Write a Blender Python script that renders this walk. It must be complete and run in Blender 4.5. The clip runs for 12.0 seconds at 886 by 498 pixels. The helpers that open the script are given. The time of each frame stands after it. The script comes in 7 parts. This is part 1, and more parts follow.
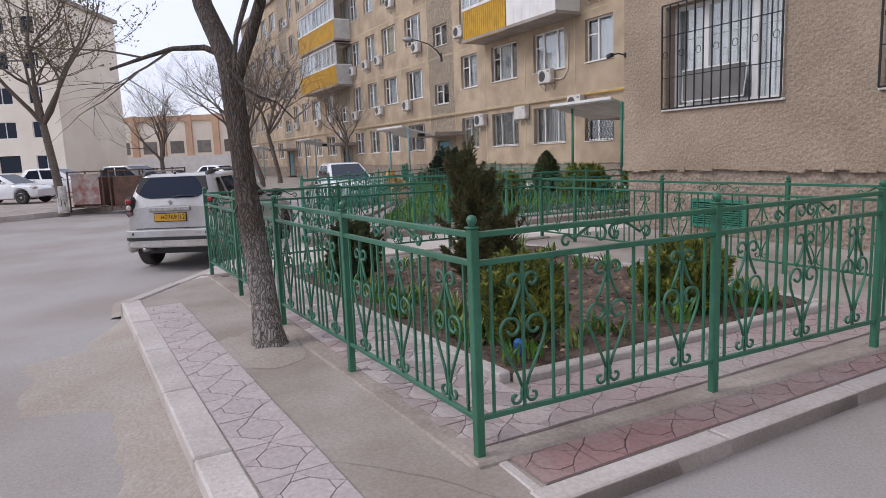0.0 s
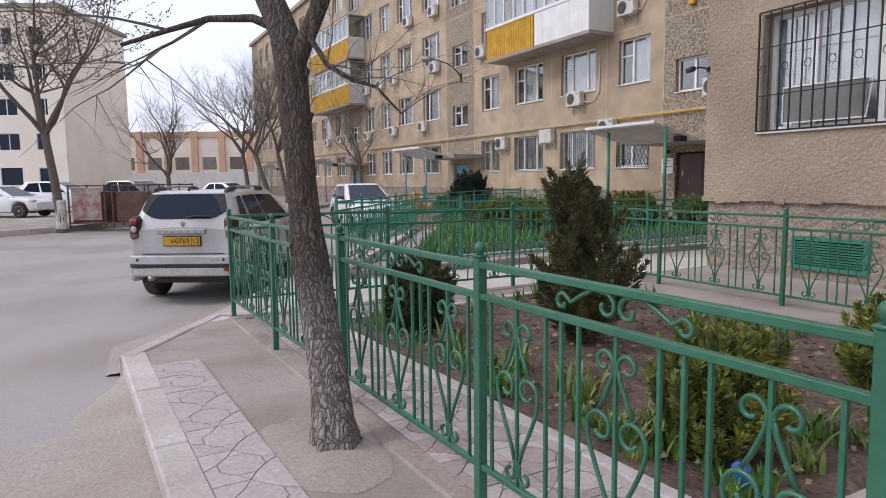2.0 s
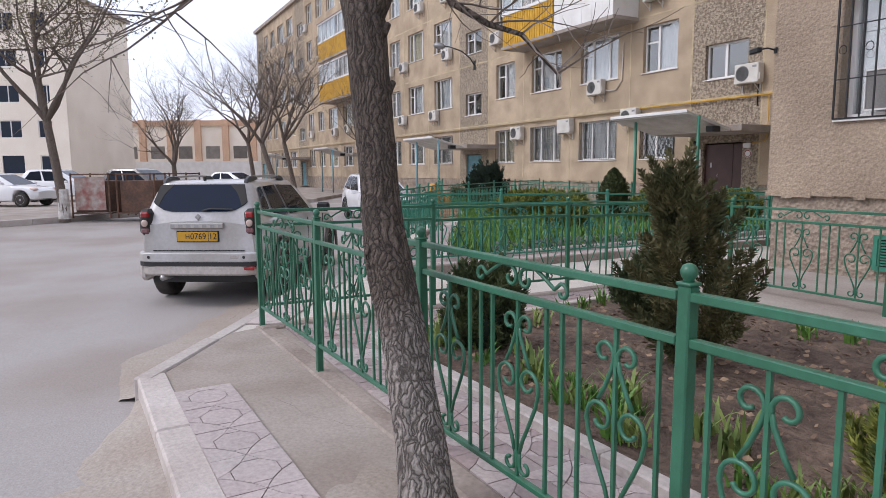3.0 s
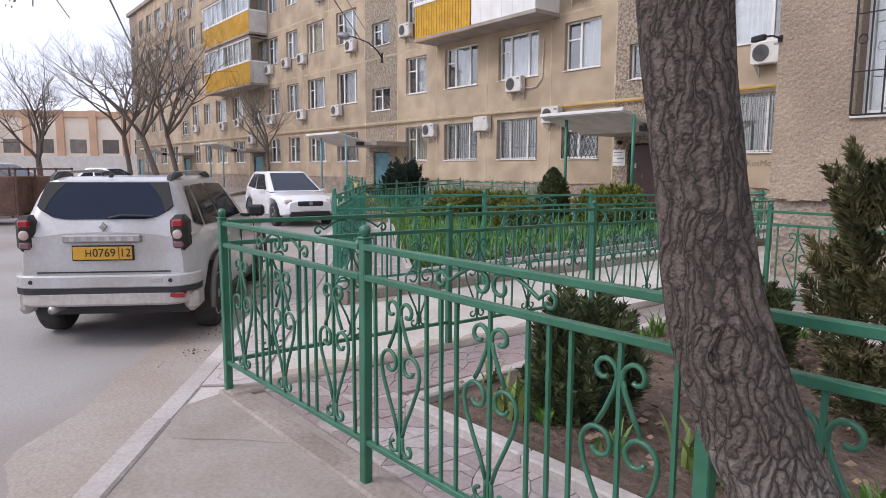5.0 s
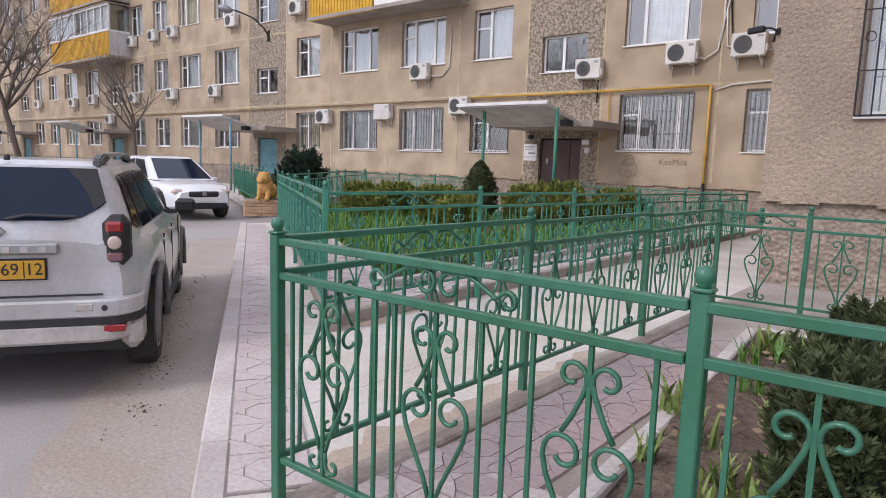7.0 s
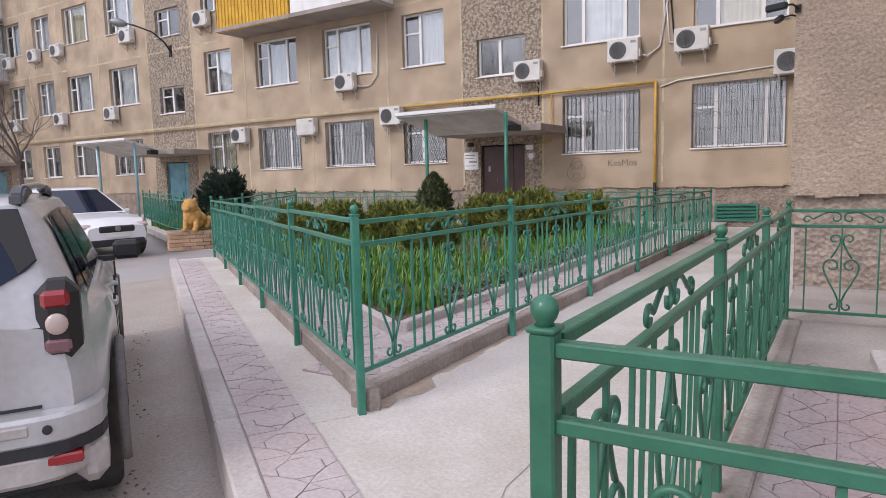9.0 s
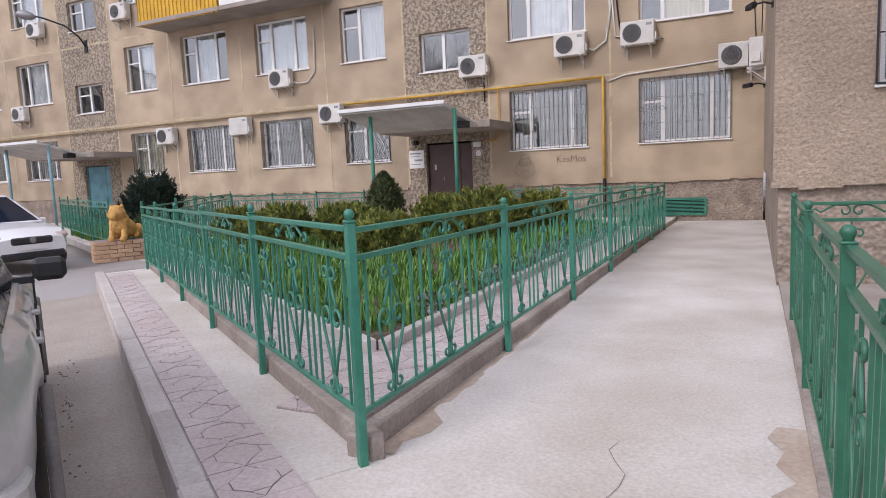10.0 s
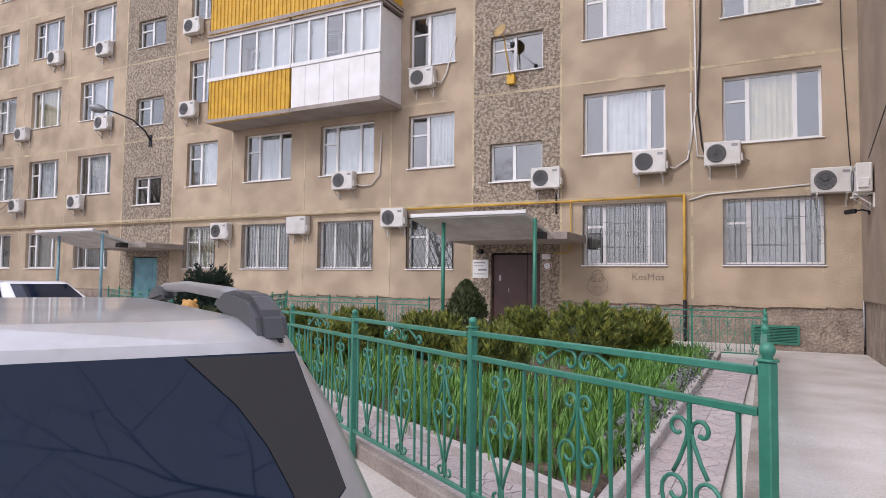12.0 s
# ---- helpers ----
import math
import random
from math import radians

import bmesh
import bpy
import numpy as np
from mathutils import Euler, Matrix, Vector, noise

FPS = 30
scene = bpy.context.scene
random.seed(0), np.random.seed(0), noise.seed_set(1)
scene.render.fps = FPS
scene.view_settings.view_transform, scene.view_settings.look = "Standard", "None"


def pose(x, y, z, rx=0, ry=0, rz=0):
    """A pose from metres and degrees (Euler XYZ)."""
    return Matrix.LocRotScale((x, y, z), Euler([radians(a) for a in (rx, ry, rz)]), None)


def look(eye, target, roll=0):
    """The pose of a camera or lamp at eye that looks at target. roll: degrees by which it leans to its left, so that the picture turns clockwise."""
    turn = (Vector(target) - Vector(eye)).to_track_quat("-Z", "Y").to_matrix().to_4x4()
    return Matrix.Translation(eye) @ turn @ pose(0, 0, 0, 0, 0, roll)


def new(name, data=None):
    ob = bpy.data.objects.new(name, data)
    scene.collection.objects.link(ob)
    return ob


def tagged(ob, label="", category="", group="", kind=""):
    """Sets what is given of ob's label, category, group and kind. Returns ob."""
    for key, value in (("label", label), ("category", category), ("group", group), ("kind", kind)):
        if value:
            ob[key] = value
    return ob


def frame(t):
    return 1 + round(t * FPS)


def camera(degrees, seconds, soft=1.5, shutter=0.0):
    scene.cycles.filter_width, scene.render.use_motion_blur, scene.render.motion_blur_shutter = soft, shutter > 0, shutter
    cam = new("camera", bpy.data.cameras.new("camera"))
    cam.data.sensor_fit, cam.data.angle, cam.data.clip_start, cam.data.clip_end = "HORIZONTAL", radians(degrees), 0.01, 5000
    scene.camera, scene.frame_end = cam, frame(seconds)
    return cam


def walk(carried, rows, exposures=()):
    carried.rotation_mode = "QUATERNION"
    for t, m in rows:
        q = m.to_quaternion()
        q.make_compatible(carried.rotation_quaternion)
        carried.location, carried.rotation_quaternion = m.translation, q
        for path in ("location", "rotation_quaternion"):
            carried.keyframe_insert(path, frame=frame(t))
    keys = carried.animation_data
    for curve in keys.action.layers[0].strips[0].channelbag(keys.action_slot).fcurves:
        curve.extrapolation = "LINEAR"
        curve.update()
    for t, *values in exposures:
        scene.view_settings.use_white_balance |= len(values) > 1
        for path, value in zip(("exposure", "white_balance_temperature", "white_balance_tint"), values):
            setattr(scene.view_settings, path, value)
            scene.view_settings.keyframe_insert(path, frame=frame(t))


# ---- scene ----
cam = camera(68.88, 12.0, soft=0.45)

# seconds, eye x y z, heading, pitch, roll in degrees
PATH = (
    (0, -0.662, 3.206, 1.336, 151.27, -8.24, -2.29),
    (0.5, -0.993, 3.203, 1.331, 151.26, -9.06, -1.13),
    (1, -1.409, 3.286, 1.348, 151.11, -9.11, -1.11),
    (1.5, -1.913, 3.277, 1.329, 150.46, -7.05, -0.15),
    (2, -2.305, 3.254, 1.328, 151.21, -6.17, -0.74),
    (2.5, -2.768, 3.241, 1.334, 152.63, -6.85, -0.13),
    (4.5, -4.688, 3.147, 1.298, 142.95, -7.35, -0.82),
    (5, -5.122, 3.143, 1.303, 141.33, -7.07, 0.20),
    (5.5, -5.539, 3.058, 1.329, 137.48, -7.48, 0.45),
    (6, -5.995, 3.089, 1.296, 137.36, -8.07, -1.27),
    (6.5, -6.445, 3.067, 1.291, 133.10, -8.08, 1.31),
    (8.5, -8.034, 3.340, 1.260, 123.06, -6.89, -1.60),
    (9, -8.381, 3.533, 1.262, 121.77, -6.46, -1.53),
    (9.5, -8.731, 3.705, 1.258, 117.83, -6.38, -1.42),
    (10, -9.008, 3.883, 1.258, 115.95, -6.70, -2.54),
    (10.5, -9.359, 4.013, 1.289, 116.16, -3.47, -0.86),
    (11, -9.739, 4.031, 1.301, 114.17, 0.97, -3.11),
    (11.5, -10.150, 4.100, 1.300, 115.36, 1.75, -1.66),
    (12, -10.541, 4.026, 1.291, 117.08, 2.94, 0.69),
)


def gaze(x, y, z, heading, pitch, roll):
    a, b = radians(heading), radians(pitch)
    way = Vector((math.cos(a) * math.cos(b), math.sin(a) * math.cos(b), math.sin(b)))
    return look((x, y, z), Vector((x, y, z)) + way * 2, roll)


walk(cam, [(row[0], gaze(*row[1:])) for row in PATH], [(0.0, -0.16, 6020, 13), (2.5, 0.0, 6020, 13), (6.0, 0.15, 6020, 15), (9.5, 0.16, 6020, 16.5), (12.0, 0.18, 6020, 17)])

# ---- light: bright thin overcast, weak low sun from behind the walker ----
SUN_HEIGHT, SUN_TURN = radians(42), radians(200)
world = bpy.data.worlds.new("sky")
scene.world = world
world.use_nodes = True
wn, wl = world.node_tree.nodes, world.node_tree.links
sky = wn.new("ShaderNodeTexSky")
sky.sky_type, sky.sun_disc = "NISHITA", False
sky.sun_elevation, sky.sun_rotation = SUN_HEIGHT, SUN_TURN
sky.air_density, sky.dust_density, sky.ozone_density = 1.0, 4.0, 1.0
haze = wn.new("ShaderNodeMixRGB")
haze.inputs["Fac"].default_value = 0.72
haze.inputs["Color2"].default_value = (9.4, 9.4, 10.2, 1)
wl.new(sky.outputs["Color"], haze.inputs["Color1"])
wl.new(haze.outputs["Color"], wn["Background"].inputs["Color"])
wn["Background"].inputs["Strength"].default_value = 0.14
sun = new("sun", bpy.data.lights.new("sun", "SUN"))
sun.data.energy, sun.data.angle, sun.data.color = 1.1, radians(14), (1.0, 0.95, 0.88)
sun_way = Vector((math.sin(SUN_TURN) * math.cos(SUN_HEIGHT), math.cos(SUN_TURN) * math.cos(SUN_HEIGHT), math.sin(SUN_HEIGHT)))
sun.matrix_world = look(sun_way * 60, (0, 0, 0))


# ---- materials ----
def mat(name, colour, rough=0.8, metal=0.0, second=None, grain=40.0, stain=1.2, amount=0.35, bump=0.3, bump_scale=None,
        bump_dist=0.01, vary=0.0, coat=0.0, contrast=(0.35, 0.65), bump_kind="noise", squash=1.0):
    """Two colours mixed by a coarse stain and a fine grain, fine relief; vary: spread of value from object to object."""
    m = bpy.data.materials.new(name)
    m.use_nodes = True
    n, l = m.node_tree.nodes, m.node_tree.links
    b = n["Principled BSDF"]
    big = n.new("ShaderNodeTexNoise")
    big.inputs["Scale"].default_value, big.inputs["Detail"].default_value = stain, 6
    fine = n.new("ShaderNodeTexNoise")
    fine.inputs["Scale"].default_value, fine.inputs["Detail"].default_value = grain, 4
    geo = n.new("ShaderNodeNewGeometry")
    place = geo.outputs["Position"]
    if squash != 1.0:
        stretch = n.new("ShaderNodeVectorMath")
        stretch.operation = "MULTIPLY"
        stretch.inputs[1].default_value = (1, 1, squash)
        l.new(place, stretch.inputs[0])
        place = stretch.outputs["Vector"]
    for tex in (big, fine):
        l.new(place, tex.inputs["Vector"])
    ramp = n.new("ShaderNodeValToRGB")
    ramp.color_ramp.elements[0].position, ramp.color_ramp.elements[1].position = contrast
    second = second or tuple(c * 0.72 for c in colour)
    ramp.color_ramp.elements[0].color = (*second, 1)
    ramp.color_ramp.elements[1].color = (*colour, 1)
    l.new(big.outputs["Fac"], ramp.inputs["Fac"])
    mul = n.new("ShaderNodeMixRGB")
    mul.blend_type = "OVERLAY"
    mul.inputs["Fac"].default_value = amount
    l.new(ramp.outputs["Color"], mul.inputs["Color1"])
    l.new(fine.outputs["Fac"], mul.inputs["Color2"])
    out = mul.outputs["Color"]
    if vary:
        info = n.new("ShaderNodeObjectInfo")
        rng = n.new("ShaderNodeMapRange")
        rng.inputs["To Min"].default_value, rng.inputs["To Max"].default_value = 1 - vary, 1 + vary
        hsv = n.new("ShaderNodeHueSaturation")
        l.new(info.outputs["Random"], rng.inputs["Value"])
        l.new(rng.outputs["Result"], hsv.inputs["Value"])
        l.new(out, hsv.inputs["Color"])
        out = hsv.outputs["Color"]
    l.new(out, b.inputs["Base Color"])
    b.inputs["Roughness"].default_value, b.inputs["Metallic"].default_value = rough, metal
    b.inputs["Coat Weight"].default_value = coat
    if bump:
        if bump_kind == "voronoi":
            tex = n.new("ShaderNodeTexVoronoi")
            tex.inputs["Scale"].default_value = bump_scale or grain
            fac = tex.outputs["Distance"]
            l.new(place, tex.inputs["Vector"])
        else:
            tex = n.new("ShaderNodeTexNoise")
            tex.inputs["Scale"].default_value, tex.inputs["Detail"].default_value = bump_scale or grain, 5
            fac = tex.outputs["Fac"]
            l.new(place, tex.inputs["Vector"])
        bp = n.new("ShaderNodeBump")
        bp.inputs["Strength"].default_value, bp.inputs["Distance"].default_value = bump, bump_dist
        l.new(fac, bp.inputs["Height"])
        l.new(bp.outputs["Normal"], b.inputs["Normal"])
    return m


def glass_mat(name, mirror=0.16):
    """Window glass: mostly clear, part mirror of the bright sky."""
    m = bpy.data.materials.new(name)
    m.use_nodes = True
    n, l = m.node_tree.nodes, m.node_tree.links
    gloss = n.new("ShaderNodeBsdfGlossy")
    gloss.inputs["Roughness"].default_value = 0.02
    clear = n.new("ShaderNodeBsdfTransparent")
    clear.inputs["Color"].default_value = (0.9, 0.93, 0.93, 1)
    mix = n.new("ShaderNodeMixShader")
    mix.inputs["Fac"].default_value = mirror
    l.new(clear.outputs[0], mix.inputs[1])
    l.new(gloss.outputs[0], mix.inputs[2])
    l.new(mix.outputs[0], n["Material Output"].inputs["Surface"])
    return m


STUCCO = mat("beige_stucco", (0.49, 0.385, 0.27), 0.95, second=(0.35, 0.272, 0.19), grain=45, stain=1.1, amount=0.55, bump=0.7, bump_scale=60, bump_dist=0.015, vary=0.06)
# same paint as STUCCO; the block's shaded facing is darkened into this base colour
ROUGHCAST = mat("coarse_shaded_stucco", (0.37, 0.29, 0.215), 0.95, second=(0.29, 0.225, 0.165), grain=34, stain=1.1, amount=0.5, bump=1.0, bump_scale=24, bump_dist=0.03, vary=0.03)
PEBBLE = mat("pebble_render", (0.42, 0.35, 0.265), 0.95, second=(0.22, 0.175, 0.13), grain=30, stain=13, amount=0.6, bump=1.0, bump_scale=24, bump_dist=0.035, bump_kind="voronoi", contrast=(0.42, 0.58), vary=0.06)
PLINTH = mat("weathered_plinth", (0.36, 0.29, 0.225), 0.95, second=(0.22, 0.175, 0.14), grain=26, stain=3.0, amount=0.5, bump=0.9, bump_scale=18, bump_dist=0.03, bump_kind="voronoi")
SEAM = mat("yellowed_sealant", (0.55, 0.45, 0.29), 0.8, grain=20, stain=2.5, amount=0.4)
ASPHALT = mat("dusty_asphalt", (0.345, 0.32, 0.305), 0.95, second=(0.285, 0.25, 0.225), grain=70, stain=0.45, amount=0.28, bump=0.3, bump_scale=90, bump_dist=0.01, contrast=(0.38, 0.6))
DUST = mat("sand_drift", (0.35, 0.308, 0.27), 0.97, second=(0.315, 0.265, 0.222), grain=50, stain=2.2, amount=0.4, bump=0.5, bump_scale=40)
CONCRETE = mat("worn_concrete", (0.37, 0.325, 0.29), 0.93, second=(0.27, 0.225, 0.19), grain=55, stain=1.3, amount=0.3, bump=0.22, bump_scale=60)
SLAB = mat("pale_concrete", (0.60, 0.56, 0.515), 0.93, second=(0.47, 0.42, 0.365), grain=55, stain=1.1, amount=0.3, bump=0.22, bump_scale=50)
KERB = mat("kerb_concrete", (0.50, 0.455, 0.425), 0.9, second=(0.40, 0.35, 0.32), grain=40, stain=2.0, amount=0.3, bump=0.4, bump_scale=60, vary=0.08)
TILE_PINK = mat("pink_paving", (0.43, 0.36, 0.35), 0.9, second=(0.40, 0.355, 0.34), grain=45, stain=1.5, amount=0.35, bump=0.4, vary=0.06)
TILE_RED = mat("red_paving", (0.29, 0.175, 0.165), 0.9, second=(0.33, 0.25, 0.235), grain=45, stain=1.6, amount=0.35, bump=0.4, vary=0.08)
TILE_GREY = mat("grey_paving", (0.47, 0.42, 0.40), 0.9, second=(0.45, 0.37, 0.35), grain=45, stain=1.5, amount=0.35, bump=0.4, vary=0.06)
TILE_PALE = mat("bleached_paving", (0.53, 0.47, 0.45), 0.9, second=(0.45, 0.37, 0.35), grain=45, stain=1.1, amount=0.3, bump=0.4, vary=0.06)
TILE_WORN = mat("worn_paving", (0.36, 0.31, 0.295), 0.9, second=(0.35, 0.265, 0.255), grain=45, stain=1.3, amount=0.3, bump=0.4, vary=0.04)
WORNJOINT = mat("worn_joint", (0.36, 0.31, 0.29), 0.97, grain=60, stain=2)
JOINT = mat("sandy_joint", (0.26, 0.22, 0.20), 0.97, grain=60, stain=2)
SOIL = mat("garden_soil", (0.165, 0.115, 0.085), 1.0, second=(0.085, 0.058, 0.043), grain=26, stain=4.5, amount=0.6, bump=1.0, bump_scale=18, bump_dist=0.06)
FENCE = mat("green_enamel", (0.023, 0.115, 0.064), 0.42, second=(0.034, 0.145, 0.086), grain=25, stain=4, amount=0.25, bump=0.15, bump_scale=70, coat=0.15)
FENCE2 = mat("sea_green_enamel", (0.03, 0.175, 0.112), 0.4, second=(0.05, 0.21, 0.145), grain=25, stain=4, amount=0.25, bump=0.15, bump_scale=70)
WHITE = mat("white_plastic", (0.78, 0.77, 0.75), 0.35, grain=30, stain=2, amount=0.08, second=(0.70, 0.68, 0.65), bump=0)
GREYMETAL = mat("grey_metal", (0.30, 0.30, 0.30), 0.5, 0.6, grain=40)
BLACKMETAL = mat("black_iron", (0.02, 0.02, 0.022), 0.5, 0.3, grain=60, amount=0.2)
DARK = mat("dark_interior", (0.03, 0.028, 0.026), 0.9, grain=10, bump=0)
ROOM = mat("room_wall", (0.20, 0.18, 0.16), 0.9, grain=6, bump=0, vary=0.5)
CURTAIN = mat("net_curtain", (0.66, 0.65, 0.67), 0.9, second=(0.5, 0.49, 0.51), grain=8, stain=5, amount=0.15, bump=0.5, bump_scale=8, vary=0.22)
GREYCURTAIN = mat("dull_net_curtain", (0.20, 0.195, 0.185), 0.9, second=(0.12, 0.115, 0.11), grain=8, stain=4, amount=0.3, bump=0.5, bump_scale=8, vary=0.3)
BEIGECURTAIN = mat("cream_curtain", (0.62, 0.53, 0.36), 0.9, grain=8, stain=5, amount=0.15, vary=0.2)
GLASS = glass_mat("window_glass", 0.17)
YELLOW = mat("yellow_cladding", (0.62, 0.36, 0.02), 0.5, second=(0.50, 0.28, 0.015), grain=20, stain=3, amount=0.25, bump=0.1)
PIPE = mat("yellow_gas_paint", (0.58, 0.34, 0.045), 0.5, grain=30, stain=4, amount=0.3)


def bark_mat(name, ridge, plate, crack, scale=52.0, squash=0.085, lime=None):
    """Long plates of bark between dark wandering cracks."""
    m = bpy.data.materials.new(name)
    m.use_nodes = True
    n, l = m.node_tree.nodes, m.node_tree.links
    b = n["Principled BSDF"]
    geo = n.new("ShaderNodeNewGeometry")
    warp = n.new("ShaderNodeTexNoise")
    warp.inputs["Scale"].default_value, warp.inputs["Detail"].default_value = 11, 4
    push = n.new("ShaderNodeVectorMath")
    push.operation = "MULTIPLY_ADD"
    push.inputs[1].default_value = (0.09, 0.09, 0.3)
    stretch = n.new("ShaderNodeVectorMath")
    stretch.operation = "MULTIPLY"
    stretch.inputs[1].default_value = (1, 1, squash)
    cells = n.new("ShaderNodeTexVoronoi")
    cells.feature = "DISTANCE_TO_EDGE"
    cells.inputs["Scale"].default_value = scale
    grain = n.new("ShaderNodeTexNoise")
    grain.inputs["Scale"].default_value, grain.inputs["Detail"].default_value = 140, 5
    ramp = n.new("ShaderNodeValToRGB")
    ramp.color_ramp.elements[0].position, ramp.color_ramp.elements[1].position = 0.0, 0.4
    ramp.color_ramp.elements[0].color, ramp.color_ramp.elements[1].color = (*crack, 1), (*ridge, 1)
    mid = ramp.color_ramp.elements.new(0.1)
    mid.color = (*plate, 1)
    mix = n.new("ShaderNodeMixRGB")
    mix.blend_type = "OVERLAY"
    mix.inputs["Fac"].default_value = 0.6
    add = n.new("ShaderNodeMath")
    add.operation = "MULTIPLY_ADD"
    add.inputs[1].default_value = 0.25
    bump = n.new("ShaderNodeBump")
    bump.inputs["Strength"].default_value, bump.inputs["Distance"].default_value = 1.0, 0.035
    l.new(geo.outputs["Position"], warp.inputs["Vector"])
    l.new(warp.outputs["Color"], push.inputs[0])
    l.new(geo.outputs["Position"], push.inputs[2])
    l.new(push.outputs["Vector"], stretch.inputs[0])
    l.new(stretch.outputs["Vector"], cells.inputs["Vector"])
    l.new(geo.outputs["Position"], grain.inputs["Vector"])
    l.new(cells.outputs["Distance"], ramp.inputs["Fac"])
    l.new(ramp.outputs["Color"], mix.inputs["Color1"])
    l.new(grain.outputs["Fac"], mix.inputs["Color2"])
    out = mix.outputs["Color"]
    if lime:
        # worn remains of whitewash below an uneven line
        split = n.new("ShaderNodeSeparateXYZ")
        l.new(push.outputs["Vector"], split.inputs[0])
        low = n.new("ShaderNodeMapRange")
        low.inputs["From Min"].default_value, low.inputs["From Max"].default_value = lime + 0.28, lime + 0.02
        l.new(split.outputs["Z"], low.inputs["Value"])
        patchy = n.new("ShaderNodeMapRange")
        patchy.inputs["From Min"].default_value, patchy.inputs["From Max"].default_value = 0.02, 0.22
        patchy.inputs["To Min"].default_value, patchy.inputs["To Max"].default_value = 0.1, 0.62
        l.new(cells.outputs["Distance"], patchy.inputs["Value"])
        both = n.new("ShaderNodeMath")
        both.operation = "MULTIPLY"
        l.new(low.outputs["Result"], both.inputs[0])
        l.new(patchy.outputs["Result"], both.inputs[1])
        wash = n.new("ShaderNodeMixRGB")
        wash.inputs["Color2"].default_value = (0.46, 0.42, 0.385, 1)
        l.new(both.outputs["Value"], wash.inputs["Fac"])
        l.new(out, wash.inputs["Color1"])
        out = wash.outputs["Color"]
    l.new(out, b.inputs["Base Color"])
    l.new(grain.outputs["Fac"], add.inputs[0])
    l.new(cells.outputs["Distance"], add.inputs[2])
    l.new(add.outputs["Value"], bump.inputs["Height"])
    l.new(bump.outputs["Normal"], b.inputs["Normal"])
    b.inputs["Roughness"].default_value = 0.95
    return m


BARK = bark_mat("grey_brown_bark", (0.26, 0.215, 0.18), (0.185, 0.15, 0.122), (0.075, 0.058, 0.047))
OLDBARK = bark_mat("furrowed_bark", (0.145, 0.116, 0.095), (0.095, 0.074, 0.06), (0.03, 0.023, 0.019), scale=44.0, squash=0.055, lime=0.72)
TWIG = mat("dark_twig", (0.17, 0.14, 0.115), 0.95, second=(0.10, 0.08, 0.068), grain=30, bump=0.3)
LIME = mat("whitewashed_bark", (0.62, 0.60, 0.57), 0.95, second=(0.42, 0.38, 0.34), grain=25, stain=6, bump=0.8, bump_scale=22, bump_dist=0.02)
DOORBROWN = mat("brown_steel_door", (0.08, 0.038, 0.033), 0.45, grain=30, stain=3, amount=0.2)
DOORBLUE = mat("blue_painted_door", (0.16, 0.36, 0.42), 0.5, grain=30, stain=3, amount=0.2)
TIN = mat("painted_canopy_sheet", (0.60, 0.585, 0.55), 0.6, second=(0.47, 0.45, 0.41), grain=20, stain=2.2, amount=0.3)
BRICKRED = mat("far_brick", (0.60, 0.40, 0.27), 0.95, second=(0.52, 0.34, 0.23), grain=8, stain=0.5)
CREAM = mat("cream_far_render", (0.86, 0.79, 0.68), 0.95, second=(0.78, 0.70, 0.59), grain=12, stain=0.4)


# ---- mesh helpers ----
def thing(name, m=None, label="", category="", group="", kind=""):
    ob = new(name)
    ob.empty_display_size = 0.1
    if m is not None:
        ob.matrix_world = m
    return tagged(ob, label, category, group, kind)


def mesh_of(name, bm, material, smooth=False):
    me = bpy.data.meshes.new(name)
    bm.to_mesh(me)
    bm.free()
    if material:
        me.materials.append(material)
    if smooth:
        me.polygons.foreach_set("use_smooth", [True] * len(me.polygons))
    return me


def part(name, bm, material, parent=None, label="", smooth=False, m=None):
    """One mesh object; bm is a bmesh or a mesh that is shared."""
    me = bm if isinstance(bm, bpy.types.Mesh) else mesh_of(name, bm, material, smooth)
    ob = new(name, me)
    ob.parent = parent
    if m is not None:
        ob.matrix_basis = m
    return tagged(ob, label)


def box(bm, x0, x1, y0, y1, z0, z1, bevel=0.0):
    vs = [bm.verts.new((x, y, z)) for z in (z0, z1) for y in (y0, y1) for x in (x0, x1)]
    fs = [bm.faces.new([vs[i] for i in f]) for f in ((0, 2, 3, 1), (4, 5, 7, 6), (0, 1, 5, 4), (2, 6, 7, 3), (0, 4, 6, 2), (1, 3, 7, 5))]
    if bevel:
        es = list({e for f in fs for e in f.edges})
        bmesh.ops.bevel(bm, geom=es, offset=bevel, segments=1, affect="EDGES")
    return bm


def bbox(x0, x1, y0, y1, z0, z1, bevel=0.0):
    return box(bmesh.new(), x0, x1, y0, y1, z0, z1, bevel)


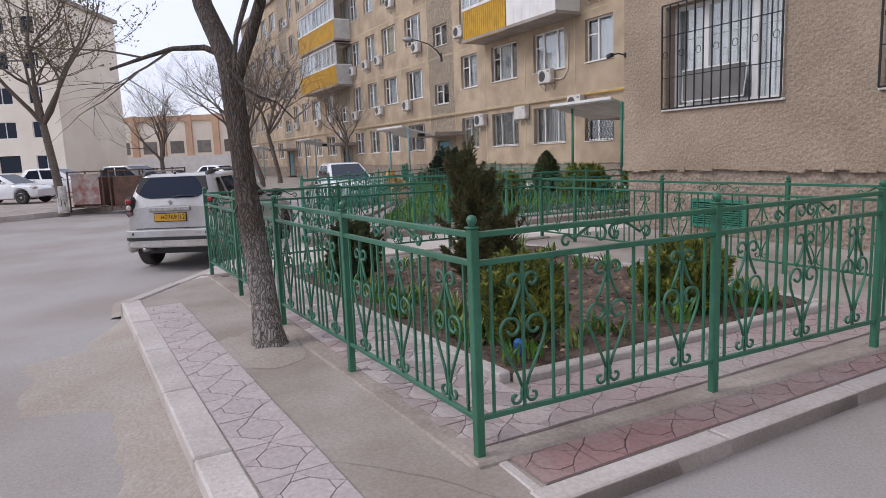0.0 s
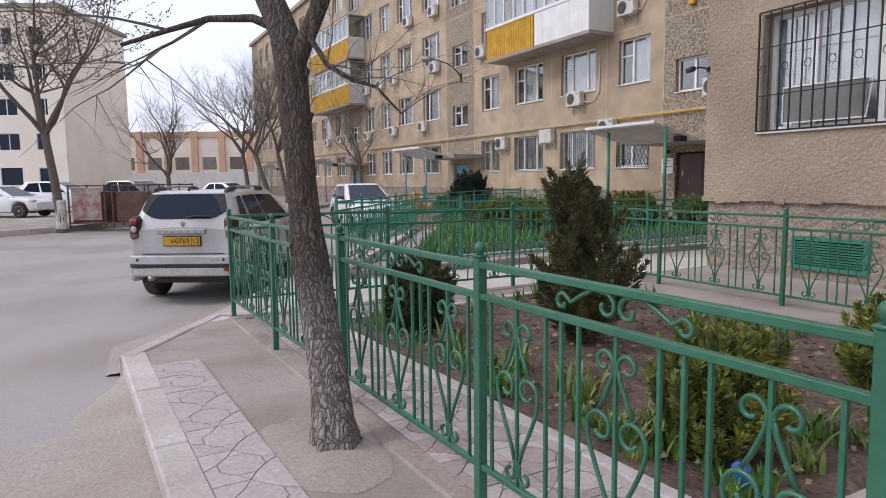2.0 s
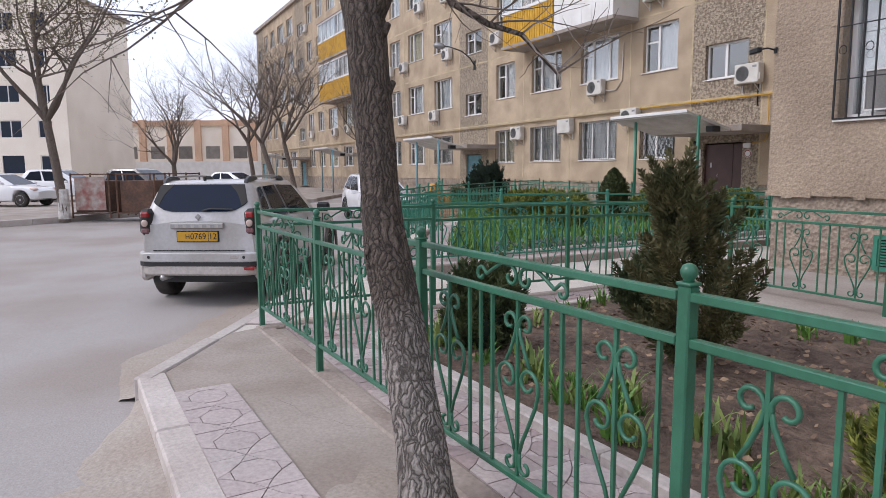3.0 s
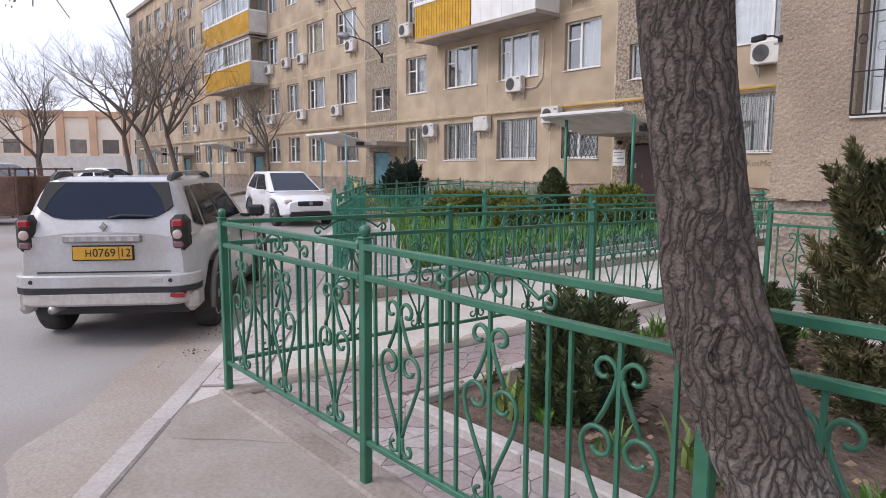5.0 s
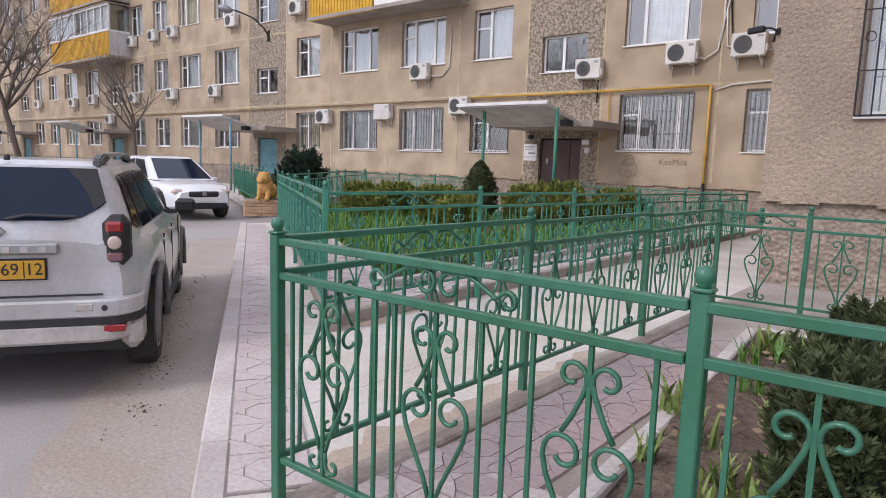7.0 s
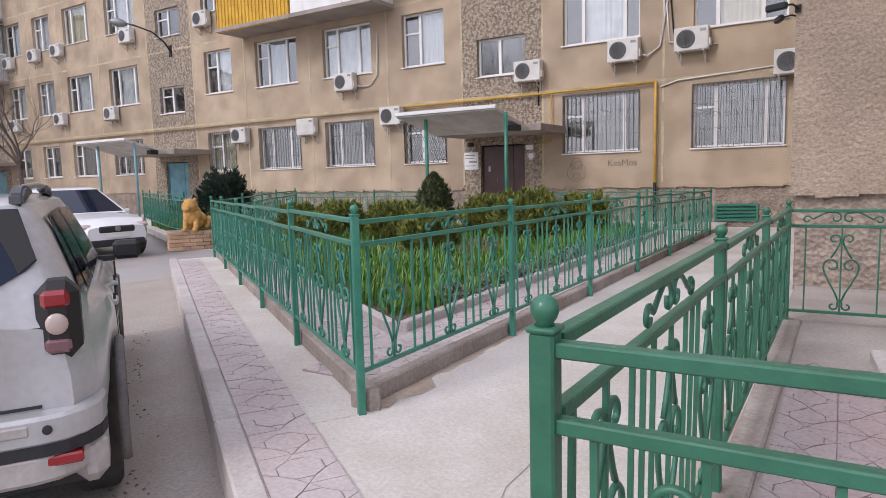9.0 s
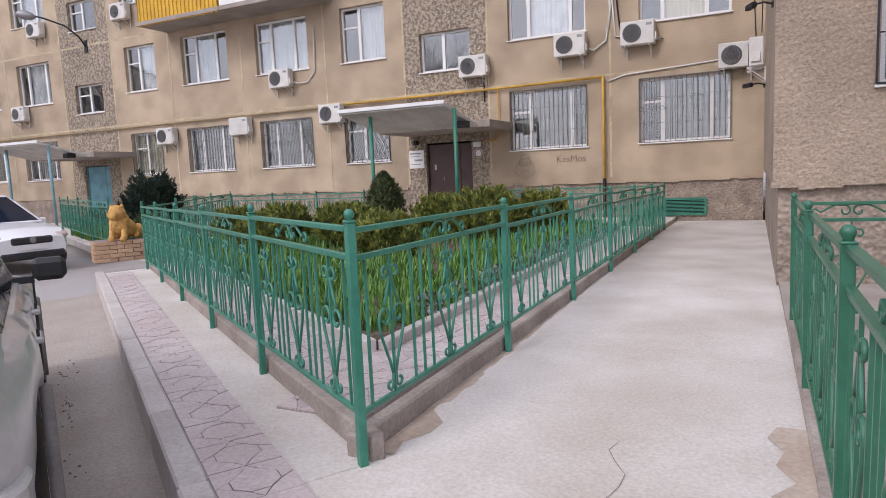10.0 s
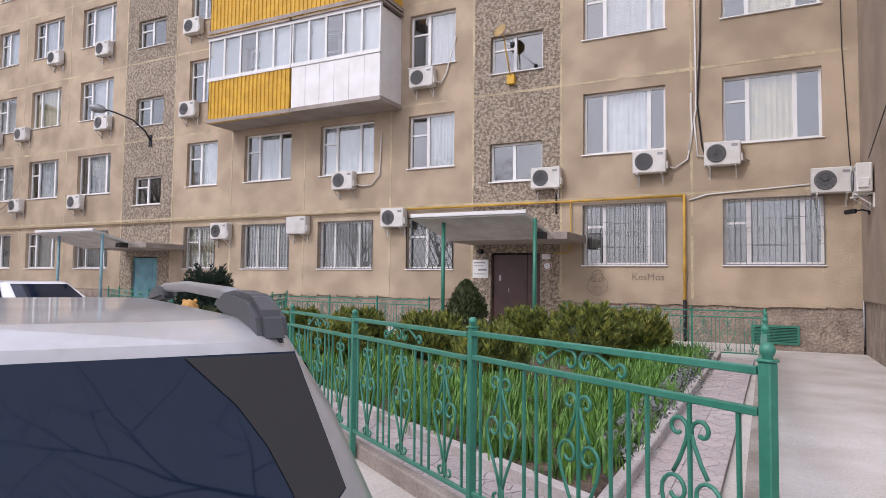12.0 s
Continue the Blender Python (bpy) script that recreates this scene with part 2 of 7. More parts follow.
def tube(bm, pts, r, sides=6, closed_ends=True, radii=None, flat=1.0):
    """A swept tube along pts."""
    pts = [Vector(p) for p in pts]
    rings, ref = [], None
    for i, p in enumerate(pts):
        a, b = pts[max(i - 1, 0)], pts[min(i + 1, len(pts) - 1)]
        t = (b - a).normalized()
        if ref is None:
            ref = t.orthogonal().normalized()
            if abs(t.y) < 0.9:
                ref = (Vector((0, 1, 0)) - t * t.y).normalized()
        ref = (ref - t * ref.dot(t)).normalized()
        s = t.cross(ref)
        rr = radii[i] if radii else r
        rings.append([bm.verts.new(p + (ref * math.cos(k) * flat + s * math.sin(k)) * rr) for k in [2 * math.pi * (j + 0.5) / sides for j in range(sides)]])
    for q, w in zip(rings, rings[1:]):
        for j in range(sides):
            bm.faces.new((q[j], q[(j + 1) % sides], w[(j + 1) % sides], w[j]))
    if closed_ends:
        bm.faces.new(rings[0][::-1])
        bm.faces.new(rings[-1])
    return bm


def lathe(bm, profile, sides=12, m=None):
    """profile: (radius, z) pairs, turned round z."""
    rings = []
    for r, z in profile:
        rings.append([bm.verts.new((r * math.cos(2 * math.pi * j / sides), r * math.sin(2 * math.pi * j / sides), z)) for j in range(sides)])
    for q, w in zip(rings, rings[1:]):
        for j in range(sides):
            bm.faces.new((q[j], q[(j + 1) % sides], w[(j + 1) % sides], w[j]))
    bm.faces.new(rings[0][::-1])
    bm.faces.new(rings[-1])
    if m is not None:
        bmesh.ops.transform(bm, matrix=m, verts=[v for ring in rings for v in ring])
    return bm


def slab(bm, outline, z0, z1):
    """An upright prism on a polygon given counterclockwise."""
    lo = [bm.verts.new((x, y, z0)) for x, y in outline]
    hi = [bm.verts.new((x, y, z1)) for x, y in outline]
    bm.faces.new(lo[::-1])
    bm.faces.new(hi)
    k = len(lo)
    for i in range(k):
        bm.faces.new((lo[i], lo[(i + 1) % k], hi[(i + 1) % k], hi[i]))
    return bm


def along(a, b, z=0.0):
    """A pose at a that looks along a to b with its x axis, and the distance."""
    d = Vector((b[0] - a[0], b[1] - a[1]))
    return pose(a[0], a[1], z, 0, 0, math.degrees(math.atan2(d.y, d.x))), d.length

# ---- ground, kerbs and pavements ----
ROAD = -0.15


def yard_z(x, y):
    """The yard falls from the first kerb to the parking place and stays low beyond."""
    f = min(1.0, max(0.0, (-7.2 - x) / 3.0))
    if x > -2.6 and y > 4.0:
        return -0.085
    return ROAD - 0.13 * f * f * (3 - 2 * f)


bm = bmesh.new()
gx = [-600, -200, -90, -60, -40, -30, -20, -15] + [-13 + 0.5 * i for i in range(15)] + [-5, -2.7, -2.55, 0, 4, 12, 40, 200, 600]
gy = [-600, -200, -60, -25, -10] + [-5 + 0.5 * i for i in range(26)] + [9, 12, 20, 40, 90, 250, 600]
grid = [[bm.verts.new((x, y, yard_z(x, y) + 0.012 * noise.noise(Vector((x * 0.7, y * 0.7, 0))))) for x in gx] for y in gy]
for j in range(len(gy) - 1):
    for i in range(len(gx) - 1):
        bm.faces.new((grid[j][i], grid[j][i + 1], grid[j + 1][i + 1], grid[j + 1][i]))
ground = tagged(part("ground", bm, ASPHALT, smooth=True), "dusty grey asphalt yard with sand drifts", "ground", kind="structure")


def pavement(name, outline, z1, material, label):
    ob = part(name, slab(bmesh.new(), outline, ROAD - 0.3, z1), material)
    return tagged(ob, label, "pavement", kind="structure")


# the kerb line of the street runs straight past both gardens
KD, KN = Vector((-0.829, 0.559)), Vector((0.559, 0.829))


def kpt(s, off=0.0):
    """A point s metres along the street kerb, off metres in from its outer edge."""
    return (-7.72 + KD.x * s + KN.x * off, 3.36 + KD.y * s + KN.y * off)


QD, QN = Vector((-0.831, 0.556)), Vector((-0.556, -0.831))


QSTEP = 1.65


def qpt(s, off=0.0):
    """A point s metres along the second garden's street side, off metres out to the street."""
    return (-10.56 + QD.x * s + QN.x * off, 6.17 + QD.y * s + QN.y * off)


drift = bmesh.new()
strip = []
for i in range(64):
    x = -7.74 + 9.9 * i / 63
    w = 0.36 + 0.3 * noise.noise(Vector((x * 0.8, 0, 3))) + 0.12 * noise.noise(Vector((x * 3.1, 0, 9))) + (0.5 if -6.6 < x < -5.2 else 0)
    w = max(0.04, w) * min(1, 0.15 + (x + 7.74) * 0.8)
    yk = 3.43 + (x + 7.8) * 0.0237
    strip.append([drift.verts.new((x, yk - w * f, yard_z(x, 3) + zz)) for f, zz in ((0, 0.06), (0.35, 0.028), (0.75, 0.014), (1.0, -0.012))])
for p, q in zip(strip, strip[1:]):
    for k in range(3):
        drift.faces.new((p[k + 1], q[k + 1], q[k], p[k]))
strip = []
for i in range(60):
    u = 0.1 + 11.7 * i / 59
    w = 0.95 + 0.35 * noise.noise(Vector((u * 0.7, 5, 3))) + 0.15 * noise.noise(Vector((u * 2.7, 5, 9)))
    row = []
    for f, zz in ((0, 0.05), (0.3, 0.022), (0.75, 0.012), (1.0, -0.014)):
        x, y = kpt(u, 0.015 - w * f * min(1, 0.12 + u * 0.7))
        row.append(drift.verts.new((x, y, yard_z(x, y) + zz)))
    strip.append(row)
for p, q in zip(strip, strip[1:]):
    for k in range(3):
        drift.faces.new((p[k + 1], p[k], q[k], q[k + 1]))
tagged(part("sand_drift", drift, DUST, smooth=True), "brown sand drifted against the kerb", "sand", kind="structure")
pavement("pavement_1", [(2.5, 3.7), (2.5, 4.55), (-2.5, 4.55), (-2.5, 24), (-8.78, 24), (-8.78, 4.4), kpt(1.2, 0.06), kpt(0.2, 0.06)], -0.006, CONCRETE, "worn concrete pavement round the fenced garden")
bare = bmesh.new()
rim = [bare.verts.new((-5.32 + (0.42 + 0.1 * noise.noise(Vector((math.cos(a) * 2, math.sin(a) * 2, 1)))) * math.cos(a) * 1.25, 4.2 + (0.3 + 0.07 * noise.noise(Vector((math.cos(a) * 2, math.sin(a) * 2, 4)))) * math.sin(a), -0.004)) for a in np.linspace(0, 2 * math.pi, 29)[:-1]]
top = bare.verts.new((-5.3, 4.26, 0.03))
for p, q in zip(rim, rim[1:] + rim[:1]):
    bare.faces.new((p, q, top))
tagged(part("bare_earth", bare, DUST, smooth=True), "bare sandy earth round the street tree", "earth", kind="structure")
walk_slab = pavement("pavement_2", [(-8.72, 4.4), (-8.72, 7.0), (-8.72, 20.3), (-10.72, 20.3), (-10.64, 7.0), (-10.64, 6.05), kpt(3.9, 0.06), kpt(1.0, 0.06)], -0.012, SLAB, "pale concrete walk between two gardens to the house")
for v in walk_slab.data.vertices:
    if v.co.z > -0.1 and v.co.y > 7.5:
        v.co.z -= 0.12
pavement("pavement_3", [kpt(3.9, 0.06), qpt(0, -0.1), qpt(8.4, -0.1), kpt(12.2, 0.06)], -0.009, SLAB, "pale concrete footway beside the second garden")
pavement("pavement_4", [(-10.72, 6.25), (-10.72, 24), (-60, 24), (-30, 17.8), (-19.0, 12.4), qpt(8.0, -0.1)], -0.03, SLAB, "pale concrete walk and beds before the house")
pavement("pavement_5", [(-20, -9), (-26.4, 0.5), (-29.4, 4.6), (-36, 13.5), (-110, 60), (-110, -60), (-20, -60)], -0.1, CONCRETE, "dusty pavement across the street")


def kerb_run(pts, width=0.16, z1=0.005, seg=1.0):
    k = thing("kerb", label="pale concrete kerb of separate stones along the pavement", category="kerb", kind="structure")
    for a, b in zip(pts, pts[1:]):
        m, length = along(a, b)
        n = max(1, round(length / seg))
        me = mesh_of("kerb_stone", bbox(0.004, length / n - 0.004, min(0, width), max(0, width), ROAD - 0.3, z1, 0.012), KERB)
        for i in range(n):
            part("kerb_stone", me, KERB, k, m=m @ pose(i * length / n, 0, random.uniform(-0.006, 0.004), 0, random.uniform(-0.3, 0.3)))
    return k


kerb_run([kpt(0.1), (2.5, 3.66)], width=0.18)
kerb_run([kpt(12.4), kpt(0.05)], width=0.13)
kerb_run([(-2.63, 4.62), (-2.63, 12.0)], width=-0.13)
kerb_run([(-2.98, 4.66), (-2.5, 4.63)], width=0.06, z1=0.0, seg=0.5)
kerb_run([(-36, 13.5), (-29.3, 4.6), (-26.3, 0.5), (-20, -9)], width=0.18, z1=-0.09, seg=1.2)


# ---- long house ----
FY = 20.29
STOREY, FLOORS = 3.0, 5
PLINTH_TOP, ROOF_Z = 0.87, 16.4
# bays from the inner corner to the far end: x right, x left, kind
BAYS = [(-8.85, -12.24, "wide"), (-12.24, -15.43, "wide"), (-15.43, -17.95, "stair"), (-17.95, -20.63, "narrow"),
        (-20.63, -23.87, "wide"), (-23.87, -27.03, "wide"), (-27.03, -29.9, "narrow")]
SECTION = [(0, 2.75, "stair"), (2.75, 6.25, "wide"), (6.25, 9.3, "wide"), (9.3, 12.0, "narrow"), (12.0, 14.6, "narrow")]
for k in range(3):
    for a, b, kind in SECTION:
        BAYS.append((-29.9 - 14.6 * k - a, -29.9 - 14.6 * k - b, kind))
BAYS.append((-73.7, -76.5, "stair"))
WIN = {"wide": (2.02, 1.52), "narrow": (1.5, 1.5), "stair": (1.5, 1.05)}


def opening(bay, floor):
    """x0, x1, z0, z1 of the window of a bay, floor 0 to 4; None: no window."""
    xr, xl, kind = bay
    w, h = WIN[kind]
    c = (xr + xl) / 2
    if kind == "stair":
        if floor == 0:
            return None
        z0 = 1.04 + STOREY * floor
        return (c - w / 2, c + w / 2, z0, z0 + h)
    if floor:
        z0, h = 1.59 + STOREY * floor, h + 0.06
    else:
        z0, h = (1.77, h) if c > -15 else (1.67, 1.46)
    return (c - w / 2, c + w / 2, z0, z0 + h)


house = thing("wall_north", label="long five-storey panel house with weathered beige stucco", category="house", kind="structure")


def panel_mesh(width, height, hole, material):
    """A wall panel 0.34 thick with its front in y = 0, x from 0, z from 0, hole through it."""
    bm = bmesh.new()
    if hole is None:
        return mesh_of("wall_panel", box(bm, 0, width, 0, 0.34, 0, height), material)
    a, b, c, d = hole
    for y, flip in ((0, False), (0.34, True)):
        o = [bm.verts.new(p) for p in ((0, y, 0), (width, y, 0), (width, y, height), (0, y, height))]
        i = [bm.verts.new(p) for p in ((a, y, c), (b, y, c), (b, y, d), (a, y, d))]
        for k in range(4):
            f = (o[k], o[(k + 1) % 4], i[(k + 1) % 4], i[k])
            bm.faces.new(f[::-1] if flip else f)
    bm.verts.ensure_lookup_table()
    for base in (0, 4):
        for k in range(4):
            q = (bm.verts[base + k], bm.verts[base + (k + 1) % 4], bm.verts[base + 8 + (k + 1) % 4], bm.verts[base + 8 + k])
            bm.faces.new(q[::-1] if base == 0 else q)
    bmesh.ops.recalc_face_normals(bm, faces=bm.faces)
    return mesh_of("wall_panel", bm, material)


panel_cache = {}
windows = []
for bay in BAYS:
    xr, xl, kind = bay
    for fl in range(FLOORS):
        z0 = PLINTH_TOP if fl == 0 else 3.47 + STOREY * (fl - 1)
        z1 = 3.47 + STOREY * fl if fl < FLOORS - 1 else ROOF_Z - 0.3
        hole = opening(bay, fl)
        if kind == "stair" and fl == 0:
            c = (xr + xl) / 2
            hole = (c - 0.7, c + 0.7, 0.02, 2.1)
            z0 = 0.0
        else:
            windows.append((bay, fl, hole))
        loc = (round(hole[0] - xl, 3), round(hole[1] - xl, 3), round(hole[2] - z0, 3), round(hole[3] - z0, 3))
        key = (round(xr - xl, 3), round(z1 - z0, 3), loc, kind == "stair")
        if key not in panel_cache:
            panel_cache[key] = panel_mesh(xr - xl, z1 - z0, loc, PEBBLE if kind == "stair" else STUCCO)
        part("wall_panel", panel_cache[key], None, house, m=pose(xl, FY, z0))
for bay in BAYS:
    if bay[2] != "stair":
        part("plinth", bbox(bay[1], bay[0], FY + 0.03, FY + 0.3, -0.3, PLINTH_TOP - 0.004), PLINTH, house, "rough weathered plinth")
# seams between the panels, filled with yellowed sealant
for fl in range(1, FLOORS):
    bm = bmesh.new()
    x = -8.9
    while x > -76.5:
        step = random.uniform(0.5, 0.9)
        w = random.uniform(0.022, 0.04)
        zc = 3.47 + STOREY * (fl - 1) + random.uniform(-0.006, 0.006)
        box(bm, x - step, x, FY - 0.006, FY + 0.01, zc - w, zc + w)
        x -= step
    part("seam", bm, SEAM, house, "yellowed sealant seam")
for bay in BAYS:
    bm = bmesh.new()
    z = PLINTH_TOP + 0.1
    while z < ROOF_Z - 0.8:
        step, w = random.uniform(0.4, 0.8), random.uniform(0.018, 0.035)
        box(bm, bay[1] - w, bay[1] + w, FY - 0.0075, FY + 0.01, z, z + step)
        z += step
    part("seam", bm, SEAM, house, "yellowed sealant seam")
part("roof", bbox(-76.8, -8.6, FY - 0.25, FY + 13, ROOF_Z - 0.3, ROOF_Z), CONCRETE, house, "flat concrete roof edge")
part("end_wall", bbox(-76.55, -76.2, FY + 0.34, FY + 12, -0.3, ROOF_Z - 0.3), STUCCO, house)
part("back_wall", bbox(-76.2, -8.85, FY + 11.7, FY + 12, -0.3, ROOF_Z - 0.3), STUCCO, house)
part("inner_wall", bbox(-76.2, -8.85, FY + 1.5, FY + 1.6, -0.3, ROOF_Z - 0.3), ROOM, house, "dim room walls behind the windows")
for fl in range(FLOORS):
    part("floor_slab", bbox(-76.2, -8.85, FY + 0.34, FY + 1.5, 0.55 + STOREY * fl, 0.75 + STOREY * fl), ROOM, house)


# ---- windows ----
def window_frame_mesh(w, h, lights):
    bm = bmesh.new()
    t = 0.06
    box(bm, 0, w, 0, 0.07, 0, t), box(bm, 0, w, 0, 0.07, h - t, h)
    box(bm, 0, t, 0, 0.07, t, h - t), box(bm, w - t, w, 0, 0.07, t, h - t)
    for f in lights:
        box(bm, f * w - 0.045, f * w + 0.045, -0.004, 0.066, t, h - t)
    return mesh_of("window_frame", bm, WHITE)


frame_cache = {}
count = 0


def build_window(x0, x1, z0, z1, lights, y=FY, curtain=None, transom=False, sill=WHITE, recess=0.13, wood=None, label=""):
    global count
    count += 1
    w, h = x1 - x0, z1 - z0
    win = thing("window_%d" % count, pose(x0, y + recess, z0), label or "white plastic window with net curtains", "window", kind="structure")
    key = (round(w, 3), round(h, 3), lights)
    if key not in frame_cache:
        edges = (0, *lights, 1)
        panes = [mesh_of("pane", bbox(a * w + 0.02, b * w - 0.02, 0.03, 0.036, 0.03, h - 0.03), GLASS) for a, b in zip(edges, edges[1:])]
        frame_cache[key] = (window_frame_mesh(w, h, lights), panes, mesh_of("window_sill", bbox(-0.04, w + 0.04, -recess - 0.05, 0.0, -0.035, -0.005, 0.006), sill))
    fr, panes, sl = frame_cache[key]
    part("window_frame", fr, None, win)
    for p in panes:
        q = part("pane", p, None, win)
        q.visible_shadow = False
    part("window_sill", sl, None, win)
    if transom:
        e = (0, *lights)[1] * w
        part("transom", bbox(0.06, e - 0.045, 0.0, 0.05, h * 0.62, h * 0.62 + 0.05), WHITE, win)
    if curtain:
        a, b, m = curtain
        bm = bmesh.new()
        n = 26
        vs = []
        for i in range(n + 1):
            x = w * (a + (b - a) * i / n)
            yy = 0.12 + 0.02 * math.sin(i * 1.9) + 0.01 * math.sin(i * 4.3)
            vs.append((bm.verts.new((x, yy, -0.05)), bm.verts.new((x, yy, h + 0.05))))
        for p, q in zip(vs, vs[1:]):
            bm.faces.new((p[0], q[0], q[1], p[1]))
        part("curtain", bm, m, win)
    return win


rw = random.Random(7)
for bay, fl, hole in windows:
    kind = bay[2]
    if kind == "stair":
        lights, cur = (0.45,), (None if rw.random() < 0.6 else (0.5, 1.0, CURTAIN))
    elif kind == "wide":
        lights = (0.26, 0.8) if rw.random() < 0.6 else (0.28, 0.72)
        cur = (lights[0] if rw.random() < 0.8 else 0.0, lights[1] if rw.random() < 0.25 else 1.0, CURTAIN if rw.random() < 0.85 else BEIGECURTAIN)
    else:
        lights = (0.4,)
        cur = (0.4 if rw.random() < 0.8 else 0.0, 1.0, CURTAIN)
    if fl == 0 and cur:
        cur = (cur[0], cur[1], GREYCURTAIN if rw.random() < 0.65 else BEIGECURTAIN)
    if bay is BAYS[0] and fl:
        lights, cur = (0.26, 0.74), (0.26, 0.74, BEIGECURTAIN)
    build_window(*hole, lights, curtain=cur, transom=kind == "narrow" or rw.random() < 0.5)

# ---- projecting block ----
BX, BY = -8.85, 11.27
block = thing("wall_east", label="projecting house block with coarse beige stucco and rough plinth", category="house", kind="structure")


def block_front():
    """Front wall with two window openings."""
    xs = [(0.0, 4.0, (0.88, 2.82, 0.91, 2.43)), (4.0, 8.2, (0.05, 1.95, 0.91, 2.43)), (8.2, 20.0, None)]
    for a, b, hole in xs:
        part("wall_panel", panel_mesh(b - a, ROOF_Z - 1.0, hole, ROUGHCAST), None, block, m=pose(BX + a, BY, 1.0))


block_front()
part("side_wall", bbox(BX, BX + 0.34, BY + 0.34, FY + 0.3, 1.0, ROOF_Z), ROUGHCAST, block)
part("plinth", bbox(BX + 0.05, BX + 20, BY + 0.05, BY + 0.4, -0.3, 0.995), PLINTH, block, "rough weathered plinth")
part("plinth", bbox(BX + 0.05, BX + 0.4, BY + 0.4, FY + 0.3, -0.3, 0.995), PLINTH, block, "rough weathered plinth")
part("roof", bbox(BX - 0.2, BX + 20, BY - 0.2, FY + 12, ROOF_Z, ROOF_Z + 0.3), CONCRETE, block)
part("end_wall", bbox(BX + 19.7, BX + 20, BY + 0.34, FY + 12, -0.3, ROOF_Z), ROUGHCAST, block)
part("inner_wall", bbox(BX + 0.4, BX + 19.6, BY + 1.6, BY + 1.7, 0, ROOF_Z - 0.3), ROOM, block)
part("floor_slab", bbox(BX + 0.4, BX + 19.6, BY + 0.34, BY + 1.6, 0.8, 1.0), ROOM, block)
part("floor_slab", bbox(BX + 0.4, BX + 19.6, BY + 0.34, BY + 1.6, 3.7, 3.9), ROOM, block)
bw1 = build_window(BX + 0.88, BX + 2.82, 1.91, 3.43, (0.3, 0.72), y=BY, curtain=(0.0, 1.0, CURTAIN), recess=0.2, label="white plastic window behind a black iron grille")
bw2 = build_window(BX + 4.05, BX + 5.95, 1.91, 3.43, (0.3, 0.72), y=BY, curtain=(0.0, 1.0, CURTAIN), recess=0.2, label="white plastic window behind a black iron grille")


# ---- iron fences ----
def spiral(cx, cz, r0, start, turns, grow=1.0, n=16):
    """Points of an inward spiral in the x z plane, from its outer end."""
    out = []
    for i in range(n + 1):
        f = i / n
        r = r0 * (1 - 0.62 * f)
        a = start + turns * 2 * math.pi * f
        out.append((cx + r * math.cos(a), 0, cz + r * math.sin(a)))
    return out


def mirrored(pts):
    return [(-x, y, z) for x, y, z in pts]


IRON = 0.0075


def heart_mesh():
    """A heart of two bent bars with scrolls below, and a palm of two scrolls above; z from 0.19 to 0.87."""
    bm = bmesh.new()
    # the heart: up from the foot, out to the shoulder and inwards in a spiral
    side = [(0.012, 0, 0.29), (0.034, 0, 0.35), (0.075, 0, 0.43), (0.108, 0, 0.5), (0.12, 0, 0.55)]
    side += spiral(0.062, 0.568, 0.058, -0.15, 0.95)
    foot = [(0.012, 0, 0.30), (0.014, 0, 0.27)] + [(x, y, z) for x, y, z in spiral(0.046, 0.245, 0.034, math.pi * 0.85, 0.85, n=12)]
    stem = [(0.07, 0, 0.628), (0.045, 0, 0.67), (0.016, 0, 0.735), (0.008, 0, 0.765)] + spiral(0.048, 0.778, 0.042, math.pi * 1.1, -0.9, n=12)
    for pts in (side, foot, stem):
        tube(bm, pts, IRON, 5, flat=1.1)
        tube(bm, mirrored(pts), IRON, 5, flat=1.1)
    return mesh_of("scroll_heart", bm, FENCE, True)


def crest_mesh():
    """The double scroll between the two upper rails."""
    bm = bmesh.new()
    pts = spiral(-0.055, 0.945, 0.05, math.pi * 1.5, -0.9, n=12)[::-1] + [(-0.02, 0, 0.9)]
    arm = spiral(0.24, 0.93, 0.03, math.pi * 0.6, -0.8, n=10)[::-1] + [(0.2, 0, 0.935), (0.15, 0, 0.965), (0.1, 0, 0.99), (0.055, 0, 0.985)] + spiral(0.045, 0.945, 0.042, math.pi * 0.45, 0.85, n=12)
    tube(bm, arm, IRON, 5)
    tube(bm, mirrored(arm), IRON, 5)
    return mesh_of("scroll_crest", bm, FENCE, True)


HEART, CREST = heart_mesh(), crest_mesh()
HEART2, CREST2 = HEART.copy(), CREST.copy()
HEART2.materials[0], CREST2.materials[0] = FENCE2, FENCE2
POST = bbox(-0.0205, 0.0205, -0.0205, 0.0205, -0.14, 1.03, 0.004)
POST = mesh_of("post", POST, FENCE)
cap = bmesh.new()
box(cap, -0.024, 0.024, -0.024, 0.024, 1.03, 1.04, 0.003)
lathe(cap, [(0.016, 1.04), (0.014, 1.046), (0.019, 1.052), (0.0225, 1.062), (0.0225, 1.071), (0.0175, 1.082), (0.007, 1.088)], 14)
FINIAL = mesh_of("finial", cap, FENCE, True)
POST2, FINIAL2 = POST.copy(), FINIAL.copy()
POST2.materials[0], FINIAL2.materials[0] = FENCE2, FENCE2
BAR = mesh_of("bar", bbox(-0.006, 0.006, -0.006, 0.006, 0.19, 0.875), FENCE)
BAR2 = BAR.copy()
BAR2.materials[0] = FENCE2
rail_cache = {}


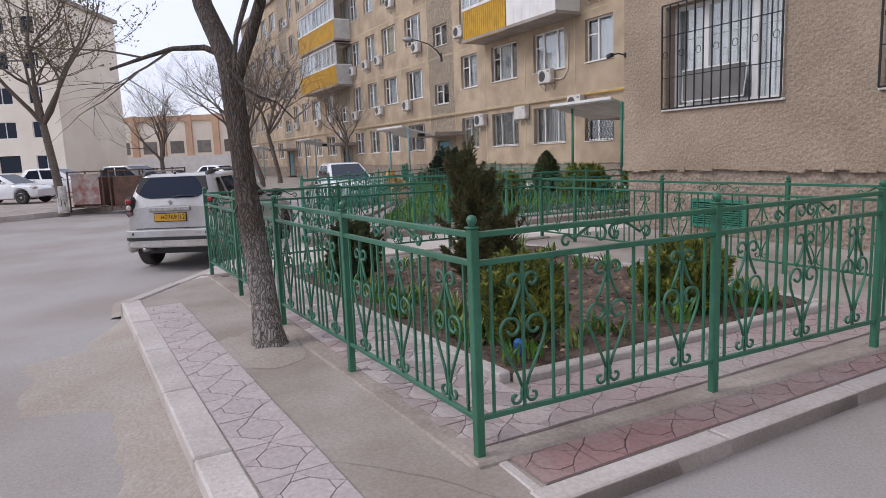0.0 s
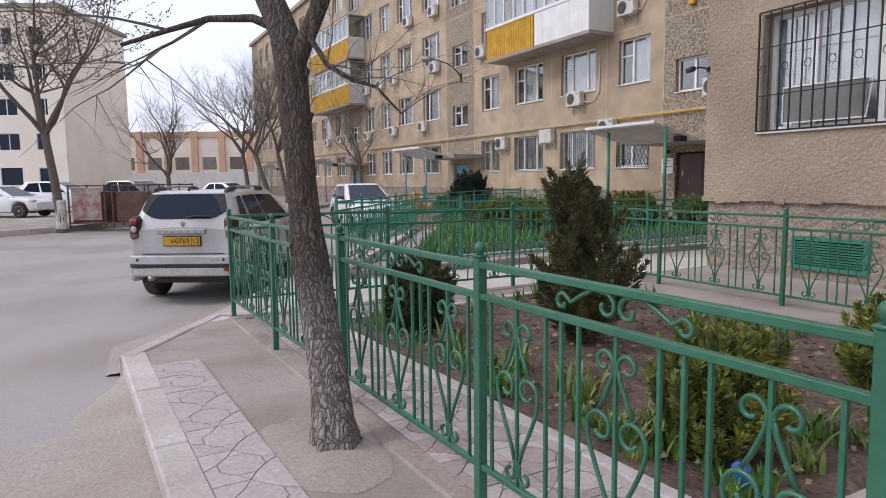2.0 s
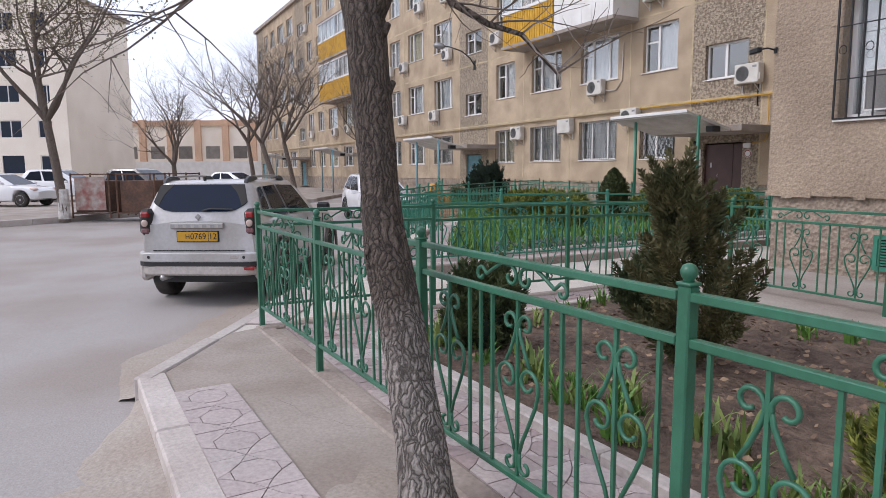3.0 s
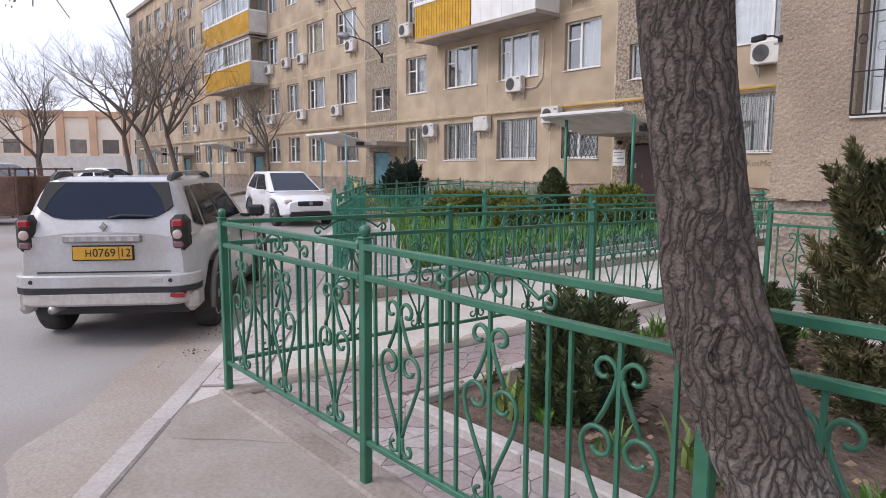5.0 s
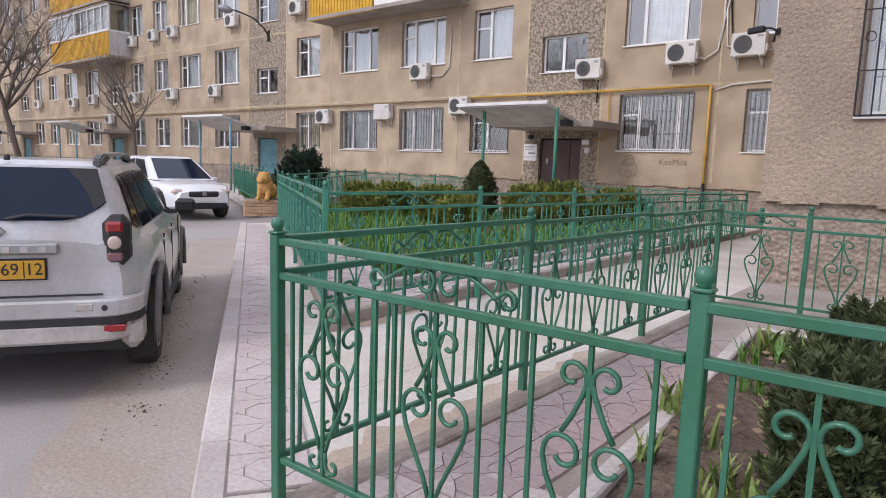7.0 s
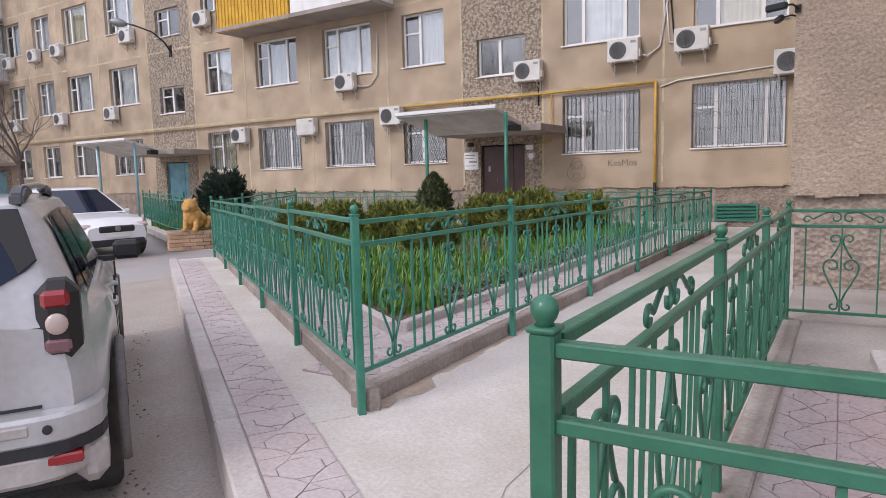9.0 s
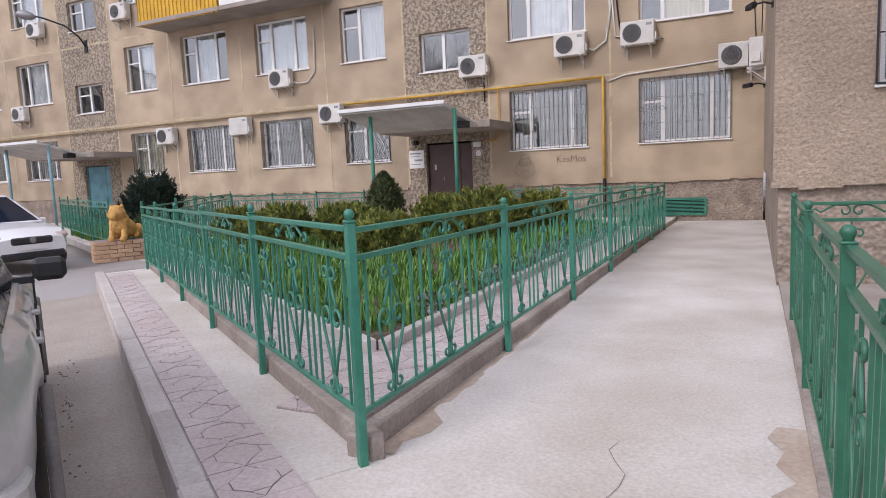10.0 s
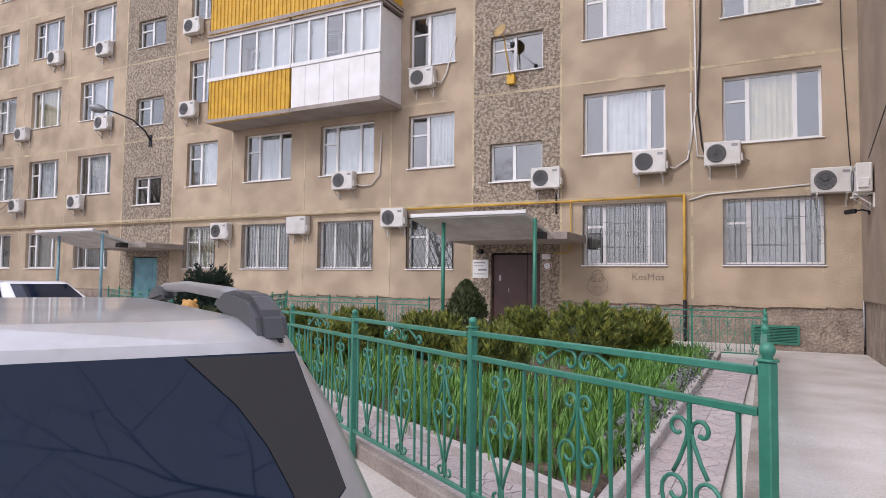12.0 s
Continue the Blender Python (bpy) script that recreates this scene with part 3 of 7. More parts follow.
def fence_run(pts, label, second=False, first_post=True, last_post=True, z=0.0, hearts=3, group="garden fences", fall=0.0):
    """A fence through the posts at pts; one panel from post to post; fall: how far it drops from end to end."""
    f = thing("fence", label=label, category="fence", group=group)
    post, fin, bar, heart, crest, paint = (POST2, FINIAL2, BAR2, HEART2, CREST2, FENCE2) if second else (POST, FINIAL, BAR, HEART, CREST, FENCE)
    for i, p in enumerate(pts):
        if (i or first_post) and (i < len(pts) - 1 or last_post):
            turn = along(p, pts[i + 1] if i + 1 < len(pts) else pts[i - 1])[0].to_euler().z
            q = part("post", post, None, f, m=pose(p[0], p[1], z - fall * i / (len(pts) - 1) + random.uniform(-0.008, 0.008), random.uniform(-0.5, 0.5), random.uniform(-0.5, 0.5), math.degrees(turn)))
            part("finial", fin, None, q)
    for i, (a, b) in enumerate(zip(pts, pts[1:])):
        m, length = along(a, b, z - fall * i / (len(pts) - 1))
        m = m @ Matrix(((1, 0, 0, 0), (0, 1, 0, 0), (-fall / (len(pts) - 1) / length, 0, 1, 0), (0, 0, 0, 1)))
        key = (round(length, 3), second)
        if key not in rail_cache:
            rail_cache[key] = [mesh_of("rail", bbox(0.0205, length - 0.0205, -w, w, zz - t, zz + t, 0.003), paint)
                               for w, zz, t in ((0.016, 1.0, 0.0125), (0.0145, 0.878, 0.0125), (0.0125, 0.19, 0.0115))]
        for r in rail_cache[key]:
            part("rail", r, None, f, m=m)
        part("scroll_crest", crest, None, f, m=m @ pose(length / 2, 0, 0))
        # hearts in wide slots, three bars between two of them
        many = hearts if length > 1.1 else 1
        n = 6 * many
        mid = [6 * k + 3 for k in range(many)]
        for j in range(1, n):
            if j % 6 in (2, 4):
                continue
            x = length * j / n
            part("bar", bar, None, f, m=m @ pose(x, 0, 0))
            if j in mid:
                part("scroll_heart", heart, None, f, m=m @ pose(x, 0, 0))
    return f


def posts(a, b, n):
    return [(a[0] + (b[0] - a[0]) * i / n, a[1] + (b[1] - a[1]) * i / n) for i in range(n + 1)]


GA, GB, GC, GD = (-2.96, 4.61), (-8.77, 4.455), (-8.74, 9.42), (-2.72, 10.4)
fence_run(posts(GA, GB, 4), "dark green wrought-iron fence with scroll hearts along the street", fall=0.01)
fence_run(posts(GA, GD, 4), "dark green wrought-iron fence along the red paved strip", first_post=False)
fence_run(posts(GB, GC, 3), "dark green wrought-iron fence beside the concrete walk", first_post=False, fall=0.09)
fence_run([GC, (-8.0, 9.45), (-6.35, 9.43), (-4.7, 9.41), (-2.8, 9.4)], "dark green wrought-iron fence in front of the house block", first_post=False, last_post=False, z=-0.09)
fence_run([qpt(QSTEP * i) for i in range(6)], "sea-green wrought-iron fence on a concrete footing along the street", second=True, z=0.04, fall=0.1)
QEND = (-10.69, 17.81)
fence_run(posts(qpt(0), QEND, 6), "sea-green wrought-iron fence on a concrete footing beside the walk", second=True, z=0.03, first_post=False, fall=0.24)


# ---- cars ----
CARPAINT = mat("dusty_silver_paint", (0.5, 0.495, 0.5), 0.34, 0.15, second=(0.39, 0.37, 0.35), grain=30, stain=2.2, amount=0.15, bump=0, coat=0.6)
CLEANPAINT = mat("clean_white_paint", (0.78, 0.78, 0.79), 0.25, second=(0.74, 0.74, 0.75), grain=30, stain=1.6, amount=0.04, bump=0, coat=0.7)
BLACKPAINT = mat("black_paint", (0.012, 0.012, 0.015), 0.2, grain=30, amount=0.05, bump=0, coat=0.7)
DIRTY = mat("dirty_grey_bumper", (0.46, 0.425, 0.395), 0.6, second=(0.36, 0.325, 0.295), grain=30, stain=4, amount=0.3, bump=0.1)
RUBBER = mat("tyre_rubber", (0.03, 0.028, 0.026), 0.9, second=(0.06, 0.052, 0.046), grain=40, stain=8, amount=0.3, bump=0.4)
CARGLASS = mat("tinted_glass", (0.008, 0.016, 0.036), 0.03, grain=10, amount=0.02, bump=0)
CARGLASS.node_tree.nodes["Principled BSDF"].inputs["Specular IOR Level"].default_value = 0.28
TRIM = mat("black_plastic", (0.025, 0.025, 0.026), 0.6, grain=60, amount=0.2, bump=0.1)
RAILGREY = mat("grey_roof_rail", (0.06, 0.06, 0.064), 0.45, grain=50, amount=0.1, bump=0)
SILVER = mat("brushed_silver", (0.42, 0.41, 0.40), 0.35, 0.7, grain=60, amount=0.15, bump=0)
REDLENS = mat("red_lens", (0.30, 0.008, 0.012), 0.12, grain=60, amount=0.05, bump=0, coat=0.8)
CLEARLENS = mat("clear_lens", (0.55, 0.42, 0.36), 0.12, grain=60, amount=0.05, bump=0, coat=0.8)
DULLLENS = mat("dull_pink_lens", (0.20, 0.09, 0.10), 0.15, grain=60, amount=0.05, bump=0, coat=0.8)
PLATE = mat("yellow_plate", (0.62, 0.33, 0.015), 0.5, grain=30, amount=0.1, bump=0)
FLARE = mat("dusty_dark_plastic", (0.11, 0.10, 0.095), 0.7, second=(0.17, 0.15, 0.135), grain=50, stain=5, amount=0.3, bump=0.1)
INK = mat("black_ink", (0.015, 0.013, 0.012), 0.6, grain=30, amount=0.05, bump=0)


def curve_at(table, x):
    xs, zs = zip(*table)
    return float(np.interp(x, xs, zs))


def lettering(text, size, material, parent, m, extrude=0.0015, name="lettering"):
    cu = bpy.data.curves.new(name, "FONT")
    cu.body, cu.size, cu.extrude, cu.align_x, cu.align_y = text, size, extrude, "CENTER", "CENTER"
    cu.resolution_u = 3
    tmp = bpy.data.objects.new("tmp", cu)
    scene.collection.objects.link(tmp)
    me = bpy.data.meshes.new_from_object(tmp.evaluated_get(bpy.context.evaluated_depsgraph_get()))
    bpy.data.objects.remove(tmp)
    me.materials.clear()
    me.materials.append(material)
    ob = new(name, me)
    ob.parent, ob.matrix_basis = parent, m
    return ob


def round_rect(hx0, hx1, hy, r, n=4):
    """A rounded rectangle, counterclockwise, from x hx0 to hx1 and y -hy to hy."""
    out = []
    for cx, cy, a in ((hx1 - r, hy - r, 0), (hx0 + r, hy - r, 90), (hx0 + r, -hy + r, 180), (hx1 - r, -hy + r, 270)):
        for i in range(n + 1):
            k = radians(a + 90 * i / n)
            out.append((cx + r * math.cos(k), cy + r * math.sin(k)))
    return out


def car_shell(c, spec, paint, underbody=TRIM):
    """Lower body lofted along x with wheel arches, and a cabin lofted from belt to roof."""
    wb, xr, xf, r = spec["wheelbase"], spec["rear"], spec["front"], spec["wheel"]
    xs = list(np.linspace(xr, xf, 61))
    bm, rings = bmesh.new(), []
    for x in xs:
        w, belt, low = curve_at(spec["half"], x), curve_at(spec["belt"], x), curve_at(spec["low"], x)
        for xa in (0, wb):
            d = (r + 0.07) ** 2 - (x - xa) ** 2
            if d > 0:
                low = max(low, r + math.sqrt(d) * 0.98)
        h = belt - low
        half = [(0, low), (w * 0.86, low), (w * 0.965, low + 0.05), (w * 1.0, low + 0.4 * h), (w * 0.995, low + 0.65 * h), (w * 0.965, low + 0.88 * h), (w * 0.9, belt), (w * 0.5, belt + 0.035), (0, belt + 0.05)]
        ring = [bm.verts.new((x, -y, z)) for y, z in half] + [bm.verts.new((x, y, z)) for y, z in half[-2:0:-1]]
        rings.append(ring)
    k = len(rings[0])
    for a, b in zip(rings, rings[1:]):
        for j in range(k):
            bm.faces.new((a[j], b[j], b[(j + 1) % k], a[(j + 1) % k]))
    bm.faces.new(rings[0])
    bm.faces.new(rings[-1][::-1])
    bmesh.ops.recalc_face_normals(bm, faces=bm.faces)
    part("body", bm, paint, c, smooth=True).data.set_sharp_from_angle(angle=radians(35))
    # cabin
    bot, top = spec["cab_bottom"], spec["cab_top"]
    bm, rings = bmesh.new(), []
    for f in (0.0, 0.35, 0.7, 0.93, 1.0):
        e = f if f < 0.93 else (0.94 if f < 1 else 1.0)
        g = f - 0.06 * math.sin(math.pi * f)
        inset = 0.0 if f < 0.93 else (0.02 if f < 1 else 0.1)
        x0, x1 = bot[0] + (top[0] - bot[0]) * e + inset, bot[1] + (top[1] - bot[1]) * e - inset
        hy = bot[2] + (top[2] - bot[2]) * g - inset * 0.8
        rings.append([bm.verts.new((x, y, bot[3] + (top[3] - bot[3]) * e)) for x, y in round_rect(x0, x1, hy, spec.get("round", 0.1))])
    k = len(rings[0])
    for a, b in zip(rings, rings[1:]):
        for j in range(k):
            bm.faces.new((a[j], a[(j + 1) % k], b[(j + 1) % k], b[j]))
    crown = [bm.faces.new(rings[-1])]
    bmesh.ops.inset_region(bm, faces=crown, thickness=0.25, depth=0.025)
    bmesh.ops.recalc_face_normals(bm, faces=bm.faces)
    part("cabin", bm, paint, c, smooth=True).data.set_sharp_from_angle(angle=radians(30))


def cab_point(spec, u, t, side, off=0.012):
    """A point on the cabin's side: u along the roofed length 0 to 1, t from belt to roof."""
    bot, top = spec["cab_bottom"], spec["cab_top"]
    t *= 0.96
    g = t - 0.06 * math.sin(math.pi * t)
    x0, x1 = bot[0] + (top[0] - bot[0]) * t, bot[1] + (top[1] - bot[1]) * t
    hy = bot[2] + (top[2] - bot[2]) * g
    return (x0 + (x1 - x0) * u, side * (hy + off), bot[3] + (top[3] - bot[3]) * t)


def side_glass(c, spec, corners, name="side_window"):
    for side in (-1, 1):
        bm = bmesh.new()
        n = 4
        grid = []
        (u00, t00), (u10, t10), (u11, t11), (u01, t01) = corners
        for i in range(n + 1):
            row = []
            for j in range(n + 1):
                a, b = i / n, j / n
                u = (u00 * (1 - a) + u10 * a) * (1 - b) + (u01 * (1 - a) + u11 * a) * b
                t = (t00 * (1 - a) + t10 * a) * (1 - b) + (t01 * (1 - a) + t11 * a) * b
                row.append(bm.verts.new(cab_point(spec, u, t, side)))
            grid.append(row)
        for i in range(n):
            for j in range(n):
                f = (grid[i][j], grid[i + 1][j], grid[i + 1][j + 1], grid[i][j + 1])
                bm.faces.new(f if side < 0 else f[::-1])
        bmesh.ops.solidify(bm, geom=list(bm.faces), thickness=0.01)
        part(name, bm, CARGLASS, c, "dark tinted glass", smooth=False)


def end_glass(c, spec, front, outline, name, material=None, off=0.01):
    """Glass on the cabin's sloping end; outline: (y fraction, t) counterclockwise."""
    bot, top = spec["cab_bottom"], spec["cab_top"]
    bm = bmesh.new()
    i = 1 if front else 0
    pts = []
    for yf, t in outline:
        t *= 0.96
        g = t - 0.06 * math.sin(math.pi * t)
        x = bot[i] + (top[i] - bot[i]) * t + (off if front else -off)
        hy = bot[2] + (top[2] - bot[2]) * g
        pts.append((x, yf * hy, bot[3] + (top[3] - bot[3]) * t))
    f = bm.faces.new([bm.verts.new(p) for p in pts])
    bm.normal_update()
    if (f.normal.x > 0) != front:
        f.normal_flip()
    bmesh.ops.solidify(bm, geom=[f], thickness=0.012)
    return part(name, bm, material or CARGLASS, c, "dark tinted glass" if material is None else "")


def wheels(c, spec, spokes=5):
    r, wb, hw = spec["wheel"], spec["wheelbase"], spec["track"]
    tyre = lathe(bmesh.new(), [(r * 0.64, -0.1), (r * 0.9, -0.108), (r * 0.985, -0.085), (r, -0.05), (r, 0.05), (r * 0.985, 0.085), (r * 0.9, 0.108), (r * 0.64, 0.1)], 28)
    tyre = mesh_of("tyre", tyre, RUBBER, True)
    rim = bmesh.new()
    lathe(rim, [(r * 0.2, 0.03), (r * 0.6, 0.03), (r * 0.655, 0.1), (r * 0.62, 0.106), (r * 0.58, 0.06), (r * 0.2, 0.055)], 24)
    for s in range(spokes):
        a = 2 * math.pi * s / spokes
        before = set(rim.verts)
        box(rim, 0.0, r * 0.6, -0.035, 0.035, 0.06, 0.092, 0.008)
        bmesh.ops.rotate(rim, verts=[v for v in rim.verts if v not in before], cent=(0, 0, 0), matrix=Matrix.Rotation(a, 3, "Z"))
    lathe(rim, [(0.05, 0.085), (0.05, 0.1), (0.03, 0.104)], 12)
    rim = mesh_of("rim", rim, SILVER)
    for x in (0, wb):
        for side in (-1, 1):
            w = thing("wheel", None)
            w.parent, w.matrix_basis = c, pose(x, side * hw, r, 90 if side < 0 else -90)
            part("tyre", tyre, None, w)
            part("rim", rim, None, w, "dusty alloy rim")


SUV = dict(wheelbase=2.67, rear=-0.74, front=3.42, wheel=0.335, track=0.77,
           half=[(-0.74, 0.72), (-0.7, 0.76), (-0.6, 0.81), (-0.4, 0.855), (0.0, 0.9), (0.5, 0.905), (2.6, 0.905), (3.1, 0.85), (3.42, 0.7)],
           belt=[(-0.74, 0.99), (0, 1.04), (1.8, 1.0), (2.3, 0.98), (3.2, 0.9), (3.42, 0.75)],
           low=[(-0.74, 0.42), (-0.6, 0.36), (0.5, 0.27), (2.2, 0.27), (3.2, 0.34), (3.42, 0.42)],
           cab_bottom=(-0.73, 2.18, 0.79, 1.0), cab_top=(-0.5, 1.28, 0.6, 1.52), round=0.15)


def fin(profile, y0, y1):
    """A bevelled plate with the given outline in x and z."""
    bm = bmesh.new()
    f = bm.faces.new([bm.verts.new((x, y0, z)) for x, z in profile])
    moved = bmesh.ops.extrude_face_region(bm, geom=[f])["geom"]
    bmesh.ops.translate(bm, vec=(0, y1 - y0, 0), verts=[g for g in moved if isinstance(g, bmesh.types.BMVert)])
    bmesh.ops.recalc_face_normals(bm, faces=bm.faces)
    bmesh.ops.bevel(bm, geom=list(bm.edges), offset=0.012, segments=2, affect="EDGES")
    return bm


def dusty_suv(m):
    c = thing("white_suv", m, "dusty white compact SUV with yellow number plate", "car")
    s = SUV
    car_shell(c, s, CARPAINT)
    wheels(c, s)
    side_glass(c, s, [(0.075, 0.2), (0.19, 0.1), (0.17, 0.88), (0.1, 0.86)])
    side_glass(c, s, [(0.225, 0.1), (0.44, 0.08), (0.46, 0.9), (0.21, 0.88)])
    side_glass(c, s, [(0.47, 0.08), (0.86, 0.08), (0.86, 0.86), (0.49, 0.9)])
    end_glass(c, s, True, [(-0.86, 0.1), (0.86, 0.1), (0.84, 0.92), (-0.84, 0.92)], "windshield")
    end_glass(c, s, False, [(-0.88, 0.53), (-0.8, 0.45), (-0.64, 0.34), (-0.48, 0.3), (0.48, 0.3), (0.64, 0.34), (0.8, 0.45), (0.88, 0.53), (0.9, 0.95), (-0.9, 0.95)], "rear_window", None, 0.012)
    for side in (-1, 1):
        end_glass(c, s, False, [(side * 0.878, 0.535), (side * 0.76, 0.43), (side * 0.75, 0.55), (side * 0.73, 0.68), (side * 0.69, 0.8), (side * 0.6, 0.945), (side * 0.895, 0.945)][::1 if side > 0 else -1], "pillar_trim", INK, 0.016)
    # bumper with dark corners, step and fog lamps
    bm = bmesh.new()
    slab(bm, [(x, y) for x, y in round_rect(-0.84, -0.3, 0.84, 0.24)], 0.545, 0.665)
    bmesh.ops.bevel(bm, geom=list(bm.edges), offset=0.015, segments=1, affect="EDGES")
    part("bumper", bm, CARPAINT, c, "dirty white rear bumper")
    part("bumper_strip", slab(bmesh.new(), round_rect(-0.832, -0.3, 0.838, 0.235), 0.5, 0.55), TRIM, c, "dark strip along the bumper")
    bm = slab(bmesh.new(), round_rect(-0.835, -0.3, 0.8, 0.24), 0.385, 0.512)
    bmesh.ops.bevel(bm, geom=list(bm.edges), offset=0.02, segments=1, affect="EDGES")
    part("bumper_skirt", bm, DIRTY, c, "scuffed grey lower bumper")
    part("front_bumper", slab(bmesh.new(), round_rect(2.95, 3.5, 0.84, 0.2), 0.36, 0.64), CARPAINT, c)
    for side in (-1, 1):
        part("bumper_corner", bbox(-0.72, -0.42, side * 0.765 - 0.07, side * 0.765 + 0.07, 0.30, 0.52, 0.05), DIRTY, c, "dusty bumper corner")
        if side < 0:
            part("reflector", bbox(-0.825, -0.7, side * 0.67 - 0.075, side * 0.67 + 0.075, 0.45, 0.495, 0.008), REDLENS, c, "red reflector")
            part("towing_cover", bbox(-0.846, -0.82, side * 0.5 - 0.055, side * 0.5 + 0.055, 0.595, 0.64, 0.006), DIRTY, c)
        part("parking_sensor", lathe(bmesh.new(), [(0.02, 0), (0.018, 0.006), (0.0, 0.008)], 12, pose(-0.836, side * 0.62, 0.61, 0, -90)), TRIM, c)
        lamp = part("tail_lamp", bbox(-0.765, -0.56, side * 0.69 - 0.085, side * 0.69 + 0.085, 0.86, 1.185, 0.05), INK, c, "tall black tail lamp housing")
        part("brake_lens", bbox(-0.775, -0.6, side * 0.685 - 0.055, side * 0.685 + 0.055, 1.075, 1.15, 0.018), REDLENS, lamp)
        part("indicator_lens", lathe(bmesh.new(), [(0.045, 0), (0.043, 0.012), (0.026, 0.018)], 16, pose(-0.764, side * 0.685, 1.015, 0, -90)), CLEARLENS, lamp, smooth=True)
        part("lower_lens", bbox(-0.775, -0.6, side * 0.685 - 0.05, side * 0.685 + 0.05, 0.895, 0.955, 0.014), DULLLENS, lamp)
        # low roof rail between two fin-shaped feet
        y = side * 0.545
        bm = tube(bmesh.new(), [(-0.3, y, 1.552), (-0.1, y, 1.562), (0.4, y, 1.572), (0.8, y, 1.562), (0.95, y, 1.545)], 0.016, 8)
        part("roof_rail", bm, SILVER, c, "slim grey roof rail", smooth=True)
        for prof in ([(-0.47, 1.48), (-0.44, 1.535), (-0.36, 1.565), (-0.24, 1.572), (-0.12, 1.562), (-0.06, 1.53)], [(0.7, 1.53), (0.74, 1.565), (0.9, 1.57), (1.0, 1.545), (1.06, 1.5)]):
            part("rail_foot", fin(prof, y - 0.03, y + 0.03), RAILGREY, c, "dark grey rail foot", smooth=False)
        # arch flares, mirror, handles, sill
        for xa in (0, 2.67):
            pts = [(xa + 0.41 * math.cos(a), side * 0.905, 0.335 + 0.41 * math.sin(a)) for a in np.linspace(-0.15, math.pi + 0.15, 15)]
            part("arch_flare", tube(bmesh.new(), pts, 0.035, 6, flat=0.8), FLARE, c, "dusty dark grey arch flare", smooth=True)
        mi = part("mirror", bbox(1.72, 1.86, side * 1.0 - 0.1, side * 1.0 + 0.1, 1.0, 1.14, 0.03), TRIM, c, "black door mirror")
        part("mirror_arm", bbox(1.76, 1.83, side * 0.84 - 0.07, side * 0.84 + 0.07, 0.99, 1.03), TRIM, mi)
        for x in (0.42, 1.22):
            part("door_handle", bbox(x - 0.09, x + 0.09, side * 0.895 - 0.025, side * 0.895 + 0.025, 0.885, 0.915, 0.008), CARPAINT, c)
        for x in (0.36, 1.18, 2.1):
            part("door_gap", bbox(x - 0.004, x + 0.004, side * 0.9 - 0.006, side * 0.9 + 0.008, 0.4, 0.95), TRIM, c)
        part("sill", bbox(0.45, 2.2, side * 0.86 - 0.05, side * 0.86 + 0.05, 0.25, 0.34, 0.02), TRIM, c)
        part("headlamp", bbox(3.0, 3.36, side * 0.66 - 0.14, side * 0.66 + 0.14, 0.68, 0.82, 0.05), CLEARLENS, c)
    # tailgate fittings
    gate = part("garnish", bbox(-0.778, -0.71, -0.35, 0.35, 0.945, 1.015, 0.012), SILVER, c, "worn silver tailgate strip")
    for i in range(6):
        y = 0.26 - i * 0.104
        part("letter_bar", bbox(-0.783, -0.776, y - 0.022, y + 0.022, 0.962, 0.997), DIRTY, gate)
    part("badge", lathe(bmesh.new(), [(0.045, 0), (0.035, 0.012), (0.0, 0.014)], 4, pose(-0.722, 0, 1.085, 0, -90)), SILVER, c)
    plate = part("number_plate", bbox(-0.772, -0.755, -0.265, 0.265, 0.795, 0.91, 0.004), PLATE, c, "yellow number plate with black figures")
    part("plate_frame", bbox(-0.763, -0.73, -0.275, 0.275, 0.785, 0.92, 0.004), INK, plate)
    lettering("H", 0.085, INK, plate, Matrix(((0, 0, -1, -0.774), (-1, 0, 0, 0.125), (0, 1, 0, 0.85), (0, 0, 0, 1))), name="figure")
    lettering("0769", 0.105, INK, plate, Matrix(((0, 0, -1, -0.774), (-1, 0, 0, -0.015), (0, 1, 0, 0.853), (0, 0, 0, 1))), name="figure")
    lettering("12", 0.105, INK, plate, Matrix(((0, 0, -1, -0.774), (-1, 0, 0, -0.205), (0, 1, 0, 0.853), (0, 0, 0, 1))), name="figure")
    part("divider", bbox(-0.7745, -0.77, -0.15, -0.144, 0.802, 0.905), INK, plate)
    part("gate_gap", bbox(-0.748, -0.7, -0.6, 0.6, 0.674, 0.686), TRIM, c)
    part("wiper", tube(bmesh.new(), [(-0.69, -0.04, 1.16), (-0.695, -0.16, 1.185), (-0.695, -0.45, 1.175)], 0.011, 5), TRIM, c)
    part("exhaust", tube(bmesh.new(), [(-0.5, 0.45, 0.35), (-0.845, 0.45, 0.36)], 0.035, 12), SILVER, c, smooth=True)
    part("washer_nozzle", lathe(bmesh.new(), [(0.018, 0), (0.02, 0.02), (0.012, 0.035)], 10, pose(-0.46, 0, 1.515)), TRIM, c)
    part("underside", bbox(-0.55, 3.1, -0.72, 0.72, 0.26, 0.4), TRIM, c)
    part("cabin_floor", bbox(-0.5, 2.2, -0.6, 0.6, 0.7, 0.72), TRIM, c)
    return c


CS = 0.98
YARD = -0.28
dusty_suv(pose(-11.957, 4.704, YARD + 0.01, 0, 0, 148.5) @ Matrix.Diagonal((CS, 0.92, CS, 1)))

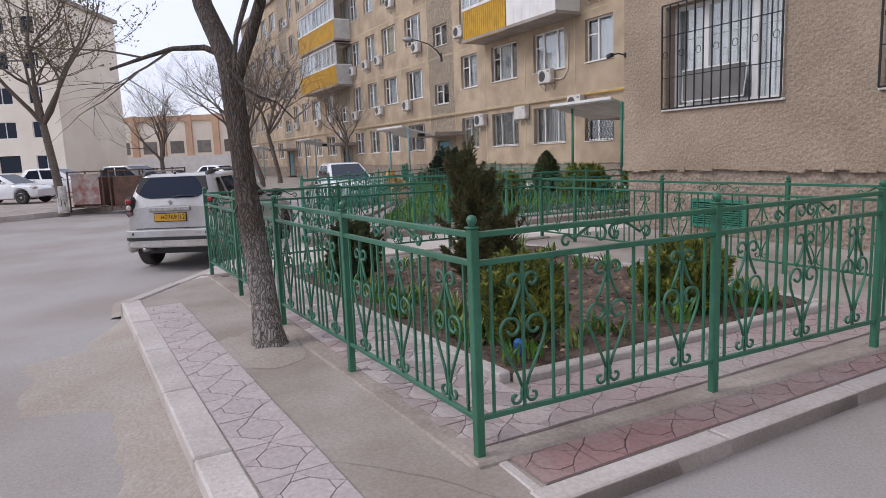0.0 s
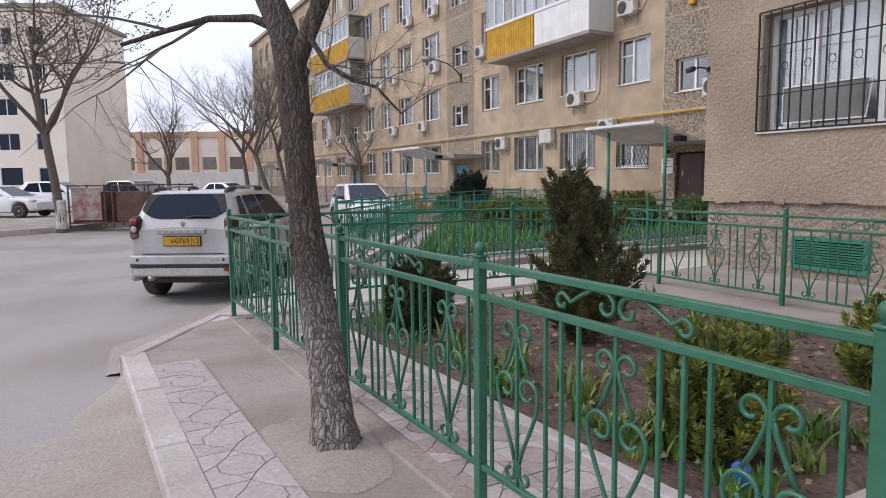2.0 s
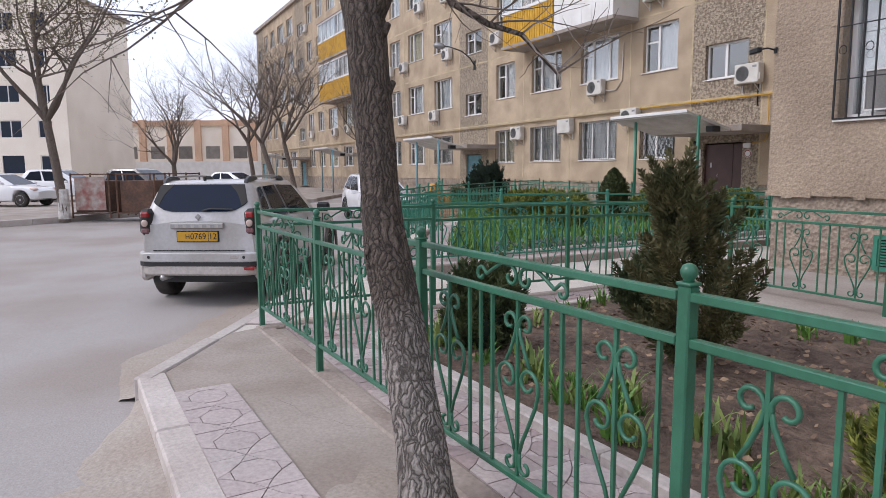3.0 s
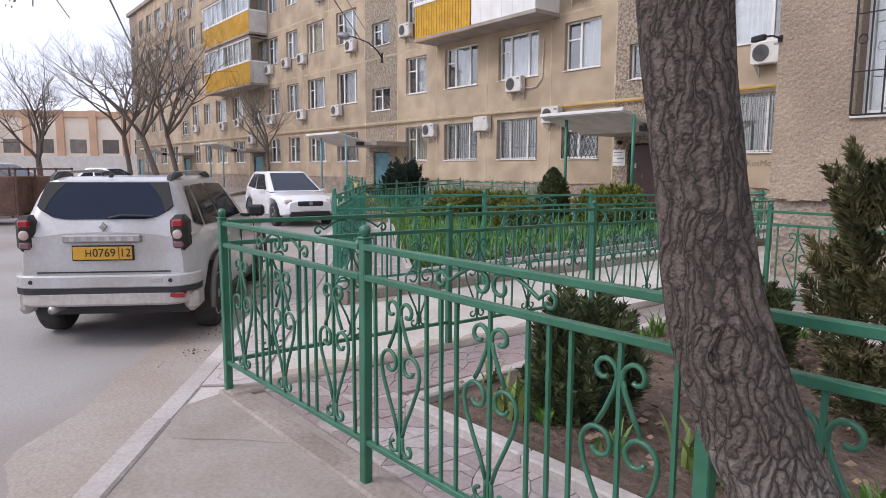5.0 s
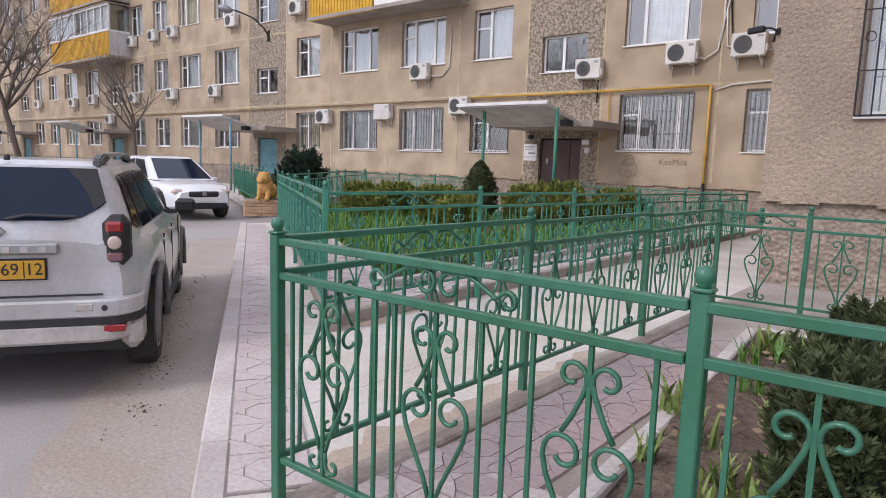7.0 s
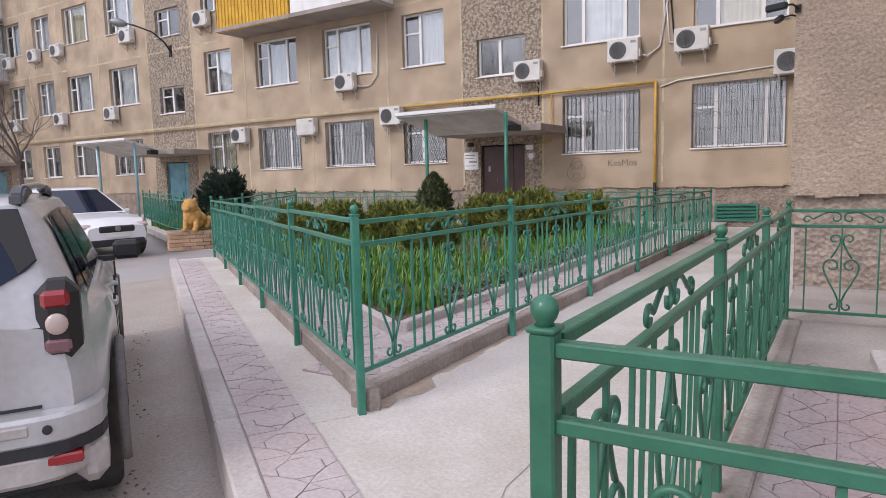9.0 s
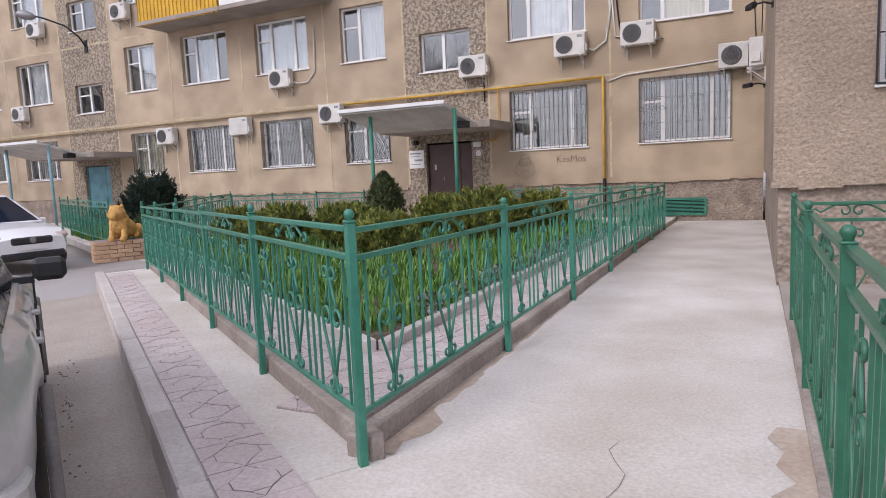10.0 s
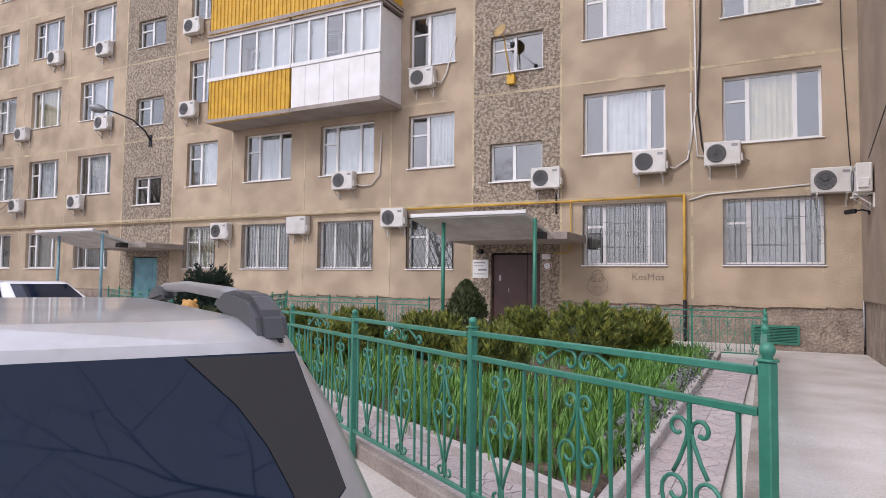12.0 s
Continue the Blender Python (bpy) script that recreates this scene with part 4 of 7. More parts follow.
CROSS = dict(wheelbase=2.63, rear=-0.85, front=3.45, wheel=0.34, track=0.76,
             half=[(-0.85, 0.7), (-0.5, 0.87), (0.5, 0.89), (2.6, 0.89), (3.1, 0.82), (3.45, 0.62)],
             belt=[(-0.85, 0.95), (0, 1.05), (1.8, 0.97), (2.3, 0.95), (3.1, 0.86), (3.45, 0.7)],
             low=[(-0.85, 0.42), (0.5, 0.26), (2.2, 0.26), (3.2, 0.3), (3.45, 0.36)],
             cab_bottom=(-0.75, 2.3, 0.8, 0.98), cab_top=(-0.35, 1.15, 0.6, 1.58))
SEDAN = dict(wheelbase=2.5, rear=-0.85, front=3.2, wheel=0.3, track=0.72,
             half=[(-0.85, 0.7), (-0.5, 0.82), (0.5, 0.83), (2.6, 0.83), (3.0, 0.76), (3.2, 0.62)],
             belt=[(-0.85, 0.9), (0, 0.95), (1.8, 0.9), (2.3, 0.86), (3.0, 0.76), (3.2, 0.62)],
             low=[(-0.85, 0.36), (0.5, 0.22), (2.2, 0.22), (3.0, 0.28), (3.2, 0.34)],
             cab_bottom=(-0.3, 2.2, 0.75, 0.9), cab_top=(0.2, 1.2, 0.55, 1.4))


def plain_car(m, spec, paint, label, name="parked_car", face=False):
    c = thing(name, m, label, "car", group="parked cars")
    car_shell(c, spec, paint)
    wheels(c, spec)
    side_glass(c, spec, [(0.1, 0.2), (0.42, 0.08), (0.44, 0.9), (0.16, 0.86)])
    side_glass(c, spec, [(0.46, 0.08), (0.86, 0.08), (0.86, 0.86), (0.48, 0.9)])
    end_glass(c, spec, True, [(-0.88, 0.06), (0.88, 0.06), (0.86, 0.94), (-0.86, 0.94)], "windshield")
    end_glass(c, spec, False, [(-0.85, 0.14), (0.85, 0.14), (0.84, 0.9), (-0.84, 0.9)], "rear_window")
    xf, xr = spec["front"], spec["rear"]
    for side in (-1, 1):
        part("headlamp", bbox(xf - 0.42, xf - 0.06, side * 0.6 - 0.13, side * 0.6 + 0.13, 0.66, 0.79, 0.05), CLEARLENS, c)
        part("tail_lamp", bbox(xr - 0.01, xr + 0.12, side * 0.62 - 0.1, side * 0.62 + 0.1, 0.68, 0.84, 0.03), REDLENS, c)
        part("mirror", bbox(1.75, 1.88, side * 0.95 - 0.08, side * 0.95 + 0.08, 0.92, 1.04, 0.025), paint, c)
        part("arch_trim", tube(bmesh.new(), [(0.39 * math.cos(a), side * 0.87, spec["wheel"] + 0.39 * math.sin(a)) for a in np.linspace(0, math.pi, 11)], 0.02, 5), TRIM, c)
    if face:
        part("grille", bbox(xf - 0.12, xf + 0.03, -0.38, 0.38, 0.6, 0.74, 0.03), TRIM, c, "black grille")
        part("badge", lathe(bmesh.new(), [(0.06, 0), (0.06, 0.02), (0.03, 0.024)], 16, pose(xf + 0.02, 0, 0.68, 0, 90)), SILVER, c)
        part("lower_grille", bbox(xf - 0.2, xf + 0.03, -0.6, 0.6, 0.3, 0.46, 0.04), TRIM, c)
        part("number_plate", bbox(xf + 0.03, xf + 0.045, -0.26, 0.26, 0.49, 0.59, 0.003), WHITE, c, "white number plate")
    return c


plain_car(pose(-24.3, 11.75, YARD, 0, 0, -8) @ Matrix.Scale(0.95, 4), CROSS, CLEANPAINT, "clean white crossover parked facing the street", "white_crossover", True)
plain_car(pose(-37.6, -0.9, -0.1, 0, 0, 55), SEDAN, CLEANPAINT, "white sedan parked behind the far kerb", "white_sedan")
plain_car(pose(-41.5, 1.2, -0.1, 0, 0, 60), CROSS, CLEANPAINT, "white hatchback parked behind the white sedan", "white_hatchback")
plain_car(pose(-40.5, 9.5, -0.1, 0, 0, 40), SEDAN, CLEANPAINT, "white sedan parked near the low wall", "white_sedan")
plain_car(pose(-36.5, 4.75, -0.1, 0, 0, 45), CROSS, BLACKPAINT, "black estate car parked behind the bins", "black_car")


# ---- trees ----
def limb(bm, p, way, length, r, depth, rng, twigs, droop=0.0, spread=0.65, kids=(2, 4)):
    """A bent branch that forks on; thick wood goes to bm, thin to twigs."""
    n = 5 if depth > 1 else 4
    pts, d = [p.copy()], way.normalized()
    for i in range(n):
        d = (d + Vector((rng.uniform(-1, 1), rng.uniform(-1, 1), rng.uniform(-0.6, 0.9) - droop)) * 0.22).normalized()
        pts.append(pts[-1] + d * length / n)
    radii = [r * (1 - 0.55 * i / n) for i in range(n + 1)]
    tube(bm if r > 0.03 else twigs, pts, r, 6 if r > 0.03 else 3, radii=radii, closed_ends=False)
    if depth <= 0:
        return
    for k in range(rng.randint(*kids)):
        f = rng.uniform(0.35, 1.0)
        i = min(int(f * n), n - 1)
        q = pts[i].lerp(pts[i + 1], f * n - i)
        side = Vector((rng.uniform(-1, 1), rng.uniform(-1, 1), rng.uniform(-0.25, 0.8) - droop)).normalized()
        w = (d * (1 - spread) + side * spread).normalized()
        limb(bm, q, w, length * rng.uniform(0.55, 0.8), radii[i] * rng.uniform(0.5, 0.72), depth - 1, rng, twigs, droop, spread, kids)
    limb(bm, pts[-1], d, length * 0.7, radii[-1], depth - 1, rng, twigs, droop, spread, kids)


def bare_tree(x, y, height, seed, label, z=0.0, base=0.16, lime=True, lean=(0, 0), depth=4, buds=0, group="bare trees"):
    rng = random.Random(seed)
    t = thing("tree", pose(x, y, z), label, "tree", group=group)
    wood, twigs = bmesh.new(), bmesh.new()
    top = Vector((lean[0], lean[1], height * 0.32))
    tube(wood, [(0, 0, -0.15), (0.02, 0, 0.3), top * 0.5 + Vector((0.05, 0.03, 0)), top], base, 9, radii=[base * 1.25, base, base * 0.9, base * 0.8], closed_ends=False)
    for k in range(4):
        a = 2 * math.pi * (k + rng.random() * 0.6) / 4
        limb(wood, top, Vector((math.cos(a) * 0.7, math.sin(a) * 0.7, 1.1)), height * 0.3, base * 0.6, depth, rng, twigs)
    limb(wood, top, Vector((0.1, 0, 1)), height * 0.32, base * 0.7, depth, rng, twigs)
    part("trunk", wood, BARK, t, smooth=True)
    if buds:
        twigs.verts.ensure_lookup_table()
        spots = [v.co.copy() for v in twigs.verts]
        leaf = bmesh.new()
        for i in range(buds):
            c = rng.choice(spots)
            u = Vector((rng.uniform(-1, 1), rng.uniform(-1, 1), rng.uniform(-1, 1))).normalized() * rng.uniform(0.03, 0.06)
            w = u.orthogonal().normalized() * 0.03
            leaf.faces.new([leaf.verts.new(c + q) for q in (u, w, -u, -w)])
        part("bud", leaf, BUD, t, "pale opening leaf buds")
    tagged(part("branch_tip", twigs, TWIG, t), kind="stuff")
    if lime:
        part("whitewash", lathe(bmesh.new(), [(base * 1.3, -0.05), (base * 1.12, 0.3), (base * 1.1, 0.85), (base * 1.02, 0.9)], 10), LIME, t, "whitewashed foot")
    return t


BUD = mat("pale_bud", (0.30, 0.26, 0.17), 0.9, second=(0.20, 0.18, 0.10), grain=10, stain=2, bump=0)
old = thing("street_tree", pose(-5.32, 4.28, 0), "old leaning tree with furrowed grey-brown bark and bare branches", "tree")
bm, twigs = bmesh.new(), bmesh.new()
core = [(0.03, -0.01, -0.1, 0.15), (0.0, 0, 0.02, 0.122), (-0.02, 0.0, 0.12, 0.102), (-0.09, 0.01, 0.3, 0.094), (-0.175, 0.01, 0.5, 0.09), (-0.24, 0.01, 0.68, 0.09), (-0.32, 0.01, 0.82, 0.094), (-0.385, 0.01, 0.97, 0.096),
        (-0.425, 0.01, 1.1, 0.085), (-0.46, 0.01, 1.3, 0.077), (-0.495, 0.01, 1.5, 0.077), (-0.52, 0.0, 1.75, 0.08), (-0.56, 0.0, 1.95, 0.084), (-0.63, 0.0, 2.1, 0.086)]
fine = []
for (a, b) in zip(core, core[1:]):
    for k in range(9):
        fine.append([a[j] + (b[j] - a[j]) * k / 9 for j in range(4)])
fine.append(list(core[-1]))
rings = []
sides = 56
for i, (x, y, z, r) in enumerate(fine):
    ring = []
    for j in range(sides):
        a = 2 * math.pi * j / sides
        ridge = noise.noise(Vector((math.cos(a) * 2.2, math.sin(a) * 2.2, z * 1.6))) * 0.12
        furrow = abs(noise.noise(Vector((math.cos(a) * 7.5, math.sin(a) * 7.5, z * 2.6)))) + 0.6 * abs(noise.noise(Vector((math.cos(a) * 15, math.sin(a) * 15, z * 5))))
        flare = 0.12 * math.sin(a * 5) * max(0, 0.2 - z) / 0.2
        k = 1.04 + ridge + flare - 0.2 * max(0, 0.34 - furrow)
        ring.append(bm.verts.new((x + r * k * math.cos(a), y + r * k * math.sin(a), z)))
    rings.append(ring)
for q, w in zip(rings, rings[1:]):
    for j in range(sides):
        bm.faces.new((q[j], q[(j + 1) % sides], w[(j + 1) % sides], w[j]))
rng = random.Random(5)
fork = Vector((-0.6, 0.02, 2.04))
tube(bm, [fork, (-0.72, -0.03, 2.28), (-0.9, -0.1, 2.58), (-1.1, -0.16, 3.1), (-1.25, -0.14, 3.8)], 0.1, 10, radii=[0.085, 0.08, 0.074, 0.066, 0.05], closed_ends=False)
tube(bm, [(-0.56, 0.02, 1.93), (-0.47, 0.06, 2.08), (-0.4, 0.12, 2.25), (-0.32, 0.2, 2.5), (-0.2, 0.3, 3.0), (-0.05, 0.45, 3.7)], 0.06, 8, radii=[0.05, 0.048, 0.046, 0.042, 0.036, 0.03], closed_ends=False)
arm = [(-0.66, 0.0, 2.16), (-0.78, -0.14, 2.24), (-0.9, -0.36, 2.24), (-1.0, -0.56, 2.18), (-1.12, -0.8, 2.1)]
tube(bm, arm, 0.03, 7, radii=[0.03, 0.024, 0.019, 0.015, 0.011], closed_ends=False)
limb(bm, Vector(arm[2]), Vector((-0.3, -0.5, -0.35)), 0.6, 0.012, 2, rng, twigs, 0.3)
limb(bm, Vector(arm[3]), Vector((-0.3, -0.8, 0.1)), 0.7, 0.01, 2, rng, twigs, 0.1)
for stub in ((-0.54, 0.05, 1.86), (-0.5, 0.05, 1.62)):
    tube(bm, [(stub[0], stub[1] - 0.05, stub[2]), (stub[0] + 0.03, stub[1] + 0.01, stub[2] + 0.03), (stub[0] + 0.07, stub[1] + 0.02, stub[2] + 0.07)], 0.024, 7, radii=[0.034, 0.022, 0.013])
for p, w, ln, r in (((-1.25, -0.14, 3.8), (-0.3, -0.2, 1), 1.8, 0.045), ((-0.05, 0.45, 3.7), (0.5, 0.6, 0.9), 1.7, 0.03), ((-1.1, -0.16, 3.1), (-0.5, -0.7, 0.5), 1.5, 0.03)):
    limb(bm, Vector(p), Vector(w), ln, r, 3, rng, twigs, 0.05)
# a thin limb that hangs down beside the fork
over = [(-0.32, 0.2, 2.5), (-0.1, 0.12, 2.58), (0.12, 0.0, 2.42), (0.27, -0.12, 2.15), (0.35, -0.17, 1.91), (0.4, -0.12, 1.8), (0.45, -0.03, 1.74), (0.5, 0.05, 1.71), (0.55, 0.14, 1.6)]
tube(bm, over, 0.02, 7, radii=[0.03, 0.024, 0.02, 0.016, 0.013, 0.011, 0.009, 0.007, 0.004], closed_ends=False)
for q in over[4:]:
    for k in range(2):
        limb(bm, Vector(q), Vector((rng.uniform(-0.2, 0.6), rng.uniform(-0.2, 0.8), rng.uniform(-0.5, 0.5))), 0.22, 0.004, 1, rng, twigs, 0.1)
part("trunk", bm, OLDBARK, old, smooth=True)
tagged(part("branch_tip", twigs, TWIG, old), kind="stuff")
knot = lathe(bmesh.new(), [(0.033, -0.03), (0.035, -0.006), (0.027, 0.006), (0.017, -0.006), (0.0, -0.02)], 14)
for v in knot.verts:
    v.co += Vector((noise.noise(v.co * 30), noise.noise(v.co * 30 + Vector((5, 0, 0))), noise.noise(v.co * 30 + Vector((0, 5, 0))))) * 0.014
    v.co.y *= 1.35
bmesh.ops.transform(knot, matrix=pose(-0.345, -0.075, 0.99, 72, 0, 35), verts=knot.verts)
part("knot", knot, OLDBARK, old, "dark hollow knot", smooth=True)

bare_tree(-27.2, 2.5, 9.5, 11, "bare grey tree with whitewashed foot and pale buds", z=-0.1, base=0.15, buds=5000, lean=(-0.2, -0.3))
bare_tree(-31.5, 6.3, 5.2, 13, "small bare tree with dark twigs beside the bins", z=-0.1, base=0.11)
bare_tree(-30.2, -1.2, 9.0, 17, "bare grey tree with pale buds", z=-0.1, base=0.14, buds=5000)
bare_tree(-40.0, 12.6, 9.0, 19, "bare dark tree leaning over the yard", base=0.16, lean=(-0.7, -0.6), lime=False)
bare_tree(-45.0, 15.0, 10.0, 23, "bare dark tree in front of the house", base=0.16, lean=(-0.3, -0.5), lime=False)
bare_tree(-52.0, 14.0, 10.5, 29, "bare dark tree in front of the house", base=0.17, lean=(0.3, -0.4), lime=False)
bare_tree(-35.5, 16.4, 6.5, 31, "thin bare tree in front of the house", base=0.09, lime=False, depth=3)


# ---- gardens ----
LEAF_DARK = mat("dark_thuja", (0.085, 0.105, 0.035), 0.8, second=(0.045, 0.06, 0.022), grain=14, stain=5, amount=0.5, bump=0)
LEAF_BROWN = mat("bronzed_thuja", (0.125, 0.105, 0.04), 0.8, second=(0.055, 0.062, 0.022), grain=14, stain=5, amount=0.5, bump=0)
LEAF_GOLD = mat("golden_thuja", (0.28, 0.285, 0.045), 0.8, second=(0.05, 0.085, 0.022), grain=14, stain=11, amount=0.5, bump=0)
# pine leaf green; also the dark colour of the shade cores inside thujas
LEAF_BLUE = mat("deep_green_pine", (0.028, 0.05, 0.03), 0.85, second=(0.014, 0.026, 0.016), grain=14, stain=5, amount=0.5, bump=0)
BLADE = mat("iris_blade", (0.155, 0.30, 0.045), 0.55, second=(0.05, 0.135, 0.022), grain=10, stain=14, amount=0.3, bump=0)
BLADE_PALE = mat("yellow_green_blade", (0.23, 0.29, 0.07), 0.6, second=(0.10, 0.15, 0.035), grain=10, stain=6, amount=0.3, bump=0)
GREYLEAF = mat("grey_sedum", (0.23, 0.24, 0.225), 0.9, second=(0.12, 0.13, 0.12), grain=20, stain=9, amount=0.5, bump=0.5)


def mesh_arrays(name, verts, faces, material):
    me = bpy.data.meshes.new(name)
    me.from_pydata(verts, [], faces)
    me.materials.append(material)
    return me


def conifer_mesh(seed, rx, height, n, shape, material, size=0.06, upright=0.6):
    """A crown of many small flat sprays, thicker towards the outside, uneven and gappy."""
    rng = np.random.default_rng(seed)
    verts, faces = [], []
    if shape in ("ball", "wild"):
        # upright feathery plumes that stand out of a rounded body, or of a leaning stem
        tall = shape == "wild"
        plumes = 95 if tall else 170
        for k in range(plumes):
            a, f = rng.uniform(0, 2 * math.pi), rng.random() ** 0.8
            w = math.sin(math.pi * min(0.93, 0.2 + 0.66 * f)) ** 0.7
            lump = 1 + 0.28 * noise.noise(Vector((math.cos(a) * 1.5, math.sin(a) * 1.5, f * 3 + seed)))
            out = Vector((math.cos(a), math.sin(a), 0))
            foot = out * rx * w * lump * rng.uniform(0.45, 0.86) + Vector((0, 0, height * (0.02 + 0.7 * f)))
            lean = (1 - f) * 0.6 + rng.uniform(0, 0.2)
            d = (out * lean + Vector((0, 0, 1)) + Vector(rng.uniform(-0.22, 0.22, 3))).normalized()
            long = height * rng.uniform(0.2, 0.36)
            wide = rx * rng.uniform(0.12, 0.2)
            if tall:
                f = k / plumes
                w = (1 - f) ** 0.7 * (1 - math.exp(-f * 8)) + 0.05
                sway = Vector((-0.05 * f * f, 0.05 * math.sin(f * 5), 0)) * height
                foot = sway + out * rx * w * lump * rng.uniform(0.2, 0.75) + Vector((0, 0, height * (0.03 + 0.8 * f)))
                d = (out * (0.75 * (1 - f) + 0.15) + Vector((-0.04, 0, 0.9)) + Vector(rng.uniform(-0.25, 0.25, 3))).normalized()
                long, wide = height * rng.uniform(0.13, 0.27), rx * rng.uniform(0.1, 0.17)
            for i in range(n // plumes):
                u = rng.random()
                spread = wide * (1 - u) ** 0.7 * math.sqrt(rng.random())
                b = rng.uniform(0, 2 * math.pi)
                across = d.orthogonal().normalized()
                off = across * math.cos(b) + d.cross(across) * math.sin(b)
                p = foot + d * long * u + off * spread
                way = (d * upright * 1.4 + off * 0.7 + Vector(rng.uniform(-0.3, 0.3, 3))).normalized()
                s = size * rng.uniform(0.6, 1.4)
                side = way.cross(Vector(rng.uniform(-1, 1, 3))).normalized() * s * 0.17
                c = len(verts)
                verts += [p - way * s * 0.4, p + side + way * s * 0.15, p + way * s, p - side + way * s * 0.15]
                faces.append((c, c + 1, c + 2, c + 3))
        return mesh_arrays("crown", [tuple(v) for v in verts], faces, material)
    for i in range(n):
        f = rng.random() ** 0.85
        a = rng.uniform(0, 2 * math.pi)
        if shape == "cone":
            w = (1 - f) ** 0.75 * (1 - math.exp(-f * 9)) + 0.04
        else:
            w = min(1, f * 3.5 + 0.3) * (1 - f ** 3.0) ** 0.8 + 0.03
        lump = 1 + 0.2 * noise.noise(Vector((math.cos(a) * 1.7, math.sin(a) * 1.7, f * 4 + seed)))
        lump *= rng.uniform(0.75, 1.35)
        r = rx * w * lump * (0.12 + 0.88 * rng.random() ** 0.45)
        p = Vector((r * math.cos(a), r * math.sin(a), height * (0.02 + 0.96 * f)))
        out = Vector((math.cos(a), math.sin(a), 0))
        d = (out * (1 - upright) + Vector((0, 0, upright)) + Vector(rng.uniform(-0.4, 0.4, 3))).normalized()
        s = size * rng.uniform(0.6, 1.4)
        side = d.cross(out + Vector(rng.uniform(-0.5, 0.5, 3))).normalized() * s * 0.34
        b = len(verts)
        verts += [p - d * s * 0.4, p + side + d * s * 0.15, p + d * s, p - side + d * s * 0.15]
        faces.append((b, b + 1, b + 2, b + 3))
    return mesh_arrays("crown", [tuple(v) for v in verts], faces, material)


# solid filler whose dark colour stands for the shade deep inside a crown
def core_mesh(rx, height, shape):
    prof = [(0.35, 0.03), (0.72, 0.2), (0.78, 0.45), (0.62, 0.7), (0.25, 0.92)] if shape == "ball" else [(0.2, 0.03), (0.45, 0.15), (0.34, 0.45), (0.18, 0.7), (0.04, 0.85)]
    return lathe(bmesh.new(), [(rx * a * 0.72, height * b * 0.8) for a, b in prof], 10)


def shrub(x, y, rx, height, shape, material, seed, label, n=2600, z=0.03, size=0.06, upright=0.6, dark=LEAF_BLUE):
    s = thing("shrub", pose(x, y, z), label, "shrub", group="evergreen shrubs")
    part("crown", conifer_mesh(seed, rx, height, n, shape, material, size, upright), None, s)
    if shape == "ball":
        # added dark core: shade between the sprays put into its colour
        part("shade_core", core_mesh(rx, height, shape), dark, s, smooth=True)
    part("stem", tube(bmesh.new(), [(0, 0, -0.08), (0, 0, height * 0.4)], 0.025, 6), BARK, s)
    return s


# first garden: soil bed with a concrete edging, paving round it
BED1 = [(-7.86, 5.16), (-3.7, 5.3), (-3.66, 8.25), (-8.1, 8.5)]


def bed(name, outline, label, z=0.04, seed=1, cuts=60):
    """Uneven soil inside a convex outline."""
    bm = slab(bmesh.new(), outline, -0.05, z)
    top = max(bm.faces, key=lambda f: f.calc_center_median().z)
    res = bmesh.ops.subdivide_edges(bm, edges=list(top.edges), cuts=22, use_grid_fill=True)
    for v in bm.verts:
        if v.co.z > 0:
            v.co.z += 0.05 * noise.noise(Vector((v.co.x * 2.2, v.co.y * 2.2, seed))) + 0.03 * noise.noise(Vector((v.co.x * 7, v.co.y * 7, seed)))
    ob = part(name, bm, SOIL, smooth=True)
    return tagged(ob, label, "garden bed", kind="structure")


bed("garden_bed_1", BED1, "bare brown soil bed with clods")


def edging(outline, label, width=0.09, z1=0.09, closed=True):
    k = thing("bed_edging", label=label, category="edging", kind="structure")
    pts = outline + [outline[0]] if closed else outline
    for a, b in zip(pts, pts[1:]):
        m, length = along(a, b)
        n = max(1, round(length / 0.9))
        me = mesh_of("edging_stone", bbox(0.003, length / n - 0.003, -width, 0, -0.1, z1, 0.01), KERB)
        for i in range(n):
            part("edging_stone", me, KERB, k, m=m @ pose(i * length / n, 0, random.uniform(-0.006, 0.006)))


edging(BED1, "pale concrete edging of the garden bed", z1=0.06)


def spray_mesh(seed, blades, height, spread, material, width=0.02):
    """A tuft of bent pointed blades."""
    rng = np.random.default_rng(seed)
    verts, faces = [], []
    for i in range(blades):
        a, lean = rng.uniform(0, 2 * math.pi), rng.uniform(0.1, 0.75)
        h, w = height * rng.uniform(0.55, 1.1), width * rng.uniform(0.7, 1.2)
        o = Vector((rng.normal(0, spread * 0.35), rng.normal(0, spread * 0.35), -0.01))
        d, s = Vector((math.cos(a), math.sin(a), 0)), Vector((-math.sin(a), math.cos(a), 0))
        b = len(verts)
        for f, ww in ((0, 0.8), (0.4, 1.0), (0.75, 0.7)):
            c = o + d * lean * h * f * f + Vector((0, 0, h * f * (1 - 0.25 * lean * f)))
            verts += [c - s * w * ww / 2, c + s * w * ww / 2]
        verts.append(o + d * lean * h + Vector((0, 0, h * (1 - 0.3 * lean))))
        faces += [(b, b + 1, b + 3, b + 2), (b + 2, b + 3, b + 5, b + 4), (b + 4, b + 5, b + 6)]
    return mesh_arrays("blades", [tuple(v) for v in verts], faces, material)


